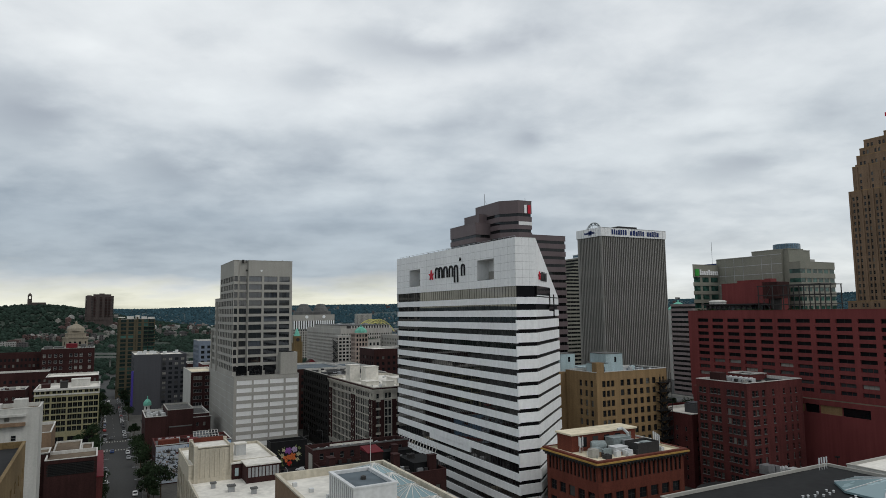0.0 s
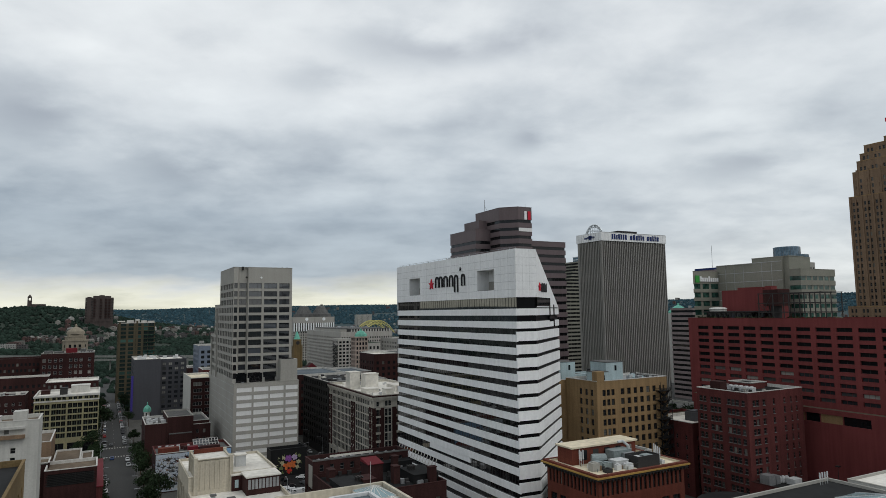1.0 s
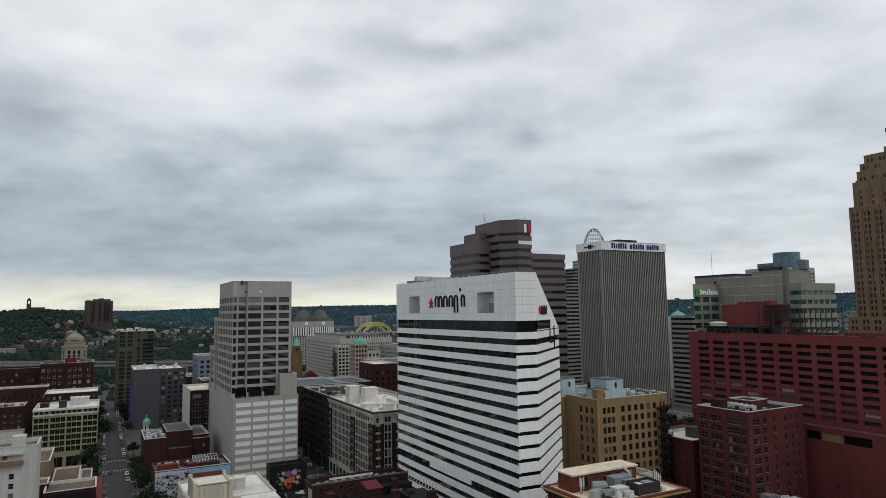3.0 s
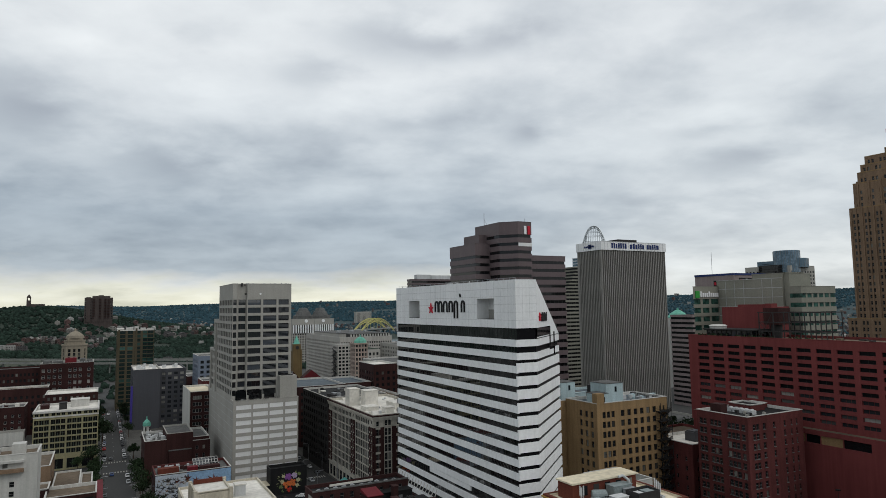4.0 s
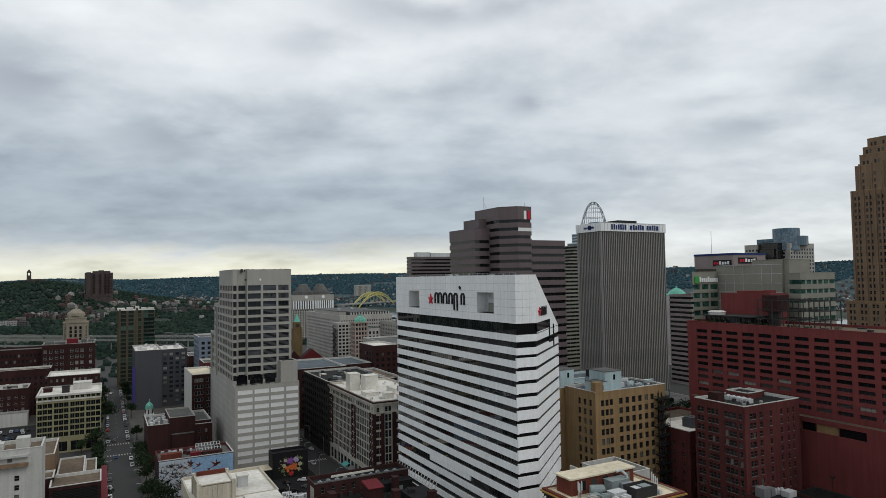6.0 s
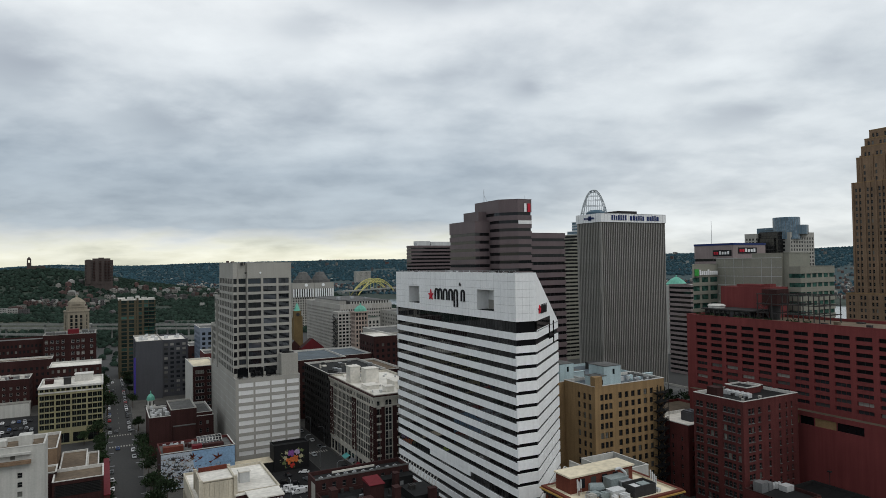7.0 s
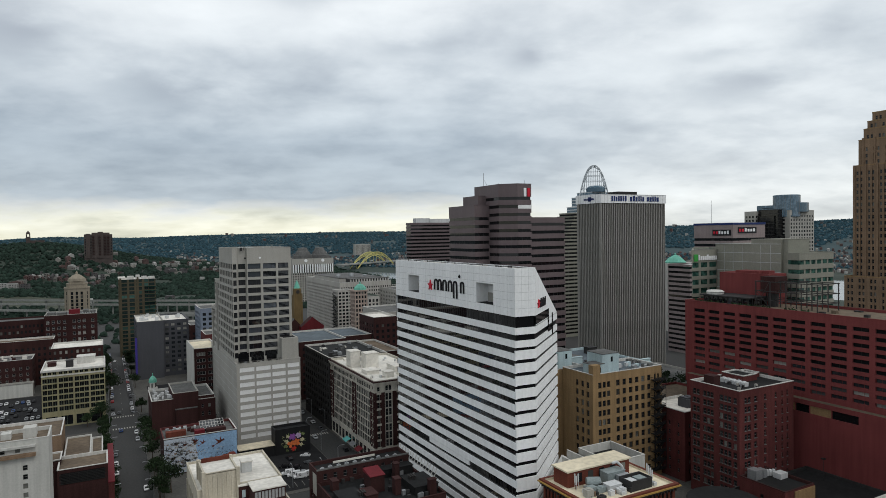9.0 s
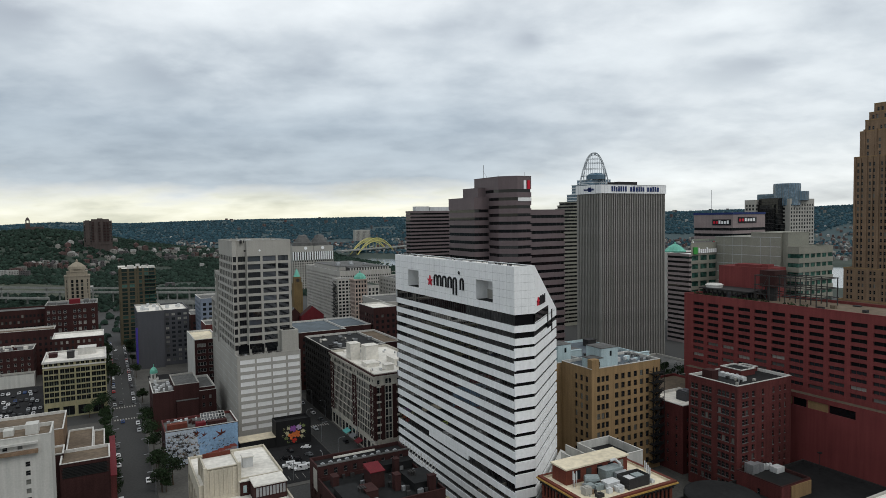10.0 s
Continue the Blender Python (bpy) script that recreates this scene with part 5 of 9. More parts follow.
def glass_crown_tower():
    body = thing("black_glass_tower", "black glass tower with cream grid walls and round glazed crown", "office tower")

    def grid_wing(x0, y0, x1, y1, h, nS, nW):
        g = Geo()
        rows = storeys(2, 3.9, int((h - 6) / 3.9) + 1, 2.3)
        f = facade(g, (x0, y0), (x1, y0), 0, h, spread(x1 - x0, nS, 2.4, 0.5) if nS else [], rows, 0.3)
        w = facade(g, (x0, y1), (x0, y0), 0, h, spread(y1 - y0, nW, 2.4, 0.5), rows, 0.3)
        facade(g, (x1, y0), (x1, y1), 0, h, [], [])
        facade(g, (x1, y1), (x0, y1), 0, h, [], [])
        part("grid_wall", g, "concrete_grey", body)
        put_windows(f + w, body, "frame_dark", "glass_dark", joined=True)
        roof_of(body, [(x0, y0), (x1, y0), (x1, y1), (x0, y1)], h, "roof_grey", "concrete_grey")
    grid_wing(627.5, 414, 668.5, 440, 118.6, 9, 2)
    grid_wing(613.0, 443.5, 640, 456.0, 118.2, 5, 3)
    for x0, y0, x1, y1, h in ((620.2, 419, 650, 443.4, 92), (620.6, 424, 650, 443.4, 108), (621.0, 430, 650, 443.4, 113), (616.5, 424, 650, 443.4, 113), (618, 421, 627.4, 443.4, 119.5), (628, 417, 660, 446, 121.5)):
        banded_tower("", "", [(x0, y0), (x1, y0), (x1, y1), (x0, y1)], h, 0.3, 3.9, 3.5, "frame_dark", "glass_black", parent=body, rib=3.0)
    g = Geo()
    g.prism([(628, 430), (640, 430), (640, 452), (628, 452)], 113, 124.5, 0)
    part("crown_low", g, "glass_blue", body)
    g = Geo()
    g.lathe(646, 424, [(15.5, 117), (15.5, 126.6), (0.01, 126.8)], 36, 0)
    part("crown_tier", g, "glass_blue", body)
    g = Geo()
    g.lathe(638, 424.5, [(12.8, 112), (12.8, 134.6), (12.4, 134.9), (0.01, 135)], 36, 0)
    part("crown_drum", g, "glass_blue", body, "round glazed drum")
    g = Geo()
    for k in range(36):
        a = 2 * math.pi * k / 36
        for cx, cy, r, za, zb in ((646, 424, 15.55, 117, 126.6), (638, 424.5, 12.85, 112, 134.6)):
            g.tube((cx + r * math.cos(a), cy + r * math.sin(a), za), (cx + r * math.cos(a), cy + r * math.sin(a), zb), 0.12, 4)
    part("crown_mullions", g, "frame_grey", body, kind="stuff")


glass_crown_tower()


def art_deco_tower():
    body = thing("setback_tower", "brown brick skyscraper with stepped setbacks and rows of small windows", "skyscraper")
    tiers = [((381.5, 100, 440, 221.5), 0, 52.5), ((382.5, 110, 436, 219.0), 52.5, 71.0), ((384.4, 168, 428, 214.9), 71, 134.7), ((385.4, 171, 426, 212.6), 134.7, 149.1), ((386.5, 174, 424, 210.4), 149.1, 155.3), ((387.5, 177, 422, 208.9), 155.3, 159.6), ((388.5, 180, 420, 206.8), 159.6, 164.4), ((394, 184, 416, 198.5), 164.4, 168.5)]
    for (x0, y0, x1, y1), za, zb in tiers:
        g = Geo()
        n = max(1, int((zb - za - 0.4) / 3.6))
        rows = storeys(za + 0.9, 3.6, n, 2.1)
        cols = []
        u = 1.7
        while u < y1 - y0 - 3.5:
            cols += [(u, u + 1.15), (u + 2.1, u + 3.25)]
            u += 6.3
        f = facade(g, (x0, y1), (x0, y0), za, zb, cols, rows, 0.35)
        b = facade(g, (x0, y0), (x1, y0), za, zb, spread(x1 - x0, 8, 1.2, 1.0), rows, 0.35)
        facade(g, (x1, y0), (x1, y1), za, zb, [], [])
        b += facade(g, (x1, y1), (x0, y1), za, zb, spread(x1 - x0, 8, 1.2, 1.0), rows, 0.35)
        part("tier_wall", g, "brick_brown", body)
        seen = [q for q in f if q[0][1] > 176 and q[0][2] > 44]
        put_windows(seen, body, "frame_grey", "glass_dark", "h")
        put_windows([q for q in f if q not in seen] + b, body, "frame_grey", "glass_dark", joined=True)
        roof_of(body, [(x0, y0), (x1, y0), (x1, y1), (x0, y1)], zb, "roof_brown", "brick_tan", cope=0.5)
    for k in range(7):
        y = 214.6 - 6.3 * k - 0.3
        for o, hw, top in ((0.0, 0.5, 135.2), (-3.1, 0.28, 134.6)):
            g = Geo()
            g.box(383.75 if o == 0 else 384.05, y + o - hw, 71, 384.45, y + o + hw, top)
            part("pier", g, "brick_brown", body)
    for k in range(5):
        y = 210.0 - 6.3 * k
        g = Geo()
        g.box(384.9, y - 0.5, 134.9, 385.45, y + 0.5, 150.4)
        part("pier", g, "brick_brown", body)
    g = Geo()
    g.tube((399, 196, 168), (399, 196, 181), 0.2, 6)
    part("flagpole", g, "metal_white", body)
    g = Geo()
    g.box(399, 196.2, 178.4, 399.1, 199.6, 180.8, 0)
    part("flag", g, "logo_red", body)


art_deco_tower()


def far_towers():
    # striped block and copper-domed block
    banded_tower("striped_office_block", "grey-brown office block with dark window bands", [(412.8, 356.4), (440, 356.4), (440, 379.0), (412.8, 379.0)], 71.8, 1.6, 3.9, 1.8, "granite_pink", "glass_black", rib=8.0)
    body = thing("domed_bank_block", "stone office block with a green copper dome", "office block")
    g = Geo()
    g.box(490, 446, 0, 530, 480, 67)
    part("wall", g, "concrete_pale", body)
    g = Geo()
    g.lathe(503, 452, [(10.5, 66.8), (10.5, 68.4), (9.6, 68.8), (6.4, 72.0), (2.6, 74.4), (1.0, 75.0), (0.9, 76.4), (0.01, 77.0)], 12)
    part("dome", g, "copper_green", body, "green copper dome")
    # glass tower with the steel tiara
    body = thing("tiara_tower", "blue glass tower crowned by an open steel tiara", "skyscraper")
    for (x0, y0, x1, y1, h), pane in (((618, 716, 664, 750, 150), "glass_blue"), ((610.5, 728, 640, 752, 136), "glass_blue"), ((606.5, 733, 634, 752, 112), "glass_blue"), ((624, 712, 660, 745, 157), "glass_blue")):
        banded_tower("", "", [(x0, y0), (x1, y0), (x1, y1), (x0, y1)], h, 0.8, 4.2, 2.9, "steel_pale", pane, parent=body, rib=3.5, mull="steel_pale")
    g = Geo()
    r = Vector((0.747, -0.664, 0))
    f = Vector((0.664, 0.747, 0))
    c0 = Vector((637, 722, 150))

    def arc(off, half, top, lean):
        pts = []
        for k in range(17):
            s = -1 + 2 * k / 16
            pts.append(c0 + r * (half * s) + f * (off + lean * (1 - s * s)) + Vector((0, 0, top * (1 - abs(s) ** 2.4))))
        return pts
    arcs = [arc(-11, 21, 46.0, 6), arc(-7, 20.5, 43, 7), arc(11, 21, 46.0, -6), arc(7, 20.5, 43, -7), arc(0, 17, 46.5, 0)]
    for pts in arcs:
        for a, b in zip(pts, pts[1:]):
            g.tube(a, b, 0.55, 5)
    for i, j in ((0, 1), (1, 0), (2, 3), (3, 2), (0, 4), (4, 2), (4, 0), (2, 4)):
        for k in range(1, 16):
            g.tube(arcs[i][k], arcs[j][k if k % 2 else min(16, k + 1)], 0.34, 4)
    for k in range(1, 16):
        for arcp in (arcs[0], arcs[2]):
            q = arcp[k].copy()
            q.z = 150
            if k:
                g.tube(q, arcp[k], 0.3, 4)
    for z in (157, 163, 169, 175, 181, 187):
        for arcp in (arcs[0], arcs[2]):
            ins = [p for p in arcp if p.z >= z]
            if len(ins) > 1:
                g.tube(ins[0], ins[-1], 0.34, 4)
    part("tiara", g, "steel_pale", body, "open lattice crown of pale steel arches")
    g = Geo()
    g.lathe(637, 718, [(14, 157), (14, 163), (9, 166), (0.01, 167)], 20)
    part("crown_hall", g, "glass_blue", body)
    # pale tower with a slanting stepped side
    body = thing("slanted_banded_tower", "pale stone tower with window bands and a slanting stepped side", "office tower")
    for k in range(9):
        x0 = 381 + 2.4 * k
        banded_tower("", "", [(x0, 476 + 0.4 * k), (430, 476 + 0.4 * k), (430, 505), (x0, 505)], 92 + 3.2 * k, 1.0, 3.6, 1.7, "concrete_olive", "glass_shaded", parent=body, rib=7.0, mull="concrete_warm", z0=0 if k == 0 else 88.5)
    # dark banded tower behind the brown one
    body = banded_tower("dark_banded_tower", "brown banded office tower with pale plant rooms on top", [(301, 640), (360, 640), (360, 652), (301, 652)], 112.0, 2.0, 3.95, 1.9, "granite_brown", "glass_black", rib=6.0)
    g = Geo()
    g.box(309, 642, 111, 326, 650, 117.3)
    g.box(326.2, 641, 111, 352, 650, 116.6)
    part("plant_room", g, "metal_white", body)
    # low stone block at the ribbed tower's foot
    building("stone_bank_hall", "low classical stone building at a tower's foot", "office block", (312, 430, 345, 455), 36, "concrete_warm", [(spread(33, 5, 3, 1), [(6, 26)]), None, None, None], roof="roof_cream")


far_towers()


# ---- the blocks along the street ----
def left_blocks():
    # ornate brick and terracotta block
    x0, y0, x1, y1, h = 101.2, 253.8, 132.0, 313.0, 36.6
    rows = storeys(8.0, 3.35, 8, 2.92)
    w = [c for k in range(7) for c in ((4.75 + 3.9 * k, 6.4 + 3.9 * k), (6.65 + 3.9 * k, 8.3 + 3.9 * k))]
    w += [c for k in range(4) for c in ((37.5 + 4.25 * k, 39.3 + 4.25 * k), (39.55 + 4.25 * k, 41.35 + 4.25 * k))]
    w += [(1.7, 2.9), (33.9, 35.1), (56.2, 57.4)]
    s = [(1.2, 2.4), (5.0, 6.3), (6.6, 7.9), (10.6, 11.8), (13.6, 14.9), (15.2, 16.5), (19, 20.2), (22, 23.3), (23.6, 24.9), (28.2, 29.4)]
    lowS = spread(x1 - x0, 6, 3.6, 0.6)
    body = building("ornate_brick_block", "dark brick block with white terracotta window bays and a white roof", "office block", (x0, y0, x1, y1), h, "terracotta_white", depth=0.16, specs=
                    [[(lowS, [(0.8, 5.6)], 7.4), (s, rows)], None, None, [(spread(y1 - y0, 12, 3.6, 0.6), [(0.8, 5.6)], 7.4), (w, rows)]], frame="frame_grey", pane="glass_dark", roof="roof_white", cope="terracotta_white", style="h")
    for u0, u1 in ((0.0, 1.6), (3.0, 4.6), (32.1, 33.8), (35.2, 37.1), (54.6, 56.1), (57.5, 59.2)):
        g = Geo()
        g.box(x0 - 0.35, y1 - u1, 7.8, x0 + 0.0, y1 - u0, 31.6)
        part("brick_pier", g, "brick_dark", body)
    for u in (1.6, 33.8, 56.1):
        for k in range(8):
            g = Geo()
            g.box(x0 - 0.32, y1 - u - 1.4, 11.0 + 3.35 * k, x0, y1 - u, 11.35 + 3.35 * k)
            part("brick_apron", g, "brick_dark", body)
            for v in (-0.75, 1.4):
                g = Geo()
                g.box(x0 - 0.42, y1 - u - v - 0.75, 9.0 + 3.35 * k, x0 - 0.34, y1 - u - v, 9.6 + 3.35 * k)
                part("quoin", g, "terracotta_white", body)
    for u0, u1 in ((0.0, 1.15), (2.45, 4.6), (8.3, 10.5), (11.9, 13.2), (16.9, 18.9), (20.3, 21.6), (25.3, 28.1), (29.5, 30.8)):
        g = Geo()
        g.box(x0 + u0, y0 - 0.3, 7.8, x0 + u1, y0 - 0.0, 31.6)
        part("brick_pier", g, "brick_dark", body)
    for u0, u1 in ((1.15, 2.45), (10.5, 11.9), (18.9, 20.3), (28.1, 29.5)):
        for k in range(8):
            g = Geo()
            zz = 8.3 + 3.35 * k + 2.45
            g.box(x0 + u0, y0 - 0.3, zz + 0.25, x0 + u1, y0, zz + 0.9)
            part("brick_apron", g, "brick_dark", body)
    for u in (1.15, 10.5, 18.9, 28.1):
        for k in range(8):
            for dz, dh in ((-0.35, 0.4), (2.5, 0.45)):
                g = Geo()
                g.box(x0 + u - 0.35, y0 - 0.4, 8.2 + 3.35 * k + dz, x0 + u + 1.75, y0 - 0.31, 8.2 + 3.35 * k + dz + dh)
                part("quoin", g, "terracotta_white", body)
    for k in range(8):
        g = Geo()
        zz = 8.3 + 3.35 * k
        g.box(x0 - 0.2, y0, zz - 0.3, x0, y1, zz - 0.08)
        part("sill_band", g, "terracotta_white", body)
    for o, za, zb in ((0.25, 6.9, 7.8), (0.2, 31.6, 32.2), (0.5, 34.6, 35.4), (0.9, 35.4, 36.1), (0.98, 36.1, 36.5)):
        g = Geo()
        ring(g, inset([(x0, y0), (x1, y0), (x1, y1), (x0, y1)], -o), za, zb, o + 0.2)
        part("cornice", g, "terracotta_white" if za < 36 else "brick_maroon", body)
    for bx in ((104, 291, 109, 297, 43.2), (109.5, 285, 116, 291, 42.6), (110, 262, 114, 266, 38.0), (105, 272, 111, 279, 37.2), (118, 270, 126, 280, 38.2)):
        g = Geo()
        a, b, c, d, t = bx
        g.box(a, b, 35.7, c, d, t)
        g.box(a - 0.2, b - 0.2, t, c + 0.2, d + 0.2, t + 0.25)
        part("roof_house", g, "roof_white", body)
    rnd = random.Random(52)
    for k in range(34):
        g = Geo()
        x, y = rnd.uniform(103, 130), rnd.uniform(256, 311)
        if k % 3 == 0:
            g.tube((x, y, 35.7), (x, y, 35.7 + rnd.uniform(0.6, 1.6)), rnd.uniform(0.25, 0.8), 10)
        else:
            g.box(x, y, 35.7, x + rnd.uniform(0.6, 2.6), y + rnd.uniform(0.6, 2.6), 35.7 + rnd.uniform(0.5, 1.6))
        part("roof_unit", g, rnd.choice(("roof_white", "roof_white", "metal_white", "metal_grey")), body)
    for k in range(19):
        g = Geo()
        y = y0 + 1.5 + 3.1 * k
        g.box(x0 - 0.85, y, 34.2, x0, y + 0.5, 35.4)
        part("bracket", g, "terracotta_white", body)
    for k in range(10):
        g = Geo()
        x = x0 + 1.2 + 3.1 * k
        g.box(x, y0 - 0.85, 34.2, x + 0.5, y0, 35.4)
        part("bracket", g, "terracotta_white", body)
    # street awnings
    for k, (y, mt) in enumerate(((268, "paint_red"), (276, "car_grey"), (284, "awning_teal"))):
        g = Geo()
        g.face([(101.0, y, 3.8), (98.6, y, 2.7), (98.6, y + 5.5, 2.7), (101.0, y + 5.5, 3.8)], 0)
        g.face([(98.6, y, 2.7), (98.6, y, 2.4), (98.6, y + 5.5, 2.4), (98.6, y + 5.5, 2.7)], 0)
        part("awning", g, mt, body)
    # dark block behind it
    rows = storeys(4, 3.7, 9, 2.3)
    building("dark_stone_block", "soot-dark stone block with deep window rows", "office block", (100.6, 314, 132, 358), 37.0, "cladding_dark", [None, None, None, (spread(44, 11, 2.3, 0.5), rows)], frame="frame_dark", pane="glass_black", roof="roof_dark", cope="concrete_pale", style="v")
    rnd = random.Random(57)
    dark = bpy.data.objects["dark_stone_block"]
    for k in range(18):
        g = Geo()
        x, y = rnd.uniform(103, 130), rnd.uniform(316, 356)
        g.box(x, y, 36.1, x + rnd.uniform(0.6, 3), y + rnd.uniform(0.6, 3), 36.1 + rnd.uniform(0.5, 1.8))
        part("roof_unit", g, rnd.choice(("cladding_dark", "metal_grey", "roof_white", "roof_grey")), dark)
    # grey hotel
    rows = storeys(4, 3.25, 11, 1.9)
    body = building("grey_clad_hotel", "plain dark grey hotel with violet banner and flat white roof", "hotel", (20.1, 493.9, 37.2, 540), 40.8, "cladding_grey", [None, None, None, (spread(46, 12, 1.6, 0.5), rows)], frame="frame_grey", pane="glass_blinds", roof="roof_white", cope="concrete_grey")
    g = Geo()
    f = facade(g, (37.2, 498.5), (54.3, 498.5), 0, 40.2, spread(17.1, 4, 2.4, 0.5), storeys(3, 3.3, 11, 1.9), 0.3)
    facade(g, (54.3, 498.5), (54.3, 540), 0, 40.2, [], [])
    facade(g, (54.3, 540), (37.2, 540), 0, 40.2, [], [])
    part("wing_wall", g, "cladding_grey", body)
    put_windows(f, body, "frame_dark", "glass_blinds", "v")
    roof_of(body, [(37.2, 498.5), (54.3, 498.5), (54.3, 540), (37.2, 540)], 40.2, "roof_white", "cladding_grey")
    g = Geo()
    g.box(18.6, 493.0, 4, 20.0, 493.4, 30)
    part("banner", g, "banner_violet", body, "tall violet banner")
    g = Geo()
    rnd = random.Random(8)
    for k in range(10):
        x, y = rnd.uniform(22, 50), rnd.uniform(500, 535)
        g.box(x, y, 39.8, x + rnd.uniform(1.5, 4), y + 2, 39.8 + rnd.uniform(1.2, 2.6))
    part("roof_units", g, "metal_white", body, kind="stuff")
    # yellow brick warehouse
    rows = storeys(8.5, 3.05, 6, 2.35)
    cols = [(0.45 + 7.35 * k + 2.25 * j, 2.5 + 7.35 * k + 2.25 * j) for k in range(4) for j in range(3)]
    small = [(a + 0.2, b - 0.2) for a, b in cols]
    spec = [(spread(29.5, 4, 5.4, 0.8), [(0.8, 5.8)], 7.6), (cols, rows, 27.4), (small, [(28.0, 29.4)])]
    side = [(spread(32, 4, 5.4, 0.8), [(0.8, 5.8)], 7.6), ([(a, b) for a, b in cols], rows, 27.4), (small, [(28.0, 29.4)])]
    body = building("yellow_brick_warehouse", "yellow brick warehouse with grouped windows and a pale top storey", "warehouse", (-29.8, 393.1, -0.3, 425), 30.4, "brick_yellow", [spec, side, None, side], frame="frame_green", pane="glass_black", roof="roof_white", cope="concrete_pale", style="v")
    g = Geo()
    ring(g, inset([(-29.8, 393.1), (-0.3, 393.1), (-0.3, 425), (-29.8, 425)], -0.12), 27.2, 27.9, 0.2)
    part("stringcourse", g, "concrete_pale", body)
    g = Geo()
    ring(g, inset([(-29.8, 393.1), (-0.3, 393.1), (-0.3, 425), (-29.8, 425)], -0.35), 29.6, 30.4, 0.4)
    part("cornice", g, "concrete_pale", body)
    for bx, mt in (((-19, 404, -15.5, 408, 33.0), "cladding_dark"), ((-14, 412, -5, 420, 33.2), "concrete_pale"), ((-28, 410, -24, 416, 31.4), "brick_dark")):
        g = Geo()
        a, b, c, d, t = bx
        g.box(a, b, 29.4, c, d, t)
        g.box(a - 0.2, b - 0.2, t, c + 0.2, d + 0.2, t + 0.2)
        part("roof_house", g, mt, body)
    # small block with a white side wall and brick front
    building("white_sided_block", "narrow block with white side wall and dark brick balconied front", "apartment block", (44.6, 385.5, 58, 420), 36.0, "brick_dark", [(spread(13.4, 2, 4.6, 0.6), storeys(3, 3.6, 9, 2.0)), None, None, None], frame="frame_white", pane="glass_dark", roof="roof_cream", style="vv")
    g = Geo()
    g.box(44.2, 385.3, 0, 44.58, 420, 36.6)
    wall = part("side_wall", g, "stucco_white", bpy.data.objects["white_sided_block"])
    # low brick block with the small domed belfry
    body = building("brown_brick_block", "low brown brick block behind the mural wall", "building", (19.5, 341, 48.5, 368), 19.5, "brick_dark", [([(21.0, 22.4), (24, 25.4)], [(3, 5.2), (8, 10.2)]), None, None, (spread(27, 4, 1.4, 1), storeys(4, 4.5, 3, 2))], roof="roof_grey", cope="concrete_pale", style="h")
    g = Geo()
    f = facade(g, (29.2, 340.6), (41.0, 340.6), 0, 22.2, [(1.5, 2.6), (4.2, 5.3), (7.0, 8.1)], [(4.5, 7.0), (9.4, 11.6)], 0.5)
    facade(g, (41.0, 340.6), (41.0, 366), 0, 22.2, [], [])
    facade(g, (41.0, 366), (29.2, 366), 0, 22.2, [], [])
    facade(g, (29.2, 366), (29.2, 340.6), 0, 22.2, [], [])
    part("rear_block", g, "brick_dark", body)
    put_windows(f, body, "frame_grey", "glass_dark", "h")
    roof_of(body, [(29.2, 340.6), (41.0, 340.6), (41.0, 366), (29.2, 366)], 22.2, "roof_grey", "concrete_grey", drop=0.6)
    g = Geo()
    f = facade(g, (41.1, 340.4), (49.0, 340.4), 0, 17.9, [(1.2, 2.4), (4.4, 5.6)], [(4.5, 7.0), (9.4, 11.6), (13.6, 15.4)], 0.3)
    facade(g, (49, 340.4), (49, 366), 0, 17.9, [], [])
    part("side_block", g, "brick_dark", body)
    put_windows(f, body, "frame_grey", "glass_dark", "h")
    roof_of(body, [(41.1, 340.4), (49, 340.4), (49, 366), (41.1, 366)], 17.9, "roof_grey", "concrete_pale", drop=0.6)
    g = Geo()
    g.box(30.2, 339.6, 0, 40.2, 340.55, 14.2, 0)
    g.box(30.0, 339.4, 14.2, 40.4, 340.55, 14.6, 1)
    part("front_bay", g, ["brick_dark", "roof_grey"], body)
    g = Geo()
    rnd = random.Random(21)
    for k in range(14):
        x, y = rnd.uniform(20.5, 29), rnd.uniform(343, 366)
        g.box(x, y, 18.6, x + rnd.uniform(0.8, 1.8), y + rnd.uniform(0.8, 1.8), 18.6 + rnd.uniform(0.8, 2))
    part("roof_units", g, "metal_white", body, kind="stuff")
    body = thing("church_belfry", "pale church tower with arched openings and a green dome", "church tower")
    g, f = Geo(), []
    sq = [(21.0, 386), (25.0, 386), (25.0, 390), (21.0, 390)]
    for i in range(4):
        f += facade(g, sq[i], sq[(i + 1) % 4], 0, 16.2, [(0.7, 1.6), (2.4, 3.3)], [(6, 8.5), (11, 14.8)], 0.4)
    part("shaft", g, "concrete_pale", body)
    put_windows(f, body, "frame_dark", "glass_black", name="belfry_opening")
    g = Geo()
    ring(g, inset(sq, -0.3), 15.8, 16.6, 2.0)
    part("cornice", g, "concrete_pale", body)
    g = Geo()
    g.lathe(23.0, 388, [(1.8, 16.4), (1.8, 19.4), (2.1, 19.6)], 10)
    part("drum", g, "concrete_pale", body)
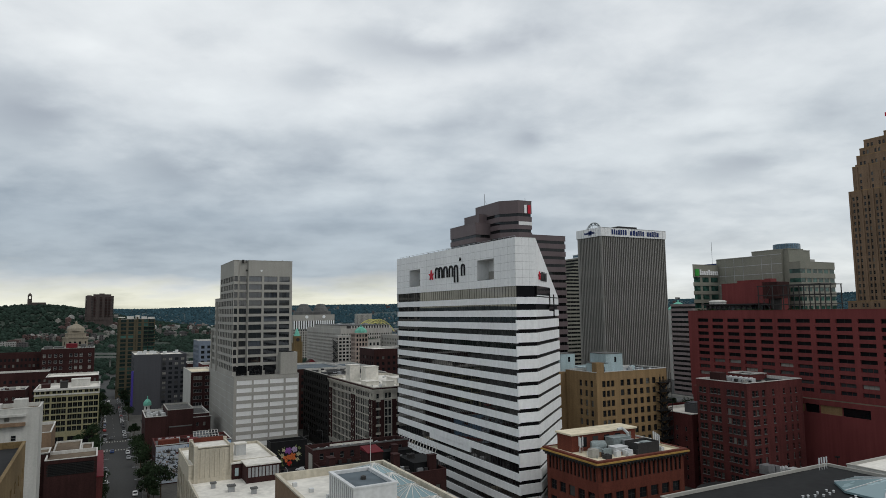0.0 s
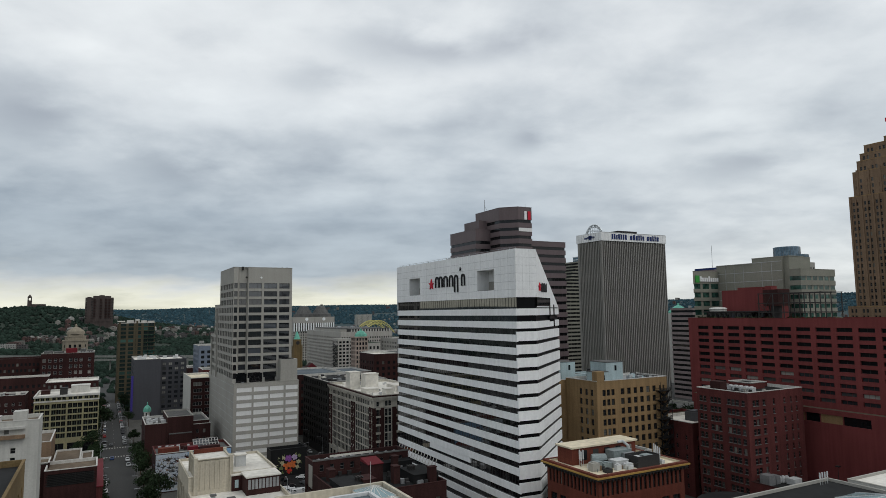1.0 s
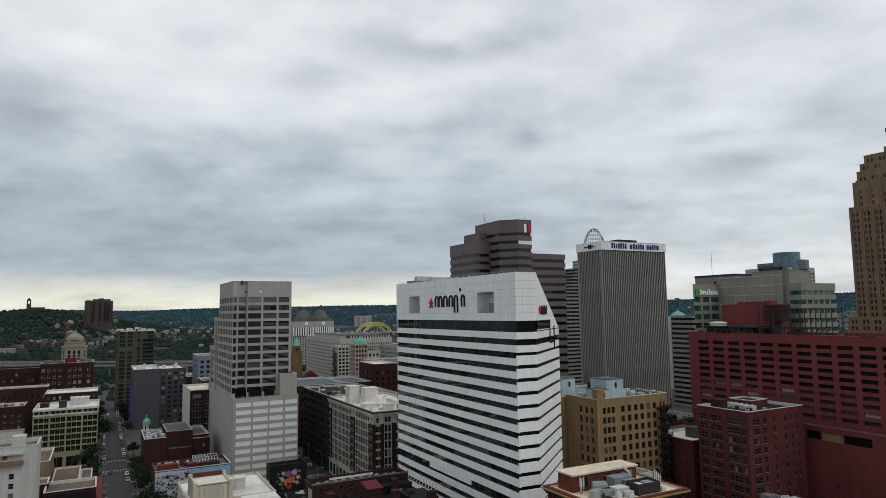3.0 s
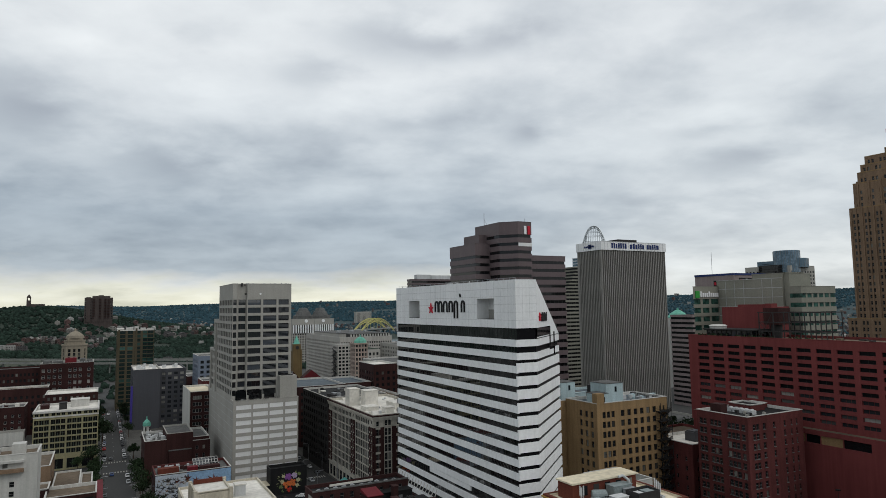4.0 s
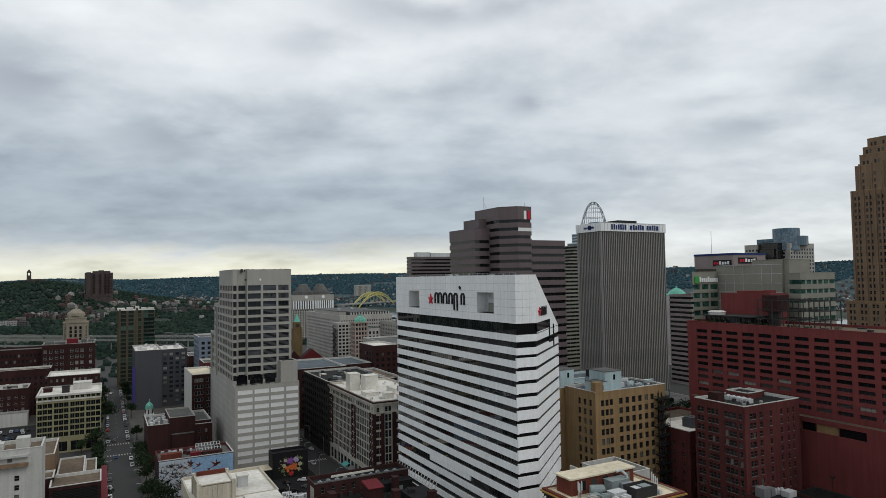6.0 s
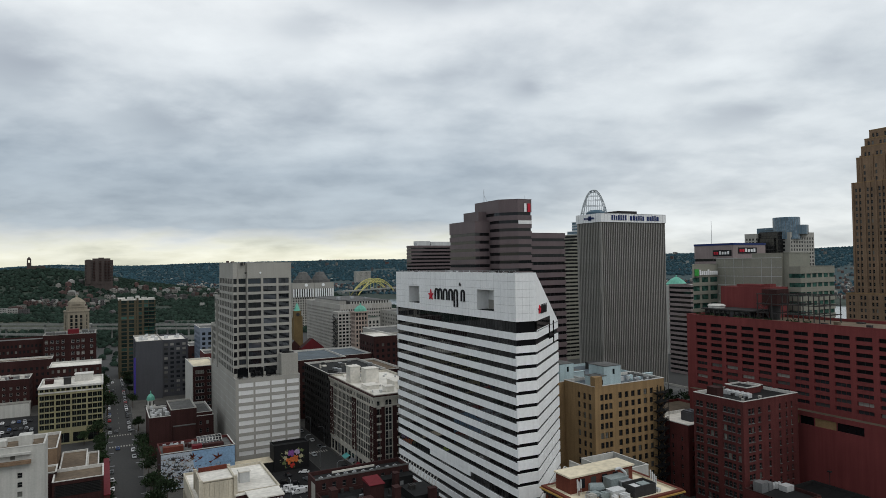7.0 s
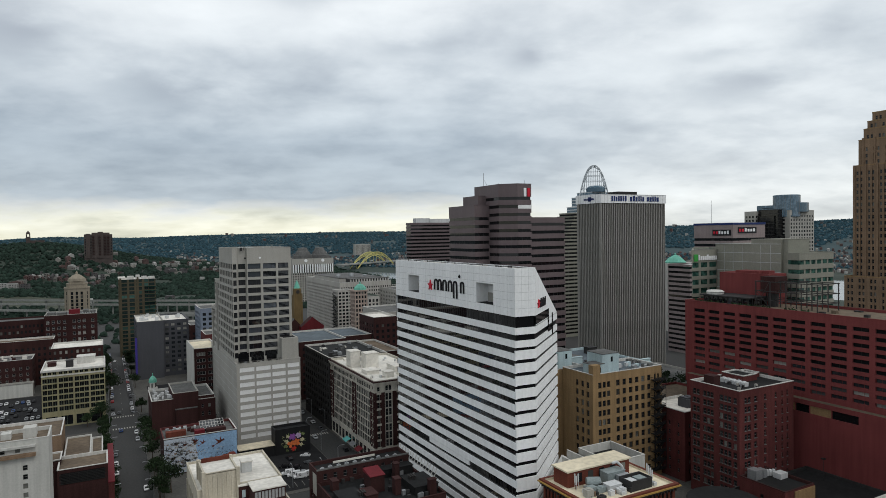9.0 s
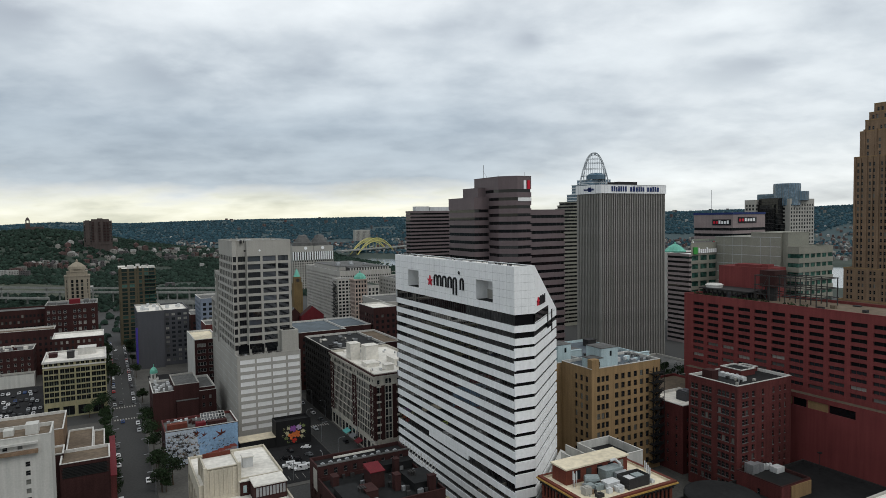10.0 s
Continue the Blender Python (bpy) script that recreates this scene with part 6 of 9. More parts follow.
    for k in range(5):
        a = 2 * math.pi * k / 5 - 0.6
        g = Geo()
        g.tube((23.0 + 1.7 * math.cos(a), 388 + 1.7 * math.sin(a), 17), (23.0 + 1.9 * math.cos(a), 388 + 1.9 * math.sin(a), 17.05), 0.01, 4)
        g.box(23.0 + 1.75 * math.cos(a) - 0.3, 388 + 1.75 * math.sin(a) - 0.3, 16.8, 23.0 + 1.75 * math.cos(a) + 0.3, 388 + 1.75 * math.sin(a) + 0.3, 19.0)
        part("drum_opening", g, "frame_dark", body)
    g = Geo()
    g.lathe(23.0, 388, [(2.1, 19.5), (1.9, 21.2), (1.0, 22.4), (0.3, 22.9), (0.25, 24.2), (0.01, 24.6)], 14)
    part("dome", g, "copper_green", body, "green copper dome")
    # mural building
    rnd = random.Random(44)
    body = building("mural_building", "low building with a painted mural of birds on its wall", "building", (20.6, 287.5, 50.0, 306), 15.4, "brick_dark", [None, None, None, (spread(18.5, 3, 1.4, 0.8), storeys(3, 4, 3, 1.8))], roof="roof_grey", cope="brick_red", style="h")
    mural(body)
    for bx, mt in (((22, 293, 30, 296, 16.6), "brick_orange"), ((33, 289, 37, 292, 16.9), "paint_red"), ((38, 291, 46, 294, 16.2), "brick_dark")):
        g = Geo()
        a, b, c, d, t = bx
        g.box(a, b, 14.4, c, d, t)
        part("roof_house", g, mt, body)
    g = Geo()
    for k in range(9):
        g.tube((36 + 1.25 * k, 294.9, 15.6), (36 + 1.25 * k, 299.5, 18.0), 0.1, 4)
    for k in range(4):
        g.tube((36, 294.9 + 1.53 * k, 15.6 + 0.8 * k), (46, 294.9 + 1.53 * k, 15.6 + 0.8 * k), 0.1, 4)
    part("skylight_bars", g, "frame_white", body, kind="stuff")
    g = Geo()
    g.prism([(36, 294.9), (46, 294.9), (46, 299.5), (36, 299.5)], 14.4, [15.5, 15.5, 17.9, 17.9])
    part("skylight", g, "glass_tower", body, "slanting studio skylight")
    g = Geo()
    g.box(20.5, 287.3, 15.5, 50.1, 287.7, 15.75)
    g.box(49.6, 287.7, 15.5, 50.1, 306, 15.75)
    part("parapet_cap", g, "stucco_white", body)
    for k in range(16):
        g = Geo()
        px, py = rnd.uniform(22, 35), rnd.uniform(296, 304)
        g.box(px, py, 14.5, px + rnd.uniform(0.5, 1.6), py + 1, 14.5 + rnd.uniform(0.6, 1.8))
        part("roof_unit", g, rnd.choice(("metal_white", "metal_grey", "brick_dark")), body)
    # dark low block with painted flowers
    body = building("flower_mural_block", "low black painted block with a bright flower mural", "building", (66.9, 289.0, 83.0, 296.5), 11.6, "paint_black", [None, None, None, None], roof="roof_dark", cope="paint_black")
    flowers(body)
    g = Geo()
    g.box(51.0, 289.5, 0, 66.85, 297.6, 4.8, 0)
    g.box(50.9, 289.3, 4.8, 66.85, 297.7, 5.1, 1)
    part("annexe", g, ["paint_black", "roof_cream"], body)
    # cream building
    body = building("cream_painted_block", "cream block with worn white roof, stair towers and pilasters", "building", (22.6, 164, 47.0, 195.4), 22.0, "stucco_cream", [(spread(24.4, 6, 1.6, 0.8), storeys(3, 4, 4, 2.2)), None, None, (spread(31.4, 8, 1.5, 0.8), storeys(3, 4, 4, 2.2))], roof="roof_white", cope="stucco_cream", style="h")
    for bx, mt, rf in (((36.9, 187.5, 46.2, 194.6, 25.8), "brick_dark", "roof_white"), ((34.05, 194.2, 36.85, 195.4, 25.4), "brick_dark", "roof_white"), ((37, 205, 40, 208, 28.6), "metal_white", "roof_white"), ((31, 181, 32.6, 182.4, 22.5), "metal_grey", "roof_grey"), ((36, 176, 37.3, 177, 22.4), "metal_grey", "roof_grey"), ((27.5, 187, 28.6, 188, 22.4), "metal_grey", "roof_grey")):
        g = Geo()
        a, b, c, d, t = bx
        g.box(a, b, 21.0, c, d, t, 0)
        g.box(a - 0.25, b - 0.25, t, c + 0.25, d + 0.25, t + 0.35, 1)
        part("roof_house" if c - a > 2 else "roof_hatch", g, [mt, rf], body)
    g = Geo()
    facade(g, (22.6, 195.42), (47.0, 195.42), 0, 25.9, [], [])
    facade(g, (47.0, 195.42), (47.0, 222), 0, 25.9, [], [])
    facade(g, (47.0, 222), (22.6, 222), 0, 25.9, [], [])
    f = facade(g, (22.6, 222), (22.6, 195.42), 0, 25.9, spread(26.6, 6, 1.5, 0.8), storeys(3, 4, 5, 2.2), 0.3)
    part("rear_wall", g, "stucco_cream", body)
    put_windows(f, body, "frame_grey", "glass_dark", "h")
    roof_of(body, [(22.6, 195.42), (47.0, 195.42), (47.0, 222), (22.6, 222)], 25.9, "roof_white", "stucco_cream", drop=0.5)
    # stair tower with corner piers, ribs and a stepped parapet
    tx0, ty0, tx1, ty1 = 24.4, 195.2, 34.0, 207.0
    g = Geo()
    g.box(tx0, ty0, 20.5, tx1, ty1, 30.2)
    part("stair_tower", g, "stucco_cream", body)
    g = Geo()
    for x, y in ((tx0, ty0), (tx1, ty0), (tx0, ty1), (tx1, ty1)):
        g.box(x - 0.5, y - 0.5, 20.5, x + 0.5, y + 0.5, 31.2)
    part_each("corner_pier", g, "stucco_cream", body)
    g = Geo()
    for k in range(6):
        g.box(tx0 - 0.2, ty0 + 1.2 + 1.75 * k, 20.5, tx0 - 0.02, ty0 + 2.1 + 1.75 * k, 29.9)
        g.box(tx0 + 1.2 + 1.3 * k, ty0 - 0.2, 21.5, tx0 + 1.8 + 1.3 * k, ty0 - 0.02, 29.9)
    part_each("rib", g, "stucco_cream", body)
    roof_of(body, [(tx0, ty0), (tx1, ty0), (tx1, ty1), (tx0, ty1)], 30.5, "roof_white", "stucco_cream", drop=0.28)
    g = Geo()
    g.box(25.2, 206.2, 30.3, 33.4, 206.8, 31.5)
    part("parapet", g, "brick_orange", body, "low orange brick strip")
    g = Geo()
    g.box(34.9, 194.1, 22.0, 35.9, 194.18, 24.2)
    part("door", g, "paint_aqua", body, "pale blue door")
    for k in range(9):
        g = Geo()
        g.box(37.3 + 0.98 * k, 187.4, 22.7, 38.0 + 0.98 * k, 187.48, 25.3)
        part("shutter", g, "metal_grey", body)
    for k in range(13):
        g = Geo()
        y = 166 + 4.5 * k
        g.box(22.3, y - 0.35, 0, 22.62, y + 0.35, 21.6)
        part("pilaster", g, "stucco_cream", body)
    # near brick block with roof clutter
    rows = storeys(2.5, 4.0, 5, 2.2)
    body = building("soot_brick_block", "sooty red brick block with black roofs, chimneys and red roof house", "building", (55.6, 161.5, 86.0, 187.0), 24.5, "brick_dark", [(spread(30.4, 8, 1.5, 0.8), rows), None, None, (spread(25.5, 6, 1.5, 0.8), rows)], frame="frame_grey", roof="roof_dark", cope="brick_dark", style="hs")
    g = Geo()
    f = facade(g, (55.6, 187.02), (86.0, 187.02), 0, 28.0, spread(30.4, 9, 1.2, 1.0), [(25.2, 27.0)], 0.25)
    facade(g, (86, 187.02), (86, 195.5), 0, 28, [], [])
    facade(g, (86, 195.5), (55.6, 195.5), 0, 28, [], [])
    f += facade(g, (55.6, 195.5), (55.6, 187.02), 0, 28, spread(8.4, 2, 1.4, 0.8), rows, 0.25)
    part("rear_wall", g, "brick_dark", body)
    put_windows(f, body, "frame_grey", "glass_dark", "h")
    roof_of(body, [(55.6, 187.02), (86.0, 187.02), (86.0, 195.5), (55.6, 195.5)], 28.0, "roof_dark", "brick_dark")
    g = Geo()
    g.box(55.52, 187.6, 20.4, 55.58, 191.4, 26.8)
    part("pale_panel", g, "concrete_grey", body)
    for bx, mt in (((67.6, 173.8, 72.0, 179.4, 28.3), "brick_maroon"), ((57.0, 163, 63.5, 176, 25.6), "roof_dark"), ((63.5, 166.4, 67, 172, 26.4), "brick_dark"), ((78.2, 166, 85.8, 176, 25.9), "roof_dark"), ((73.4, 169, 75.2, 171.4, 28.2), "brick_dark"), ((78, 180, 79.6, 182, 28.4), "brick_dark"), ((82, 164, 84.2, 165.6, 28.0), "brick_maroon"), ((58.2, 180, 60, 183, 26.8), "brick_dark"), ((75.5, 183, 85.5, 186.6, 26.0), "roof_dark")):
        g = Geo()
        a, b, c, d, t = bx
        g.box(a, b, 23.6, c, d, t)
        g.box(a - 0.15, b - 0.15, t, c + 0.15, d + 0.15, t + 0.2)
        part("roof_house" if c - a > 3 else "chimney", g, mt, body)
    g = Geo()
    g.prism([(67.4, 173.5), (72.2, 173.5), (72.2, 179.6), (67.4, 179.6)], 28.5, [28.65, 28.65, 29.5, 29.5])
    part("red_roof", g, "paint_red", body, "faded red pitched roof")
    g = Geo()
    g.box(62.5, 192.7, 27.6, 76.5, 192.95, 28.2)
    part("white_kerb", g, "roof_white", body)
    g = Geo()
    g.box(55.5, 186.9, 28.2, 86.1, 187.3, 28.6)
    part("coping", g, "roof_grey", body)
    rnd = random.Random(3)
    for k in range(10):
        g = Geo()
        x, y = 57.3 + 2.7 * k, 189.3 + rnd.uniform(-0.8, 0.8)
        g.box(x, y, 27.2, x + 1.2, y + 0.9, 28.1)
        g.tube((x + 0.6, y + 0.45, 28.1), (x + 0.6, y + 0.45, 28.35), 0.3, 8)
        part("roof_unit", g, "metal_grey", body)
    for k in range(40):
        g = Geo()
        x, y = rnd.uniform(57, 84), rnd.uniform(163, 186)
        g.box(x, y, 23.6, x + rnd.uniform(0.5, 1.3), y + rnd.uniform(0.5, 1.0), 24.9)
        part("roof_unit", g, rnd.choice(("metal_grey", "cladding_dark")), body)
    # clusters of chimney pots
    for cx, cy, z in ((62.4, 168.6, 25.8), (79.4, 171.5, 26.1)):
        for k in range(9):
            g = Geo()
            x, y = cx + 0.75 * (k % 3), cy + 0.8 * (k // 3)
            g.lathe(x, y, [(0.22, z), (0.18, z + 0.9), (0.3, z + 1.0), (0.28, z + 1.2), (0.01, z + 1.25)], 8)
            part("chimney_pot", g, "frame_dark", body)
    g = Geo()
    for k in range(14):
        y = 195.3 - 2.0 * k
        g.tube((86.2, y, 26.5), (87.2, y + 0.2, 28.9), 0.12, 4)
        g.tube((86.2, y, 26.5), (86.2, y - 2.0, 26.5), 0.05, 4)
    part("spiked_rail", g, "concrete_pale", body, kind="stuff")
    # low roof beside the striped tower
    building("low_tan_block", "low block with tan gravel roof and chimney stacks", "building", (72, 150, 99, 184), 10.5, "brick_brown", [(spread(27, 6, 1.5, 0.8), storeys(2, 4, 2, 2)), None, None, None], roof="roof_brown", cope="roof_cream")
    # white flat roof with pyramid skylights
    body = building("skylit_block", "stone-faced block with white flat roof and glazed pyramid skylights", "building", (23.0, 46, 40.0, 96.3), 44.6, "brick_brown", [(spread(17, 5, 1.6, 0.8), storeys(3, 4, 10, 2.2)), None, None, (spread(50.3, 14, 1.9, 0.8), storeys(3, 4, 10, 2.6))], frame="frame_white", roof="roof_white", cope="stucco_cream", style="h")
    for k in range(4):
        y0 = 95.6 - 6.7 * k
        g = Geo()
        a, b, c, d, z = 34.6, y0 - 5.9, 39.3, y0, 43.72
        g.box(a, b, z, c, d, z + 0.6, 0)
        sky_light = part("skylight", g, "roof_white", body, "glazed pyramid skylight")
        m = ((a + c) / 2, (b + d) / 2, z + 1.7)
        q = [(a, b, z + 0.6), (c, b, z + 0.6), (c, d, z + 0.6), (a, d, z + 0.6)]
        for i in range(4):
            g = Geo()
            g.face([q[i], q[(i + 1) % 4], m], 0)
            part("pane", g, "glass_pale", sky_light)
        for i in range(4):
            for u in (0.0, 0.25, 0.5, 0.75):
                g = Geo()
                mid = [q[i][j] * (1 - u) + q[(i + 1) % 4][j] * u for j in range(3)]
                g.tube(mid, m, 0.1 if u == 0 else 0.06, 4, 0)
                part("glazing_bar", g, "frame_white", sky_light)
    g = Geo()
    for k in range(5):
        g.box(24.5 + 1.2 * k, 92 - 4.1 * k, 43.7, 25.1 + 1.2 * k, 92.6 - 4.1 * k, 44.2)
    part("roof_vents", g, "metal_white", body, kind="stuff")
    # grey penthouse
    body = building("grey_lift_tower", "pale grey metal-clad lift tower with flat dark roof", "building", (27.1, 74.6, 32.8, 83.8), 47.0, "metal_white", [None, None, None, None], roof="roof_blue", cope="metal_white", drop=0.2, z0=43.72)
    for k in range(12):
        g = Geo()
        g.box(27.04, 74.7 + 0.76 * k, 43.72, 27.1, 74.76 + 0.76 * k, 47)
        part("seam", g, "metal_grey", body)
    g = Geo()
    g.tube((32.2, 82.0, 46.8), (32.2, 82.0, 51.5), 0.03, 4)
    part("mast", g, "metal_white", body)
    g = Geo()
    g.lathe(30.2, 79.4, [(0.4, 46.8), (0.35, 47.2), (0.01, 47.3)], 10)
    part("vent", g, "frame_dark", body)
    # black roof with a glazed lantern
    body = building("black_roofed_block", "wide block with flat black roof and small vents", "building", (94.5, 20, 146.5, 91.3), 32.6, "brick_dark", [None, None, None, (spread(71, 14, 1.6, 1), storeys(3, 4, 6, 2))], roof="roof_dark", cope="concrete_grey", drop=0.4)
    rnd = random.Random(12)
    for k in range(16):
        g = Geo()
        x, y = (118 + 1.2 * (k % 8) + rnd.uniform(0, 0.6), (72 if k < 8 else 77) + rnd.uniform(0, 1.8))
        g.lathe(x, y, [(0.18, 32.2), (0.18, 32.55), (0.29, 32.6), (0.01, 32.75)], 8)
        part("vent", g, "metal_white", body)
    for k in range(4):
        g = Geo()
        x = 141.2 + 0.9 * k
        g.tube((x, 89.6, 32.2), (x, 89.6, 34.8), 0.05, 4)
        g.box(x - 0.14, 89.5, 33.6, x + 0.14, 89.7, 34.8)
        part("aerial", g, "metal_white", body)
    body = building("lantern_roof_block", "block with pale ribbed roof and a glazed pyramid lantern", "building", (147, 20, 190, 87), 33.2, "stucco_white", [None, None, None, None], roof="roof_white", cope="concrete_grey", drop=0.3)
    g = Geo()
    g.lathe(136.0, 72.5, [(9.4, 32.4), (9.4, 32.8), (0.01, 34.9)], 8, 0, math.pi / 8)
    part("lantern", g, "glass_pale", body, "eight-sided glazed lantern")
    g = Geo()
    for k in range(8):
        a = 2 * math.pi * k / 8 + math.pi / 8
        g.tube((136 + 9.4 * math.cos(a), 72.5 + 9.4 * math.sin(a), 32.85), (136, 72.5, 34.95), 0.12, 4)
    part("lantern_ribs", g, "metal_white", body, kind="stuff")
    # white block at the edge
    body = building("white_stucco_block", "white stucco block with one column of small windows", "building", (-46, 215, -14.8, 227.5), 42.6, "stucco_white", [[([(24.7, 25.9)], storeys(2.7, 2.6, 13, 1.5), 38.2), ([(8, 9.2), (11.5, 12.7), (15.0, 16.2), (19.4, 20.6), (23.0, 24.2)], [(39.2, 40.5)])], None, None, None], roof="roof_brown", cope="stucco_white", style="h")
    g = Geo()
    g.box(-21.5, 220, 41.6, -18.2, 224, 44.6, 0)
    g.box(-27, 221, 41.6, -24.5, 224, 43.4, 0)
    g.box(-46, 213.6, 38.0, -18.0, 214.98, 38.9, 1)
    g.box(-46, 213.9, 40.6, -18.0, 214.98, 41.2, 0)
    part("stair_tower", g, ["stucco_white", "brick_brown"], body)
    building("gold_brick_block", "golden brick block with a dark flat roof", "building", (-45, 55, -11.8, 143), 45.0, "brick_gold", [None, (spread(88, 16, 1.6, 1), storeys(3, 4, 10, 2)), None, None], roof="roof_dark", cope="brick_gold")
    body = building("brown_roofed_block", "brick block with brown gravel roofs and a dark louvre band", "building", (-15.3, 252.5, 0.0, 268), 20.6, "brick_dark", [(spread(15.3, 1, 13.4, 0.3), [(15.4, 19.4)]), None, None, None], frame="frame_dark", pane="paint_black", roof="roof_brown", cope="concrete_pale", style="vvvv")
    for x0, y0, x1, y1, h, mt in ((-14.4, 268.2, -5.6, 300.5, 18.6, "brick_brown"), (-5.5, 268.2, -1.6, 300.5, 17.2, "brick_dark"), (-24, 262, -14.6, 272, 21.5, "brick_dark")):
        g = Geo()
        g.box(x0, y0, 0, x1, y1, h - 0.5)
        part("rear_wall", g, mt, body)
        roof_of(body, [(x0, y0), (x1, y0), (x1, y1), (x0, y1)], h, "roof_brown", "concrete_pale", drop=0.4)
    for k in range(7):
        g = Geo()
        g.box(-14.8, 252.38, 15.7 + 0.52 * k, -0.5, 252.5, 15.9 + 0.52 * k)
        part("louvre", g, "iron_black", body)
    g = Geo()
    g.box(0.02, 252.5, 0, 1.9, 300, 13.6, 0)
    g.box(-0.0, 252.3, 13.6, 2.1, 300.2, 13.9, 1)
    part("red_wall", g, ["brick_red", "paint_red"], body)
    building("tan_roofed_block", "block with tan gravel roof and white coping", "building", (-46, 278, -15.2, 305), 26.0, "brick_brown", [None, (spread(27, 6, 1.6, 1), storeys(3, 4, 5, 2)), None, None], roof="roof_brown", cope="concrete_pale")
    # low red block with a barrel-shaped unit
    body = building("low_red_block", "low red brick block with cream roof and a dark roof machine", "building", (200.5, 176, 221, 196), 27.6, "brick_red", [(spread(20, 5, 1.0, 1), storeys(3, 3.6, 6, 1.7)), None, None, (spread(20, 4, 1.0, 1), storeys(3, 3.6, 6, 1.7))], roof="roof_white", cope="concrete_pale", style="h")
    g = Geo()
    g.box(209, 182, 26.7, 214.5, 187, 30.2, 0)
    g.box(209.4, 182.4, 30.2, 211.4, 186.6, 30.7, 0)
    g.box(212.0, 182.4, 30.2, 214.0, 186.6, 30.7, 0)
    part("roof_machine", g, "cladding_grey", body, "dark grey cooling machine")
    # white roof terrace beside the striped tower
    body = thing("white_framed_terrace", "white walled roof terrace with open bays beside the tower", "building")
    pl = [(111.5, 141.5), (135.6, 141.5), (135.6, 171.0), (112.5, 150.6)]
    g = Geo()
    g.prism(pl, 0, 24.0)
    part("wall", g, "stucco_white", body)
    for k in range(5):
        g = Geo()
        x = 113 + 5.4 * k
        g.box(x, 142.2, 24.0, x + 0.5, 149.5 + 4.4 * k, 27.0)
        part("screen_wall", g, "stucco_white", body)
    for y in (142.0, 147.6, 153.4):
        g = Geo()
        g.box(113 + max(0, (y - 147.6)) * 1.2, y, 24.0, 135.2, y + 0.5, 26.6)
        part("screen_wall", g, "stucco_white", body)
    building("white_parapet_block", "white block with high parapet and sunken dark roof", "building", (136.2, 147.5, 150.0, 163), 28.4, "stucco_white", [None, None, None, None], roof="roof_dark", cope="stucco_white", drop=2.4)
    # flat roofs behind the tan block
    body = building("flat_roofed_block", "broad block with dark flat roof behind the tan one", "building", (175.6, 206, 214, 250), 41.0, "brick_tan", [None, None, None, (spread(56, 14, 1.4, 0.8), storeys(3, 3.7, 10, 2))], far=True, roof="roof_blue", cope="paint_aqua")
    for bx, mt in (((206, 238, 211, 242, 43.2), "cladding_dark"), ((176, 206.4, 213.6, 207.4, 42.6), "paint_aqua"), ((176, 224, 190, 225, 43.0), "paint_aqua"), ((180, 226, 192, 240, 42.4), "roof_grey"), ((186, 212, 192, 218, 42.6), "cladding_dark"), ((196, 214, 204, 222, 41.6), "metal_grey")):
        g = Geo()
        a, b, c, d, t = bx
        g.box(a, b, 40.0, c, d, t)
        g.box(a - 0.2, b - 0.2, t, c + 0.2, d + 0.2, t + 0.2)
        part("roof_house", g, mt, body)
    building("green_roofed_block", "low block with weathered green roof and planted terrace", "building", (262, 242, 304, 288), 17.0, "concrete_warm", [(spread(42, 9, 2, 1), storeys(3, 4.4, 3, 2)), None, None, None], roof="roof_grey", cope="concrete_grey")
    rnd = random.Random(92)
    terrace = bpy.data.objects["green_roofed_block"]
    for k in range(46):
        g = Geo()
        leafy(g, (rnd.uniform(263, 290), rnd.uniform(243, 286), 17.2), rnd.uniform(1.2, 2.8), 60, 0.5, rnd)
        part("shrub", g, "leaf_green", terrace)
    building("red_annexe", "low red brick annexe with gravel roof", "building", (226, 205.4, 260, 234), 21.0, "brick_hotel", [None, None, None, (spread(28, 6, 1.6, 1), storeys(3, 4, 4, 2))], roof="roof_brown", cope="brick_hotel")
    # low roofs between the hotel and the black roof
    body = building("low_black_roof", "low block with flat black roof at the hotel's foot", "building", (163, 100, 234.8, 148.6), 8.6, "brick_dark", [None, None, None, None], roof="roof_dark", cope="cladding_dark")
    g = Geo()
    g.lathe(178, 140, [(12, 8.0), (12, 10.6), (11.4, 10.9), (0.01, 11.2)], 28)
    part("round_roof", g, "roof_dark", body)
    body = building("low_red_shop", "low red brick shop with a tan end wall", "building", (195, 130.5, 210.5, 147.5), 13.0, "brick_red", [([(6, 7), (8, 9.4), (10.4, 11.4)], [(8.4, 10.6)]), None, None, ([(8, 9.2)], [(7, 9.6)])], roof="roof_dark", cope="brick_dark", style="h")
    g = Geo()
    g.box(199.8, 130.2, 0, 210.6, 130.48, 12.4)
    part("tan_end_wall", g, "brick_tan", body)
    for a, b, c, d, t, mt in ((198, 143.2, 201.5, 146.6, 15.4, "metal_grey"), (202.3, 143.5, 204.4, 146.2, 14.8, "metal_grey"), (206.0, 139.5, 210.0, 142.5, 14.0, "metal_white")):
        g = Geo()
        g.box(a, b, 12.1, c, d, t)
        g.box(a + 0.3, b - 0.05, 12.5, c - 0.3, b - 0.02, t - 0.4)
        part("roof_unit", g, mt, body)
    for k in range(3):
        g = Geo()
        g.lathe(205.6 + 1.2 * k, 144.6 - 0.5 * k, [(0.7, 12.1), (0.7, 13.6), (0.5, 14.2), (0.01, 14.4)], 10)
        part("roof_fan", g, "metal_white", body)
    g = Geo()
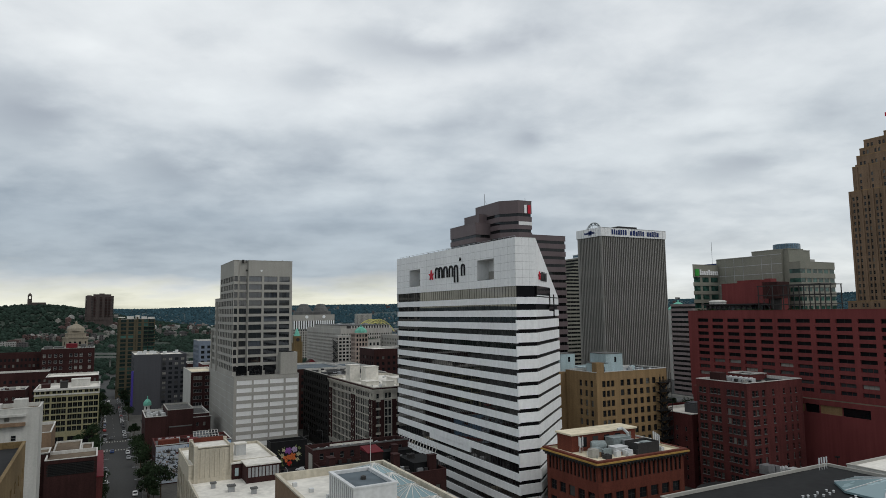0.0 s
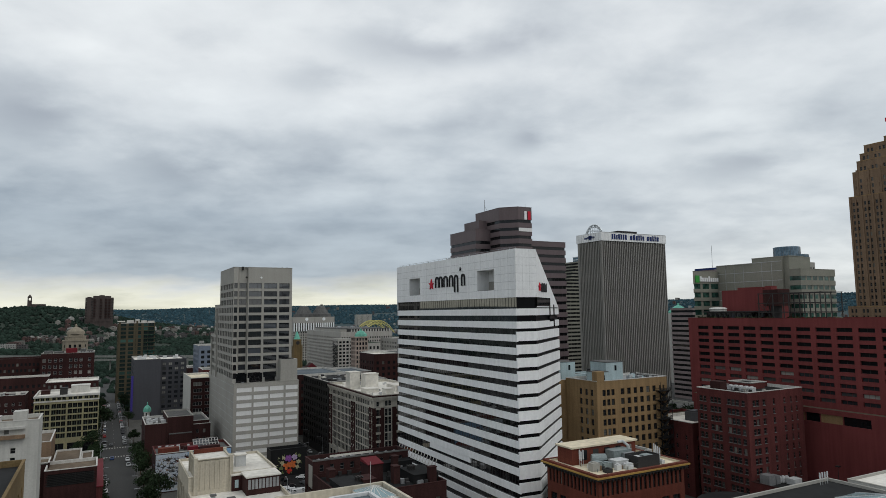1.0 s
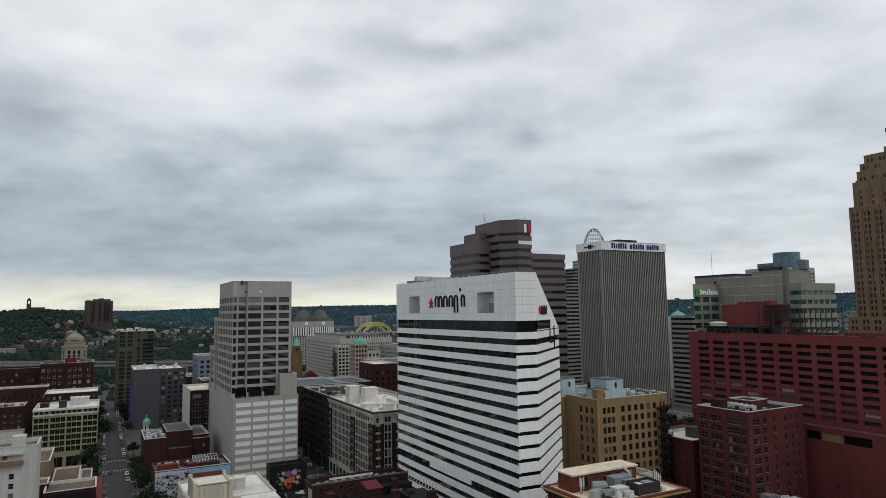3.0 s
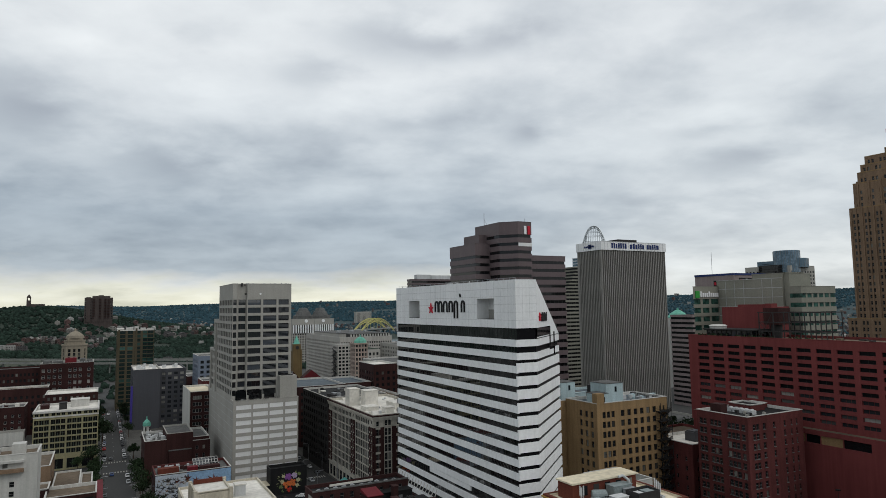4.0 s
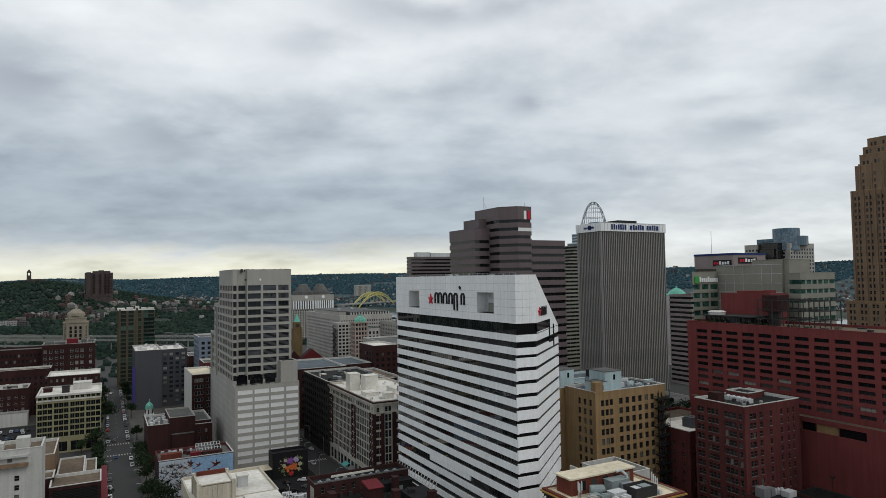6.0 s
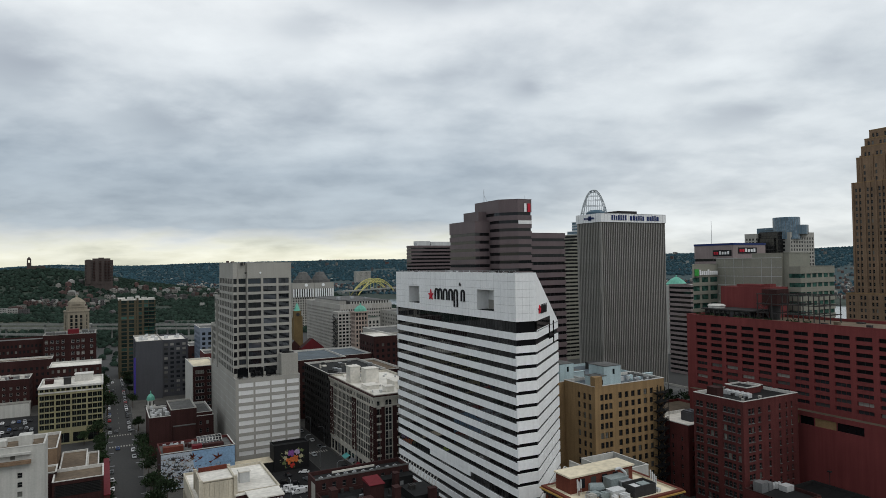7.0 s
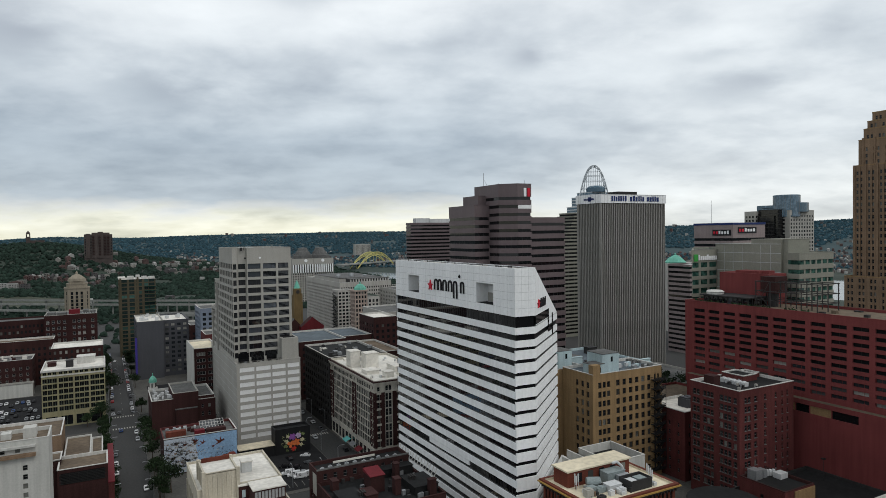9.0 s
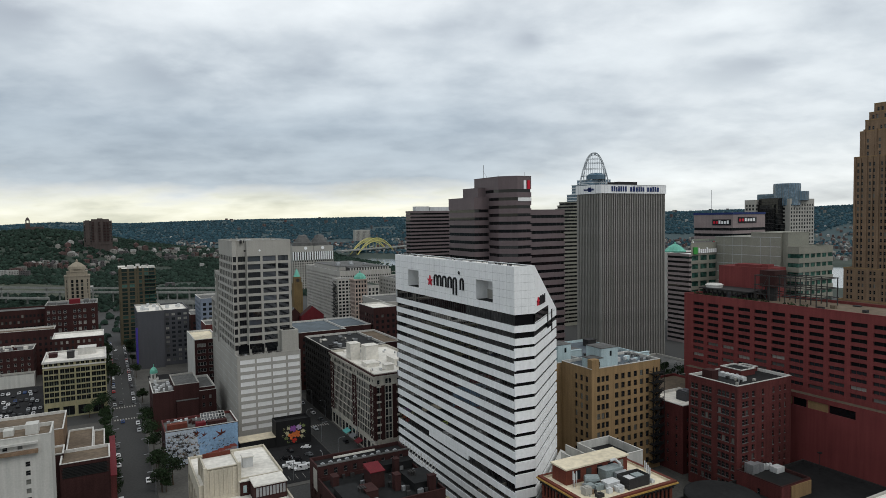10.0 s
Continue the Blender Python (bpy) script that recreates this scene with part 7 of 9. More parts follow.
    g.tube((228, 138, 8), (228, 138, 16), 0.1, 5)
    g.box(227.4, 137.4, 15.8, 228.6, 138.6, 16.2)
    part("light_mast", g, "iron_black", body)
    for q, (x0, y0, x1, y1, h, rf) in enumerate(((226, 262, 258, 300, 14, "roof_grey"), (226, 305, 262, 340, 9, "roof_dark"), (264, 300, 298, 330, 12, "roof_grey"), (180, 268, 215, 300, 16, "roof_dark"), (190, 305, 222, 345, 15, "roof_dark"))):
        building("city_block", "low city building with flat dark roof", "building", (x0, y0, x1, y1), h, "brick_dark" if q % 2 else "concrete_grey", [(spread(x1 - x0, 8, 1.8, 0.6), storeys(3, 3.8, int((h - 4) / 3.8), 2)), None, None, (spread(y1 - y0, 9, 1.8, 0.6), storeys(3, 3.8, int((h - 4) / 3.8), 2))], far=True, roof=rf, group="far city buildings")


def mural(body):
    """Painted end wall: sky, flock of dark birds, a few red-brown ones, reddish roofs at the foot."""
    y = 287.4
    rnd = random.Random(5)
    g = Geo()
    g.face([(20.7, y, 0.6), (49.9, y, 0.6), (49.9, y, 15.2), (20.7, y, 15.2)], 0)
    part("mural_sky", g, "mural_sky", body, "painted blue sky")
    g = Geo()
    g.face([(20.7, y - 0.006, 0.6), (34.5, y - 0.006, 0.6), (32.6, y - 0.006, 15.2), (20.7, y - 0.006, 15.2)], 0)
    part("mural_cloud", g, "mural_cloud", body, "painted pale cloud")

    def bird(g, x, z, s, a, mat):
        ca, sa = math.cos(a), math.sin(a)
        for pts in (((-1.0, 0.0), (0.0, -0.22), (1.1, 0.05), (0.0, 0.2)), ((-0.3, 0.1), (0.2, 0.1), (-0.5, 1.1)), ((0.0, 0.05), (0.4, 0.0), (0.6, 0.95)), ((-0.9, 0.0), (-1.6, 0.28), (-1.5, -0.2))):
            g.face([(x + s * (ca * u - sa * v), y - 0.03, z + s * (sa * u + ca * v)) for u, v in pts], mat)
    for k in range(78):
        x, z = rnd.uniform(21.6, 33.5), rnd.uniform(1.4, 13.6)
        g = Geo()
        bird(g, x, z, rnd.uniform(0.7, 1.4), rnd.uniform(-0.7, 0.9), 0)
        part("painted_bird", g, rnd.choice(("cladding_dark", "cladding_grey", "frame_grey", "concrete_warm", "brick_brown", "stucco_white", "mural_wall")), body)
    for k in range(46):
        x, z = rnd.uniform(34, 48.5), rnd.uniform(5.0, 9.5)
        g = Geo()
        bird(g, x, z, rnd.uniform(0.25, 0.5), rnd.uniform(-0.3, 1.2), 0)
        part("painted_bird", g, rnd.choice(("paint_black", "cladding_grey", "stucco_white")), body)
    for x, z, s in ((42.8, 11.2, 2.3), (33.0, 12.8, 1.8), (36.0, 11.8, 1.5), (29.0, 12.0, 1.3), (44.2, 11.6, 0.9)):
        g = Geo()
        bird(g, x, z, s, 0.5, 0)
        part("painted_bird", g, "brick_orange", body)
    g = Geo()
    for k in range(6):
        x = 34.5 + 2.5 * k
        zz = 2.0 + 0.55 * k
        g = Geo()
        g.face([(x - 0.8, y - 0.014 - 0.001 * k, 0.7), (x + 2.2, y - 0.014 - 0.001 * k, 0.7), (x + 2.2, y - 0.014 - 0.001 * k, zz), (x - 0.8, y - 0.014 - 0.001 * k, zz)], 0)
        part("painted_house", g, rnd.choice(("mural_wall", "mural_cloud", "mural_wall")), body)
        g = Geo()
        g.face([(x - 1.4, y - 0.022 - 0.001 * k, zz), (x + 2.7, y - 0.022 - 0.001 * k, zz), (x + 1.6, y - 0.022 - 0.001 * k, zz + 1.3), (x - 0.4, y - 0.022 - 0.001 * k, zz + 1.3)], 0)
        part("painted_roof", g, "mural_roof", body)


def flowers(body):
    """Large painted blossoms on the black wall."""
    rnd = random.Random(15)
    y = 288.9
    spots = [(73.9, 4.4, 1.7, "flower_orange"), (76.5, 4.9, 1.7, "flower_orange"), (75.2, 2.2, 1.2, "flower_red"), (74.7, 7.6, 1.6, "flower_violet"), (77.4, 7.9, 1.3, "flower_lilac"), (71.9, 5.8, 1.0, "flower_cream"), (79.2, 5.8, 1.0, "flower_cream"), (71.5, 3.6, 0.9, "flower_leaf"), (78.6, 3.6, 0.9, "flower_cream"), (79.6, 8.4, 0.8, "flower_leaf"), (72.6, 7.9, 0.8, "flower_cream")]
    for x, z, r, mt in spots:
        g = Geo()
        for k in range(7):
            a = 2 * math.pi * k / 7 + rnd.random()
            pts = []
            for j in range(8):
                b = 2 * math.pi * j / 8
                u, v = r * (0.55 + 0.5 * math.cos(b)), r * 0.36 * math.sin(b)
                pts.append((x + math.cos(a) * u - math.sin(a) * v, y - 0.01 - 0.004 * k, z + math.sin(a) * u + math.cos(a) * v))
            g.face(pts, 0)
        part("painted_flower", g, mt, body)
    for k in range(34):
        a = rnd.uniform(0, 2 * math.pi)
        r0, r1 = rnd.uniform(2.6, 4.2), rnd.uniform(0.5, 1.1)
        x, z = 75.2 + 1.35 * r0 * math.cos(a), max(1.0, 5.4 + r0 * math.sin(a))
        g = Geo()
        b = a + rnd.uniform(-0.5, 0.5)
        pts = [(0, 0), (0.5, 0.22), (1, 0), (0.5, -0.22)]
        g.face([(x + r1 * (math.cos(b) * u - math.sin(b) * v), y - 0.006, z + r1 * (math.sin(b) * u + math.cos(b) * v)) for u, v in pts], 0)
        part("painted_leaf", g, rnd.choice(("flower_leaf", "flower_cream", "flower_leaf")), body)


for nm, c in (("flower_orange", (0.62, 0.16, 0.05)), ("flower_red", (0.45, 0.04, 0.03)), ("flower_violet", (0.25, 0.09, 0.32)), ("flower_lilac", (0.45, 0.36, 0.52)), ("flower_cream", (0.45, 0.42, 0.26)), ("flower_leaf", (0.16, 0.20, 0.08)), ("mural_sky", (0.23, 0.36, 0.52)), ("mural_cloud", (0.42, 0.47, 0.53)), ("mural_wall", (0.28, 0.24, 0.25)), ("mural_roof", (0.28, 0.075, 0.06))):
    surf(nm, c, 0.85, 0.18, 1.2, 0.05)
left_blocks()


# ---- the distance on the street side ----
def office_top():
    """Set-back plant storey with dark columns on the long stone office."""
    body = bpy.data.objects["long_stone_office"]
    g = Geo()
    g.box(213, 626, 51.6, 258, 712, 55.4)
    part("plant_storey", g, "stone_pale", body)
    g = Geo()
    g.box(212.5, 625.5, 55.4, 258.5, 712.5, 55.8)
    part("plant_roof", g, "roof_grey", body)
    g = Geo()
    g.box(218, 608, 51.7, 260, 620, 55.2)
    part("attic_frieze", g, "frame_dark", body)
    g = Geo()
    g.box(217.7, 607.2, 55.2, 260.3, 620.4, 55.7)
    part("attic_roof", g, "roof_grey", body)
    for k in range(15):
        g = Geo()
        g.box(218.2 + 2.9 * k, 607.4, 51.7, 219.5 + 2.9 * k, 607.98, 55.2)
        part("attic_column", g, "stucco_white", body)
    for k in range(7):
        g = Geo()
        g.box(216 + 5 * k, 640 + 14 * (k % 3), 55.8, 219 + 5 * k, 646 + 14 * (k % 3), 57.2)
        part("roof_unit", g, "metal_grey", body)


def distance():
    # glass and brick apartment tower
    rows = storeys(3, 3.3, 19, 2.5)
    body = building("green_glass_apartments", "brown and green glazed apartment tower with pale roof canopy", "apartment tower", (11.4, 598, 39.5, 625), 65.0, "brick_ochre", [([(2.0, 6.2), (7.8, 11.8), (13.4, 17.6), (19.4, 22.6), (22.9, 27.4)], rows), None, None, (spread(27, 6, 3.6, 0.3), rows)], frame="frame_dark", pane="glass_apartment", roof="roof_white", cope="concrete_pale", style="vh")
    for k in range(17):
        g = Geo()
        g.box(30.8, 596.8, 5.2 + 3.3 * k, 39.6, 597.98, 5.9 + 3.3 * k)
        part("balcony", g, "glass_green", body)
    for x in (12.0, 25.0):
        g = Geo()
        g.box(x, 597.6, 0, x + 1.5, 597.98, 67)
        part("pier", g, "brick_ochre", body)
    g = Geo()
    g.box(11.0, 597.4, 66.2, 16.5, 612, 67.0)
    part("roof_canopy", g, "roof_white", body)
    for x, w, t in ((18, 5, 67.6), (24.5, 3, 68.4), (29, 4, 67.2), (34, 5, 66.8)):
        g = Geo()
        g.box(x, 600, 64, x + w, 606, t)
        part("roof_house", g, "concrete_pale", body)
    # domed stone tower: chamfered corners, tall recessed bays, stepped shoulders
    body = thing("domed_stone_tower", "cream stone tower with tall window bays and a shallow dome", "tower")
    x0, y0, x1, y1, c = -39.4, 839.0, -14.2, 864.0, 4.2
    poly = [(x0 + c, y0), (x1 - c, y0), (x1, y0 + c), (x1, y1 - c), (x1 - c, y1), (x0 + c, y1), (x0, y1 - c), (x0, y0 + c)]
    g, panes = Geo(), []
    for i in range(8):
        p, q = poly[i], poly[(i + 1) % 8]
        n = 3 if i % 2 == 0 else 1
        length = (Vector(q) - Vector(p)).length
        panes += facade(g, p, q, 0, 44, spread(length, n, 2.4 if n == 3 else 1.6, 1.2), storeys(6, 4.3, 8, 3.5), 0.7)
    g.face([(*v, 44) for v in poly], 0)
    part("shaft", g, "stone_cream", body)
    put_windows(panes, body, "frame_dark", "glass_dark", joined=True)
    for o, za, zb in ((-0.6, 43.2, 44.4), (2.2, 44.4, 48.2), (1.8, 48.2, 48.8), (4.4, 48.8, 51.4)):
        g = Geo()
        g.prism(inset(poly, o), za, zb)
        part("shoulder", g, "stone_cream", body)
    g = Geo()
    g.lathe(-26.8, 851.5, [(9.6, 51.4), (8.8, 54.2), (4.4, 58.0), (1.3, 59.4), (1.2, 61.4), (0.01, 63)], 16)
    part("dome", g, "stone_cream", body)
    # brick apartments
    rows = storeys(4, 4.4, 9, 2.5)
    building("brick_apartments", "long dark red brick apartment block with small dark windows", "apartment block", (-78, 542, -38, 565), 42.0, "brick_maroon", [(spread(40, 16, 1.3, 0.6), storeys(4, 4.1, 9, 2.0)), None, None, None], frame="frame_grey", pane="glass_dark", style="h", roof="roof_grey", cope="brick_maroon", far=True)
    b2 = building("brick_apartments", "dark red brick apartment block with white sashes and red penthouse", "apartment block", (-37.5, 532, -4.6, 562), 45.2, "brick_maroon", [([(1.2, 3.0), (4.6, 6.4), (8.0, 9.8), (11.4, 13.2), (17.4, 19.2), (20.6, 22.4), (23.8, 25.6), (29.2, 31.0)], rows), (spread(30, 6, 1.5, 0.6), rows), None, None], frame="frame_white", pane="glass_blinds", style="h", roof="roof_grey", cope="concrete_grey")
    g = Geo()
    g.box(-22.5, 534, 44.3, -15.5, 540, 48.6)
    part("red_house", g, "paint_red", b2)
    for x, w, t in ((-36, 5, 47.0), (-30, 6, 46.6), (-13.5, 3.5, 47.8), (-9.2, 3.6, 47.0)):
        g = Geo()
        g.box(x, 535, 44.3, x + w, 543, t)
        part("roof_house", g, "roof_grey", b2)
    for k in range(6):
        g = Geo()
        g.box(-14 + 1.6 * k, 533.4, 44.3, -13 + 1.6 * k, 534.6, 46.0)
        part("roof_unit", g, "metal_grey", b2)
    b2 = building("low_white_store", "low white walled store behind the car park", "building", (-60, 480, -41, 489), 8.0, "stucco_white", [None, None, None, None], roof="roof_grey", cope="concrete_grey")
    b2 = building("sooty_tenement", "grey-brown brick tenement with a cluttered roof", "building", (-62, 491, -42, 512), 22.0, "brick_dark", [(spread(20, 5, 1.4, 0.6), storeys(4, 3.8, 4, 2)), (spread(21, 5, 1.4, 0.6), storeys(4, 3.8, 4, 2)), None, None], frame="frame_white", pane="glass_dark", roof="roof_grey", cope="concrete_pale")
    rnd = random.Random(90)
    for k in range(9):
        g = Geo()
        x, y = rnd.uniform(-61, -45), rnd.uniform(493, 508)
        g.box(x, y, 21, x + rnd.uniform(0.8, 2.6), y + rnd.uniform(0.8, 2), 21 + rnd.uniform(0.8, 2.4))
        part("roof_unit", g, rnd.choice(("metal_grey", "roof_white", "brick_dark")), b2)
    building("low_brick_block", "low dark brick block with a white roof", "apartment block", (-30, 470, -1, 496), 30.5, "brick_dark", [(spread(29, 9, 1.3, 0.6), storeys(4, 3.8, 7, 2)), (spread(26, 5, 1.4, 0.6), storeys(4, 3.8, 7, 2)), None, None], frame="frame_white", pane="glass_blinds", roof="roof_white", style="h", far=True)
    building("brick_warehouse", "broad dark red brick warehouse", "warehouse", (-90, 514, -31, 530), 31.0, "brick_dark", [(spread(59, 18, 1.5, 0.6), storeys(4, 4, 6, 2)), None, None, None], frame="frame_grey", pane="glass_dark", roof="roof_brown", style="h", far=True)
    building("blue_clad_block", "blue-grey clad block with rows of windows", "apartment block", (59, 470, 88, 500), 50.0, "cladding_blue", [(spread(29, 7, 2.2, 0.6), storeys(4, 3.4, 13, 2)), None, None, (spread(30, 7, 2.2, 0.6), storeys(4, 3.4, 13, 2))], frame="frame_white", pane="glass_dark", style="v", far=True)
    b = building("red_trim_block", "brick block with red painted bay", "apartment block", (58, 440, 80, 462), 36.0, "brick_red", [(spread(22, 5, 1.8, 0.6), storeys(3, 3.3, 9, 1.8)), None, None, (spread(22, 5, 1.8, 0.6), storeys(3, 3.3, 9, 1.8))], frame="frame_white", pane="glass_dark", style="h", far=True)
    # twin stone towers with stepped crowns
    for x, wide in ((243.2, 32.6), (276.2, 30.0)):
        body = building("twin_stone_tower", "grey stone tower with stepped dome crown", "office tower", (x, 925, x + wide, 957), 66.0, "concrete_grey", [(spread(wide, 9, 1.9, 0.5), storeys(3, 3.6, 12, 2.0)), None, None, (spread(32, 9, 1.9, 0.5), storeys(3, 3.6, 12, 2.0))], frame="frame_dark", pane="glass_dark", group="twin stone towers", roof="concrete_grey", cope="concrete_grey", far=True)
        cx, cy = x + wide / 2 + (4.5 if x < 250 else -1.5), 941
        g = Geo()
        g.lathe(cx, cy, [(15.5, 66), (15.0, 70.8), (12.0, 71.4), (9.6, 76.4), (8.4, 77.0), (6.4, 81.2), (5.4, 81.8), (0.01, 82.4)], 8, 0, math.pi / 8)
        part("crown", g, "roof_grey", body)
        g = Geo()
        g.box(x + 1, 924.2, 45.6, x + wide - 1, 924.9, 57.6)
        part("dark_band", g, "frame_dark", body)
        for k in range(9):
            g = Geo()
            u = x + 1.2 + (wide - 4) * k / 8
            g.box(u, 923.4, 45.6, u + 1.7, 924.18, 57.6)
            part("pale_fin", g, "panel_white", body)
        g = Geo()
        g.lathe(0, 0, [(2.4, -0.2), (2.4, 0.2), (0.01, 0.25)], 14)
        c = part("round_vent", g, "panel_white", body)
        c.location, c.rotation_euler = (cx, 924.6, 63.0), (radians(90), 0, 0)
    building("long_stone_office", "long pale stone office building with regular windows", "office block", (207, 606, 262, 724), 52.5, "stone_pale", [(spread(55.5, 22, 1.3, 0.6), storeys(4, 3.5, 13, 1.7)), None, None, (spread(114, 44, 1.3, 0.6), storeys(4, 3.5, 13, 1.7))], frame="frame_grey", pane="glass_dark", roof="roof_grey", style="", far=True)
    office_top()
    b = building("pink_stone_hotel", "pinkish stone hotel with a green-roofed corner tower", "hotel", (208.6, 536, 220, 562), 44.5, "stone_pale", [(spread(11.4, 3, 2.0, 0.5), storeys(4, 3.9, 10, 2.6)), None, None, None], frame="frame_white", pane="glass_dark", style="h", roof="roof_grey", cope="frame_green", far=True)
    g = Geo()
    f = facade(g, (196.6, 536), (208.5, 536), 0, 50.3, spread(11.9, 4, 1.7, 0.5), storeys(4, 3.9, 12, 2.5), 0.4)
    facade(g, (208.5, 536), (208.5, 548), 0, 50.3, [], [])
    facade(g, (208.5, 548), (196.6, 548), 0, 50.3, [], [])
    f += facade(g, (196.6, 548), (196.6, 536), 0, 50.3, spread(12, 4, 1.7, 0.5), storeys(4, 3.9, 12, 2.5), 0.4)
    g.face([(196.6, 536, 50.3), (208.5, 536, 50.3), (208.5, 548, 50.3), (196.6, 548, 50.3)], 0)
    part("corner_tower", g, "stone_pink", b)
    put_windows(f, b, "frame_dark", "glass_dark", joined=True)
    g = Geo()
    ring(g, inset([(196.6, 536), (208.5, 536), (208.5, 548), (196.6, 548)], -0.7), 49.2, 50.5, 1.5)
    part("cornice", g, "stone_pink", b)
    g = Geo()
    g.lathe(203.6, 541.4, [(5.6, 50.4), (5.2, 52.4), (3.0, 54.8), (0.8, 55.6), (0.6, 57.2), (0.01, 57.6)], 8, 0, math.pi / 8)
    part("tower_roof", g, "copper_green", b, "green copper tower roof")
    building("white_grid_block", "pale block with open steel stairs on its side", "apartment block", (198.4, 588, 213.6, 604), 46.6, "stone_pale", [(spread(15.2, 4, 2.5, 0.5), storeys(3, 3.3, 13, 2.0)), None, None, (spread(16, 4, 2.4, 0.5), storeys(3, 3.3, 13, 2.0))], frame="frame_dark", pane="glass_dark", style="v", far=True)
    stairs = bpy.data.objects["white_grid_block"]
    for k in range(12):
        g = Geo()
        z = 3 + 3.3 * k
        ends = ((589.5, z), (602.0, z + 3.3)) if k % 2 else ((602.0, z), (589.5, z + 3.3))
        g.tube((197.4, *ends[0]), (197.4, *ends[1]), 0.35, 4)
        g.box(196.6, 588.6, z - 0.15, 198.3, 603, z + 0.15)
        part("stair_flight", g, "iron_black", stairs)
    building("riverside_apartments", "grey apartment tower on the far river bank", "apartment tower", (868, 2350, 930, 2375), 64.5, "concrete_grey", [(spread(62, 12, 2.4, 1.0), storeys(14, 4.0, 12, 2.2)), None, None, None], z0=0, frame="frame_dark", pane="glass_dark", style="", far=True)
    body = thing("church_clock_tower", "tan stone church tower with green spire", "church tower")
    g = Geo()
    g.box(173.9, 655.5, 0, 182.5, 664.1, 38)
    g.box(174.7, 656.3, 38, 181.7, 663.3, 45)
    for xx in (173.6, 181.2):
        g.box(xx, 655.0, 0, xx + 1.6, 656.6, 39.5)
    part("shaft", g, "brick_gold", body)
    g = Geo()
    g.lathe(178.2, 659.8, [(3.6, 45), (2.9, 46.6), (1.5, 50.4), (0.01, 53.6)], 8)
    part("spire", g, "copper_green", body)
    g = Geo()
    g.lathe(0, 0, [(1.9, 0), (1.9, 0.25), (0.01, 0.3)], 16)
    c = part("clock", g, "frame_dark", body)
    c.location, c.rotation_euler = (178.2, 656.25, 41.4), (radians(90), 0, 0)
    # church with red gables
    body = thing("red_gabled_church", "brick church with steep grey roof and red gable fronts", "church")
    for (x0, x1, y0, y1, ze, zr, mt) in ((136, 154, 546, 580, 18, 28, "roof_grey"), (148.6, 168.4, 538, 545.8, 21.5, 29.5, "brick_maroon")):
        g = Geo()
        m = (x0 + x1) / 2
        g.prism([(x0, y0), (x1, y0), (x1, y1), (x0, y1)], 0, ze, 1)
        g.face([(x0, y0, ze), (x1, y0, ze), (m, y0, zr)], 1)
        g.face([(x1, y1, ze), (x0, y1, ze), (m, y1, zr)], 1)
        g.face([(x0, y1, ze), (x0, y0, ze), (m, y0, zr), (m, y1, zr)], 0)
        g.face([(x1, y0, ze), (x1, y1, ze), (m, y1, zr), (m, y0, zr)], 0)
        part("gabled_hall", g, [mt, "paint_maroon" if mt == "brick_maroon" else "brick_maroon"], body)
    for poly, h, mt, rf in (((134, 400, 158, 440), 33, "brick_dark", "roof_blue"), ((133, 300, 160, 345), 26, "brick_dark", "roof_dark"), ((134, 350, 158, 396), 30, "brick_dark", "roof_brown"), ((159, 398, 176, 425), 44, "brick_dark", "roof_white"), ((178, 400, 215, 440), 36, "concrete_grey", "roof_grey"), ((110, 445, 130, 475), 26, "brick_dark", "roof_brown"), ((190, 450, 240, 500), 40, "concrete_grey", "roof_grey"), ((100, 381, 133.5, 427), 35, "brick_dark", "roof_blue"), ((250, 560, 300, 610), 46, "concrete_grey", "roof_grey"), ((60, 540, 95, 570), 30, "brick_dark", "roof_grey"), ((100, 520, 130, 560), 34, "concrete_grey", "roof_grey")):
        x0, y0, x1, y1 = poly
        rows = storeys(3, 3.8, int((h - 4) / 3.8), 2.0)
        building("city_block", {"brick_red": "red brick city building with flat roof", "brick_dark": "dark brick city building with flat roof", "concrete_grey": "grey concrete city building with flat roof"}[mt], "building", poly, h, mt, [(spread(x1 - x0, int((x1 - x0) / 4), 1.8, 0.6), rows), None, None, (spread(y1 - y0, int((y1 - y0) / 4), 1.8, 0.6), rows)], roof=rf, pane="glass_dark", style="h", group="far city buildings", far=True)
    # hilltop flats, church and houses
    rows = storeys(66, 3.2, 14, 1.8)
    building("hilltop_apartments", "brown brick apartment slab on the wooded hilltop", "apartment tower", (-33, 1508, 19, 1530), 109.5, "brick_umber", [(spread(52, 17, 1.8, 0.6), rows[:13]), None, None, None], z0=45, frame="frame_dark", pane="glass_dark", style="", far=True)
    flats = bpy.data.objects["hilltop_apartments"]
    for a, b, t in ((-19, 14, 113.0), (-8, 2, 114.6), (-30, -22, 110.8)):
        g = Geo()
        g.box(a, 1507.6 - 0.5 * (b - a > 30) - 0.9 * (b - a < 11), 60, b, 1529, t)
        part("bay", g, "brick_umber", flats)
    for k in range(13):
        for a in (-18, -6.5, 3, 9):
            g = Geo()
            g.box(a, 1505.2, 67.4 + 3.2 * k, a + 4.2, 1506.6, 68.2 + 3.2 * k)
            part("balcony", g, "brick_dark", flats)
    body = thing("hill_church", "small church tower on the hill crest", "church tower")
    g = Geo()
    g.box(-145.4, 1644, 70, -137.6, 1652, 107)
    for xx in (-145.2, -139.4):
        for yy in (1644.2, 1650):
            g.box(xx, yy, 107, xx + 1.6, yy + 1.6, 112.4)
    g.box(-145.4, 1644, 112.4, -137.6, 1652, 114)
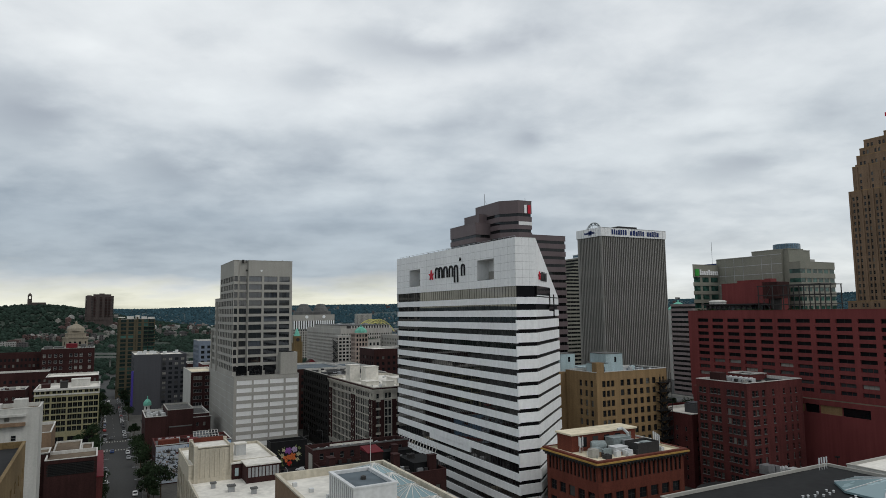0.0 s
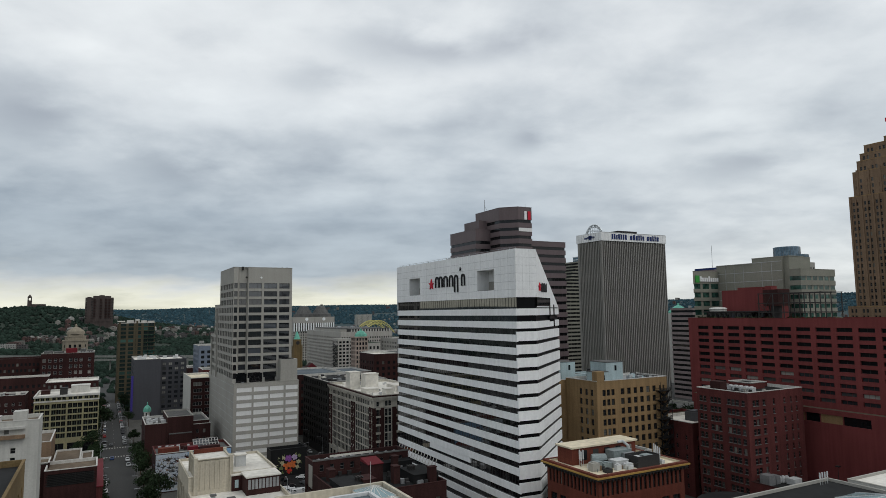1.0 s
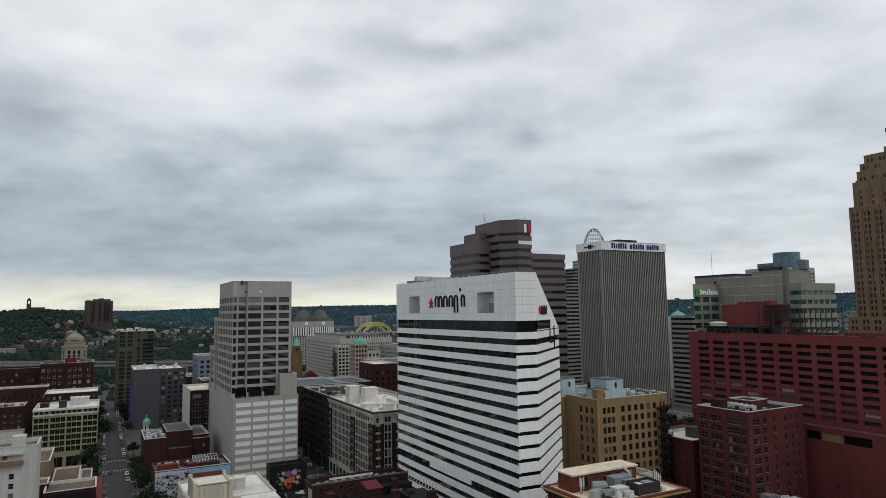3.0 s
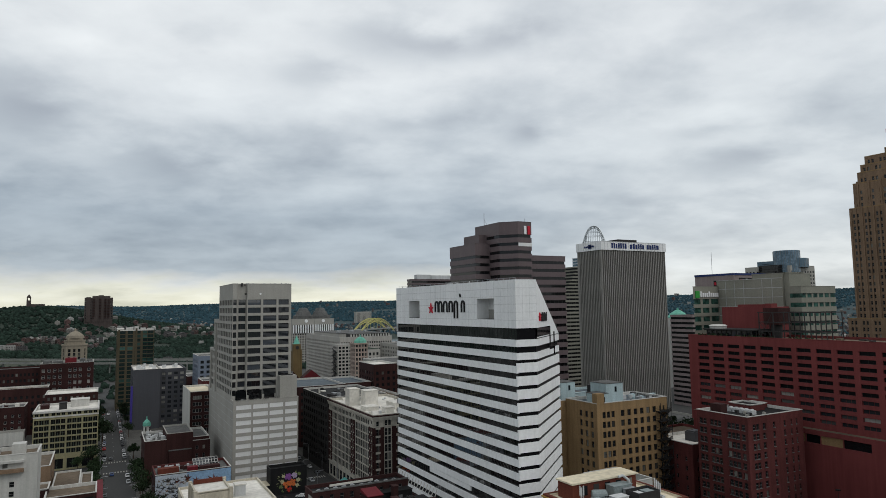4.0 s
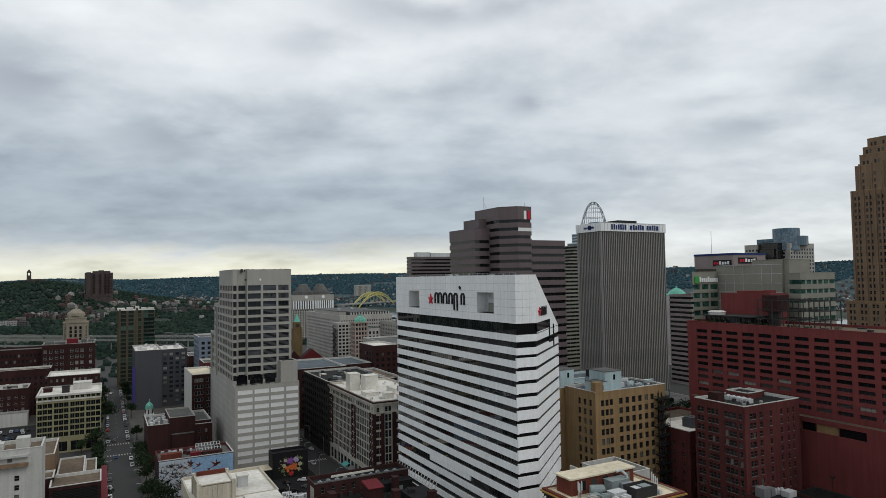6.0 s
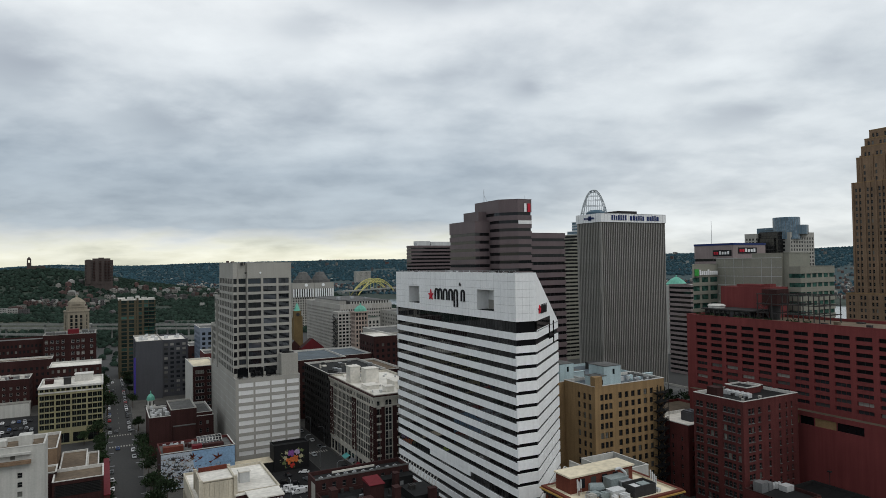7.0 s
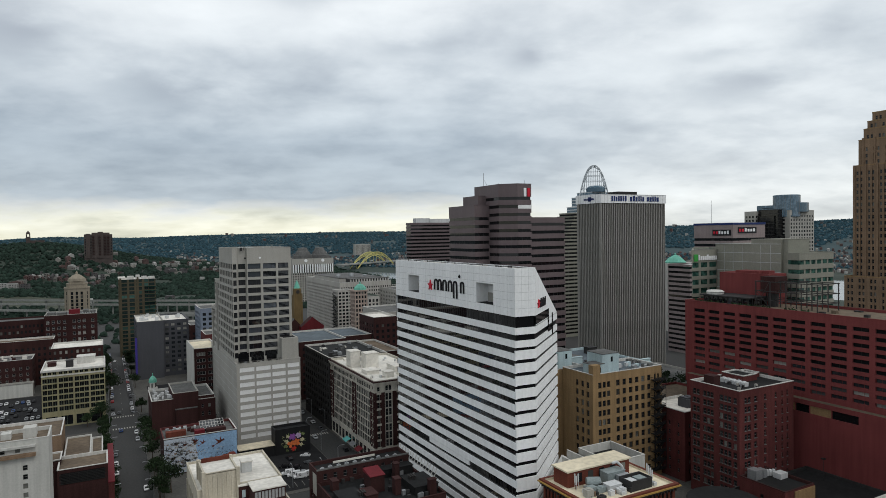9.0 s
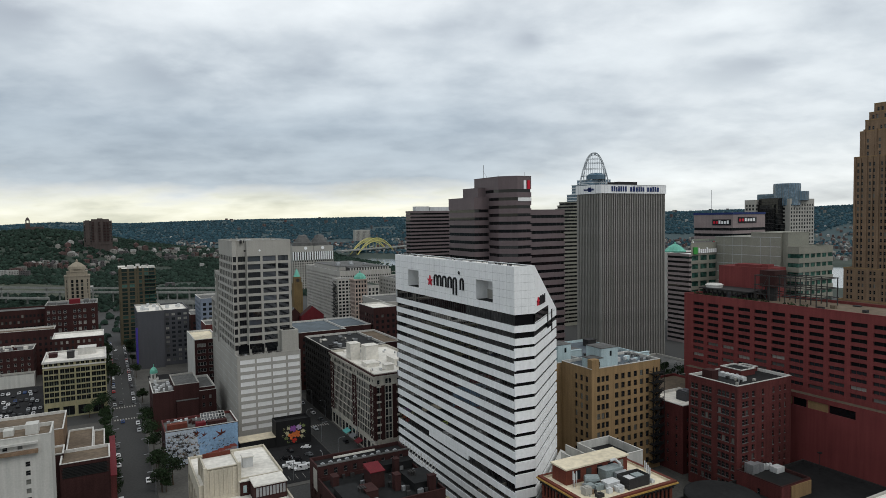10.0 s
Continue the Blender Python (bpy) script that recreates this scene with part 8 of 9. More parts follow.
    g.lathe(-141.5, 1648, [(3.6, 114), (3.2, 116.4), (1.2, 118.6), (0.01, 120.5)], 10)
    part("tower_walls", g, "brick_umber", body)
    g = Geo()
    g.prism([(-137.4, 1645), (-112, 1645), (-112, 1660), (-137.4, 1660)], 70, 99)
    part("nave", g, "brick_umber", body)
    # arch bridge
    body = thing("yellow_arch_bridge", "yellow steel tied-arch bridge over the river", "bridge")
    a, b = Vector((644, 1770, 0)), Vector((820, 1886, 0))
    d = (b - a)
    nrm = Vector((-d.y, d.x, 0)).normalized() * 13
    for side in (-1, 1):
        prev = None
        g = Geo()
        for k in range(25):
            u = k / 24
            z = -4 + 52 * (1 - (2 * u - 1) ** 2)
            p = a + d * u + nrm * side
            up, lo = Vector((p.x, p.y, z)), Vector((p.x, p.y, -4 + 43 * (1 - (2 * u - 1) ** 2)))
            if prev:
                g.tube(prev[0], up, 1.1, 5)
                g.tube(prev[1], lo, 1.1, 5)
                g.tube(prev[1], up, 0.5, 4)
            g.tube(lo, up, 0.5, 4)
            if k % 2 == 0:
                g.tube(Vector((p.x, p.y, 16)), lo, 0.3, 4)
            prev = (up, lo)
        part("arch_rib", g, "bridge_yellow", body)
    g = Geo()
    for k in range(6, 18):
        u, v = k / 24, (k + 1) / 24
        z, zv = -4 + 52 * (1 - (2 * u - 1) ** 2), -4 + 52 * (1 - (2 * v - 1) ** 2)
        p, q = a + d * u, a + d * v
        g.tube((p.x - nrm.x, p.y - nrm.y, z), (p.x + nrm.x, p.y + nrm.y, z), 0.5, 4)
        g.tube((p.x - nrm.x, p.y - nrm.y, z), (q.x + nrm.x, q.y + nrm.y, zv), 0.4, 4)
    part("cross_bracing", g, "bridge_yellow", body, kind="stuff")
    g = Geo()
    e = d.normalized()
    p, q = a - e * 60, b + e * 240
    for (o0, o1, z0, z1) in ((-15, 15, 14, 17),):
        g.prism([((p - nrm * 1.05).x, (p - nrm * 1.05).y), ((q - nrm * 1.05).x, (q - nrm * 1.05).y), ((q + nrm * 1.05).x, (q + nrm * 1.05).y), ((p + nrm * 1.05).x, (p + nrm * 1.05).y)], z0, z1)
    for k in range(8):
        m = a - e * 10 + e * (170 + 45 * k)
        g.prism([(m.x - 3, m.y - 8), (m.x + 3, m.y - 8), (m.x + 3, m.y + 8), (m.x - 3, m.y + 8)], -10, 18)
    part("deck", g, "viaduct_concrete", body)
    # motorway viaduct
    for y, z, x0, x1 in ((895, 18.0, -230, 190), (925, 20.5, -230, 150), (862, 13.0, -230, -60), (850, 12.0, 20, 120), (800, 15.0, 40, 130), (965, 17.0, 40, 200)):
        body = thing("motorway_viaduct", "pale concrete motorway viaduct on piers", "viaduct", "motorway viaducts")
        g = Geo()
        n = 14
        pts = []
        for k in range(n + 1):
            x = x0 + (x1 - x0) * k / n
            pts.append((x, y - 0.74 * (x - 15) + 0.0004 * (x - 15) ** 2))
        for (ax, ay), (bx, by) in zip(pts, pts[1:]):
            g.prism([(ax, ay - 6), (bx, by - 6), (bx, by + 6), (ax, ay + 6)], z - 1.4, z)
            g.prism([(ax, ay - 6.3), (bx, by - 6.3), (bx, by - 6), (ax, ay - 6)], z - 1.6, z + 1.0)
        part("deck", g, "viaduct_concrete", body)
        for ax, ay in pts[::2]:
            g = Geo()
            g.box(ax - 0.8, ay - 3, 0, ax + 0.8, ay + 3, z - 1.4)
            part("pier", g, "viaduct_concrete", body)


distance()


# ---- streets ----
def streets():
    blocks = [(15.5, 243, 86.5, 374), (15.5, 150, 99.8, 229), (-70, 150, 0.8, 374), (-70, 397, 0.8, 560), (15.5, 397, 86.5, 560), (100.0, 243, 137, 374), (100.0, 95, 160.8, 241.5), (160.0, 120, 300, 241.5), (100.0, 397, 260, 560), (-70, 20, 0.8, 148), (15.5, 20, 92, 148)]
    for x0, y0, x1, y1 in blocks:
        g = Geo()
        g.prism(inset([(x0, y0), (x1, y0), (x1, y1), (x0, y1)], 0.12), 0.004, 0.15)
        tagged(new("pavement", g.mesh("pavement", ["paving"])), "grey concrete pavement with kerb", "pavement", kind="structure")
    lot = Geo()
    lot.prism([(50.4, 246), (86, 246), (86, 309), (50.4, 309)], 0.004, 0.19)
    tagged(new("parking_lot", lot.mesh("parking_lot", ["asphalt_dark"])), "dark asphalt car park beside the flower mural", "car park", kind="structure")
    lot = Geo()
    lot.prism([(-66, 398.5), (-31, 398.5), (-31, 478), (-66, 478)], 0.004, 0.19)
    tagged(new("parking_lot", lot.mesh("parking_lot", ["asphalt_dark"])), "dark asphalt car park", "car park", kind="structure")
    lot = Geo()
    lot.prism([(24, 398), (44, 398), (44, 470), (24, 470)], 0.004, 0.19)
    tagged(new("parking_lot", lot.mesh("parking_lot", ["asphalt_dark"])), "dark asphalt car park behind the belfry", "car park", kind="structure")
    lines = []
    for y in range(400, 620, 14):
        lines.append((8.05, y, 8.2, y + 3))
    for k in range(9):
        for y in (371.5, 396.2):
            lines.append((2.6 + 1.3 * k, y, 3.2 + 1.3 * k, y + 2.6))
        lines.append((88 + 1.3 * k, 374.6 - 2, 88.6 + 1.3 * k, 376.8 - 2))
        lines.append((88 + 1.2 * k, 309, 88.6 + 1.2 * k, 312))
    for a, b, c, d in lines:
        g = Geo()
        g.prism([(a, b), (c, b), (c, d), (a, d)], 0.004, 0.012)
        tagged(new("road_mark", g.mesh("road_mark", ["road_paint"])), "worn white road marking", "road marking", "road markings", kind="structure")
    for k in range(9):
        g = Geo()
        g.prism([(54 + 3 * k, 249), (54.12 + 3 * k, 249), (54.12 + 3 * k, 254), (54 + 3 * k, 254)], 0.192, 0.2)
        tagged(new("road_mark", g.mesh("road_mark", ["road_paint"])), "white parking bay line", "road marking", "parking bay lines", kind="structure")


streets()


# ---- vehicles ----
def vehicle(name, label, paint, van=False):
    L, W = (5.3, 2.0) if van else (4.5, 1.8)
    H, bonnet = (2.2, 1.15) if van else (1.45, 0.82)
    ob = thing(name, label, "van" if van else "car")
    prof = [(-L / 2, 0.35), (L / 2, 0.35), (L / 2, bonnet - 0.15), (L / 2 - 0.9, bonnet)]
    prof += [(L / 2 - 1.5, H - 0.1), (L / 2 - 1.9, H), (-L / 2 + 0.15, H), (-L / 2, H - 0.3)] if van else [(L / 2 - 1.75, H - 0.08), (L / 2 - 2.0, H), (-L / 2 + 1.1, H), (-L / 2 + 0.35, bonnet + 0.08), (-L / 2, bonnet)]
    g = Geo()
    n = len(prof)
    cut = 3
    wid = [W / 2 if z < bonnet + 0.1 else W / 2 - 0.16 for _, z in prof]
    for i in range(n):
        j = (i + 1) % n
        (a, za), (b, zb) = prof[i], prof[j]
        g.face([(wid[i], a, za), (-wid[i], a, za), (-wid[j], b, zb), (wid[j], b, zb)], 0)
    for s in (-1, 1):
        pts = [(s * w, a, z) for (a, z), w in zip(prof, wid)]
        g.face(pts if s > 0 else pts[::-1], 0)
    part("body", g, paint, ob)
    g = Geo()
    (a, za), (b, zb) = prof[3], prof[4]
    e = 0.02
    g.face([(W / 2 - 0.22, a - 0.05, za + 0.06 + e), (-W / 2 + 0.22, a - 0.05, za + 0.06 + e), (-W / 2 + 0.26, b + 0.04, zb + e), (W / 2 - 0.26, b + 0.04, zb + e)][::-1], 0)
    part("windscreen", g, "glass_black", ob)
    for s in (-1, 1):
        g = Geo()
        x = s * (W / 2 - 0.05)
        y1 = L / 2 - 2.0
        y0 = y1 - 1.0 if van else -L / 2 + 1.0
        pts = [(x, y0, bonnet + 0.1), (x, y1 + 0.3, bonnet + 0.1), (x * 0.93, y1, H - 0.14), (x * 0.93, y0 + 0.1, H - 0.14)]
        g.face(pts if s > 0 else pts[::-1], 0)
        part("side_window", g, "glass_black", ob)
    if not van:
        g = Geo()
        (a, za), (b, zb) = prof[6], prof[7]
        g.face([(W / 2 - 0.28, a - 0.08, za - 0.06), (-W / 2 + 0.28, a - 0.08, za - 0.06), (-W / 2 + 0.26, b + 0.04, zb + 0.06), (W / 2 - 0.26, b + 0.04, zb + 0.06)], 0)
        part("rear_window", g, "glass_black", ob)
    g = Geo()
    g.tube((-0.11, 0, 0), (0.11, 0, 0), 0.33, 10, 0)
    g.tube((-0.12, 0, 0), (0.12, 0, 0), 0.19, 8, 1)
    wheel = g.mesh("wheel", ["tyre_black", "metal_grey"])
    for x in (-W / 2 + 0.1, W / 2 - 0.1):
        for y in (-L / 2 + 0.85, L / 2 - 0.9):
            w = new("wheel", wheel)
            w.location, w.parent = (x, y, 0.33), ob
    return ob


def traffic():
    rnd = random.Random(31)
    kinds = {}
    words = {"car_white": "white", "car_black": "black", "car_silver": "silver", "car_grey": "dark grey", "car_red": "red", "car_blue": "dark blue", "car_lime": "bright lime green"}
    used = set()

    def put(paint, x, y, turn, van=False, z=0.0):
        key = (paint, van)
        if key not in kinds:
            kinds[key] = vehicle("van" if van else "car", f"{words[paint]} {'delivery van' if van else 'saloon car'} parked on asphalt", paint, van)
        m = pose(x, y, z, 0, 0, turn)
        if key not in used:
            used.add(key)
            kinds[key].matrix_basis = m
        else:
            copy_thing(kinds[key], m)
    paints = ["car_white", "car_black", "car_silver", "car_grey", "car_silver", "car_red", "car_blue", "car_black", "car_white"]
    y = 250.0
    while y < 620:
        if not 368 < y < 402 and not 226 < y < 246:
            if rnd.random() < (0.78 if y > 372 else 0.2):
                put(rnd.choice(paints), 3.2, y, 0)
            if rnd.random() < (0.85 if y > 372 else 0.3):
                put(rnd.choice(paints), 13.2, y + 1.5, 180)
            if rnd.random() < 0.12:
                put(rnd.choice(paints), 6.4, y + 2, 0)
        y += 6.4
    for x, yy, t, p, v in ((66.0, 263.5, 80, "car_white", True), (67.6, 260.5, 82, "car_white", True), (69.4, 257.5, 84, "car_white", True), (72.3, 261.5, 262, "car_silver", False), (72.8, 258.2, 80, "car_white", True), (53.8, 262.0, 15, "car_white", True), (53.2, 256.0, 15, "car_white", True),
                           (55.5, 280.0, 6, "car_grey", False), (59.0, 279.6, 8, "car_lime", False), (66.8, 272.5, 70, "car_black", False), (71.0, 281, 10, "car_black", False), (78.4, 281.5, 60, "car_white", False), (77.0, 272, 20, "car_grey", False), (70.6, 269.0, 80, "car_black", False)):
        put(p, x, yy, t, v, 0.19)
    for x, yy, t, p in ((96.5, 262, 0, "car_silver"), (90.2, 262, 180, "car_white"), (96.8, 280, 0, "car_black"), (90.0, 305, 180, "car_silver"), (96.6, 318, 0, "car_grey"), (96.5, 331, 0, "car_white"), (89.9, 340, 180, "car_black"), (96.6, 352, 0, "car_silver"), (96.8, 247, 0, "car_red")):
        put(p, x, yy, t)
    for k in range(9):
        put(rnd.choice(paints), -60 + 3.0 * k, 408 + 2 * (k % 2), 0, False, 0.19)
        if k % 2:
            put(rnd.choice(paints), -60 + 3.0 * k, 428, 0, False, 0.19)
        if k % 3 == 0:
            put(rnd.choice(paints), -59 + 3.0 * k, 455, 0, False, 0.19)
    for k in range(14):
        put(rnd.choice(paints), 26.5 + 5.0 * (k % 3), 400 + 4.0 * (k // 2), 90, k % 5 == 0, 0.19)
    for k in range(7):
        put(rnd.choice(paints), -63.0, 412 + 9 * k, 90, False, 0.19)
    for yy in (400.8, 418.5, 436.0, 441.5, 462.0):
        for k in range(11):
            if rnd.random() < 0.5:
                put(rnd.choice(paints), -61.5 + 2.8 * k, yy + rnd.uniform(-0.4, 0.4), 0, False, 0.19)


traffic()


# ---- street lamps and signals ----
def lamps():
    ob = thing("street_lamp", "grey steel street lamp with a curved arm", "street lamp", "street lamps")
    g = Geo()
    g.tube((0, 0, 0), (0, 0, 8.4), 0.11, 6)
    part("pole", g, "metal_grey", ob)
    g = Geo()
    g.tube((0, 0, 8.3), (0.8, 0, 9.0), 0.07, 5)
    g.tube((0.8, 0, 9.0), (2.2, 0, 9.1), 0.07, 5)
    part("arm", g, "metal_grey", ob)
    g = Geo()
    g.box(2.0, -0.16, 8.96, 2.9, 0.16, 9.14)
    part("lamp_head", g, "metal_grey", ob)
    spots = [(1.2 if k % 2 else 15.0, 262 + 21 * (k // 2), 0 if k % 2 else 180) for k in range(26)] + [(100.4, 250 + 24 * k, 180) for k in range(5)] + [(87.2, 262 + 24 * k, 0) for k in range(4)] + [(64, 248.5, 90), (76, 248.5, 90)]
    spots = [s for s in spots if not 374 < s[1] < 398]
    for k, (x, y, a) in enumerate(spots):
        m = pose(x, y, 0.15, 0, 0, a)
        if k == 0:
            ob.matrix_basis = m
        else:
            copy_thing(ob, m)


lamps()


# ---- trees ----
def make_tree(seed, h):
    rnd = random.Random(seed)
    ob = thing("street_tree", "leafy dark green street tree", "tree", "street trees")
    g = Geo()
    prev, r = Vector((0, 0, 0)), 0.22
    for k in range(4):
        q = prev + Vector((rnd.uniform(-0.12, 0.12), rnd.uniform(-0.12, 0.12), h * 0.13))
        g.tube(prev, q, r, 7)
        prev, r = q, r * 0.86
    tips = []
    for k in range(7):
        a = 2 * math.pi * k / 7 + rnd.uniform(-0.3, 0.3)
        tip = prev + Vector((math.cos(a) * h * 0.24, math.sin(a) * h * 0.24, h * rnd.uniform(0.08, 0.36)))
        g.tube(prev - Vector((0, 0, 0.4)), tip, 0.08, 5)
        tips.append(tip)
    tips.append(prev + Vector((0, 0, h * 0.34)))
    part("trunk", g, "bark", ob)
    g = Geo()
    for t in tips:
        leafy(g, t, h * rnd.uniform(0.15, 0.22), 85, 0.36, rnd)
    leafy(g, prev + Vector((0, 0, h * 0.18)), h * 0.26, 150, 0.36, rnd)
    part("crown", g, "leaf_green", ob)
    return ob


def trees():
    bases = [make_tree(s, h) for s, h in ((1, 8.5), (2, 7.0), (3, 10.0))]
    rnd = random.Random(77)
    spots = []
    for y in range(262, 372, 9):
        if y < 300 or y % 2:
            spots.append((17.2, y + rnd.uniform(-1.5, 1.5)))
        if y > 300:
            spots.append((0.1 - 1.2, y + rnd.uniform(-2, 2)))
    spots += [(-3, 386), (-9, 385), (17.5, 402), (17.2, 470), (2.4, 450), (-1.5, 448), (-2, 462), (-1, 475), (0, 490), (0.2, 505), (0, 520), (16.8, 520), (16.5, 560), (0, 560), (-1, 580), (1.5, 545), (16.8, 545), (18.5, 262), (21.5, 268), (1.0, 262), (0.6, 275), (0.8, 288), (152, 176), (154, 183), (156, 190), (150, 170), (228, 212), (233, 214), (224, 218), (238, 218), (230, 225)]
    for k, (x, y) in enumerate(spots):
        s = 1.9 if (x, y) == (2.4, 450) else rnd.uniform(0.8, 1.25)
        m = pose(x, y, 0.15, 0, 0, rnd.uniform(0, 360)) @ Matrix.Scale(s, 4)
        b = bases[k % 3]
        if k < 3:
            b.matrix_basis = m
        else:
            c = copy_thing(b, m)
            c.matrix_basis = m


trees()


# ---- woods and houses on the hills ----
# rows of houses on the near slope: middle, half length, number, half width and height of one
CLUSTERS = [(-98, 1377, 22, 9, 4.5, 13), (-76, 1363, 24, 8, 4.0, 11), (-51, 1459, 20, 5, 8.0, 12), (-13, 1395, 16, 4, 8.0, 15), (14, 1450, 22, 9, 4.5, 10), (34, 1510, 24, 6, 8.0, 12), (-7, 1575, 10, 3, 5.0, 9), (106, 1567, 40, 8, 9.0, 13), (136, 1494, 26, 5, 9.0, 13), (175, 1606, 26, 8, 7.0, 11), (-140, 1308, 34, 5, 12.0, 14), (-16, 1345, 18, 5, 5.0, 10), (215, 1540, 40, 10, 6.0, 11), (300, 1500, 60, 18, 5.0, 10)]



def woods():
    rnd = random.Random(5)
    g = Geo()

    def clump(x, y, r):
        """One crown: two uneven rings of points that close in a top."""
        z = terrain(x, y)
        n, turn = len(g.v), rnd.uniform(0, 1)
        for hz, rr in ((0.15, 1.0), (0.85, 0.82)):
            for k in range(6):
                a, q = turn + 1.0472 * (k + 0.5 * (hz > 0.5)), r * rr * rnd.uniform(0.75, 1.2)
                g.v.append((x + math.cos(a) * q, y + math.sin(a) * q, z + r * (hz + rnd.uniform(-0.15, 0.15))))
        g.v.append((x + rnd.uniform(-0.3, 0.3) * r, y + rnd.uniform(-0.3, 0.3) * r, z + r * rnd.uniform(1.2, 1.5)))
        for k in range(6):
            j = (k + 1) % 6
            g.f += [(n + k, n + j, n + 6 + k), (n + j, n + 6 + j, n + 6 + k), (n + 6 + k, n + 6 + j, n + 12)]
        g.m += [0] * 18

    def grown(name, mat, label):
        me = g.mesh(name, [mat])
        me.polygons.foreach_set("use_smooth", [True] * len(me.polygons))
        tagged(new(name, me), label, "woods", kind="stuff")
    for _ in range(30000):
        x, y = rnd.uniform(-420, 620), rnd.uniform(860, 1850)
        if any(abs(x - cx) < w and cy - 24 < y < cy + 8 for cx, cy, w, *_ in CLUSTERS):
            continue
        if -240 < x < -5 and 960 - 0.74 * (x - 15) < y < 1130 - 0.74 * (x - 15) and noise.noise((x / 60, y / 60, 8)) < 0.3:
            continue
        if noise.noise((x / 120, y / 120, 4)) < (-0.6 if x < 40 else -0.35) and terrain(x, y) < 60:
            continue
        clump(x, y, rnd.choice((2.0, 2.6, 3.2, 4.2)) * rnd.uniform(0.85, 1.25))
    for _ in range(420):
        x, y = rnd.uniform(-160, 190), rnd.uniform(650, 860)
        if 722 < y < 835 and rnd.random() < 0.6:
            continue
        clump(x, y, rnd.uniform(2.5, 4.5))
    for _ in range(90):
        clump(rnd.choice((rnd.uniform(-6, 0), rnd.uniform(16.5, 22))), rnd.uniform(565, 660), rnd.uniform(2.0, 3.2))
    grown("woods", "woods_green", "dark green woods covering the hills")
    g.v, g.f, g.m = [], [], []
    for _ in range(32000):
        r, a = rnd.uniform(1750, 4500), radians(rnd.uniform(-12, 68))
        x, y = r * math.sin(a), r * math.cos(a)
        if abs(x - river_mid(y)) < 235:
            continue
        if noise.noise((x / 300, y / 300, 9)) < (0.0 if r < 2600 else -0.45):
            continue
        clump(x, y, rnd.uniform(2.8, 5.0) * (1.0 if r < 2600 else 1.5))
    grown("far_woods", "woods_far_hazed", "woods on the far ridges, coloured blue for haze")


def grass_bank():
    g = Geo()
    n = 14
    grid = [[(-250 + 250 * i / n, 962 - 0.74 * (-265 + 250 * i / n) + 165 * j / n) for i in range(n + 1)] for j in range(n + 1)]
    for j in range(n):
        for i in range(n):
            q = [grid[j][i], grid[j][i + 1], grid[j + 1][i + 1], grid[j + 1][i]]
            g.face([(x, y, terrain(x, y) + 0.6) for x, y in q], 0)
    tagged(new("grass_bank", g.mesh("grass_bank", ["grass_bank"])), "dry grey-green grass bank above the motorway", "grass", kind="structure")


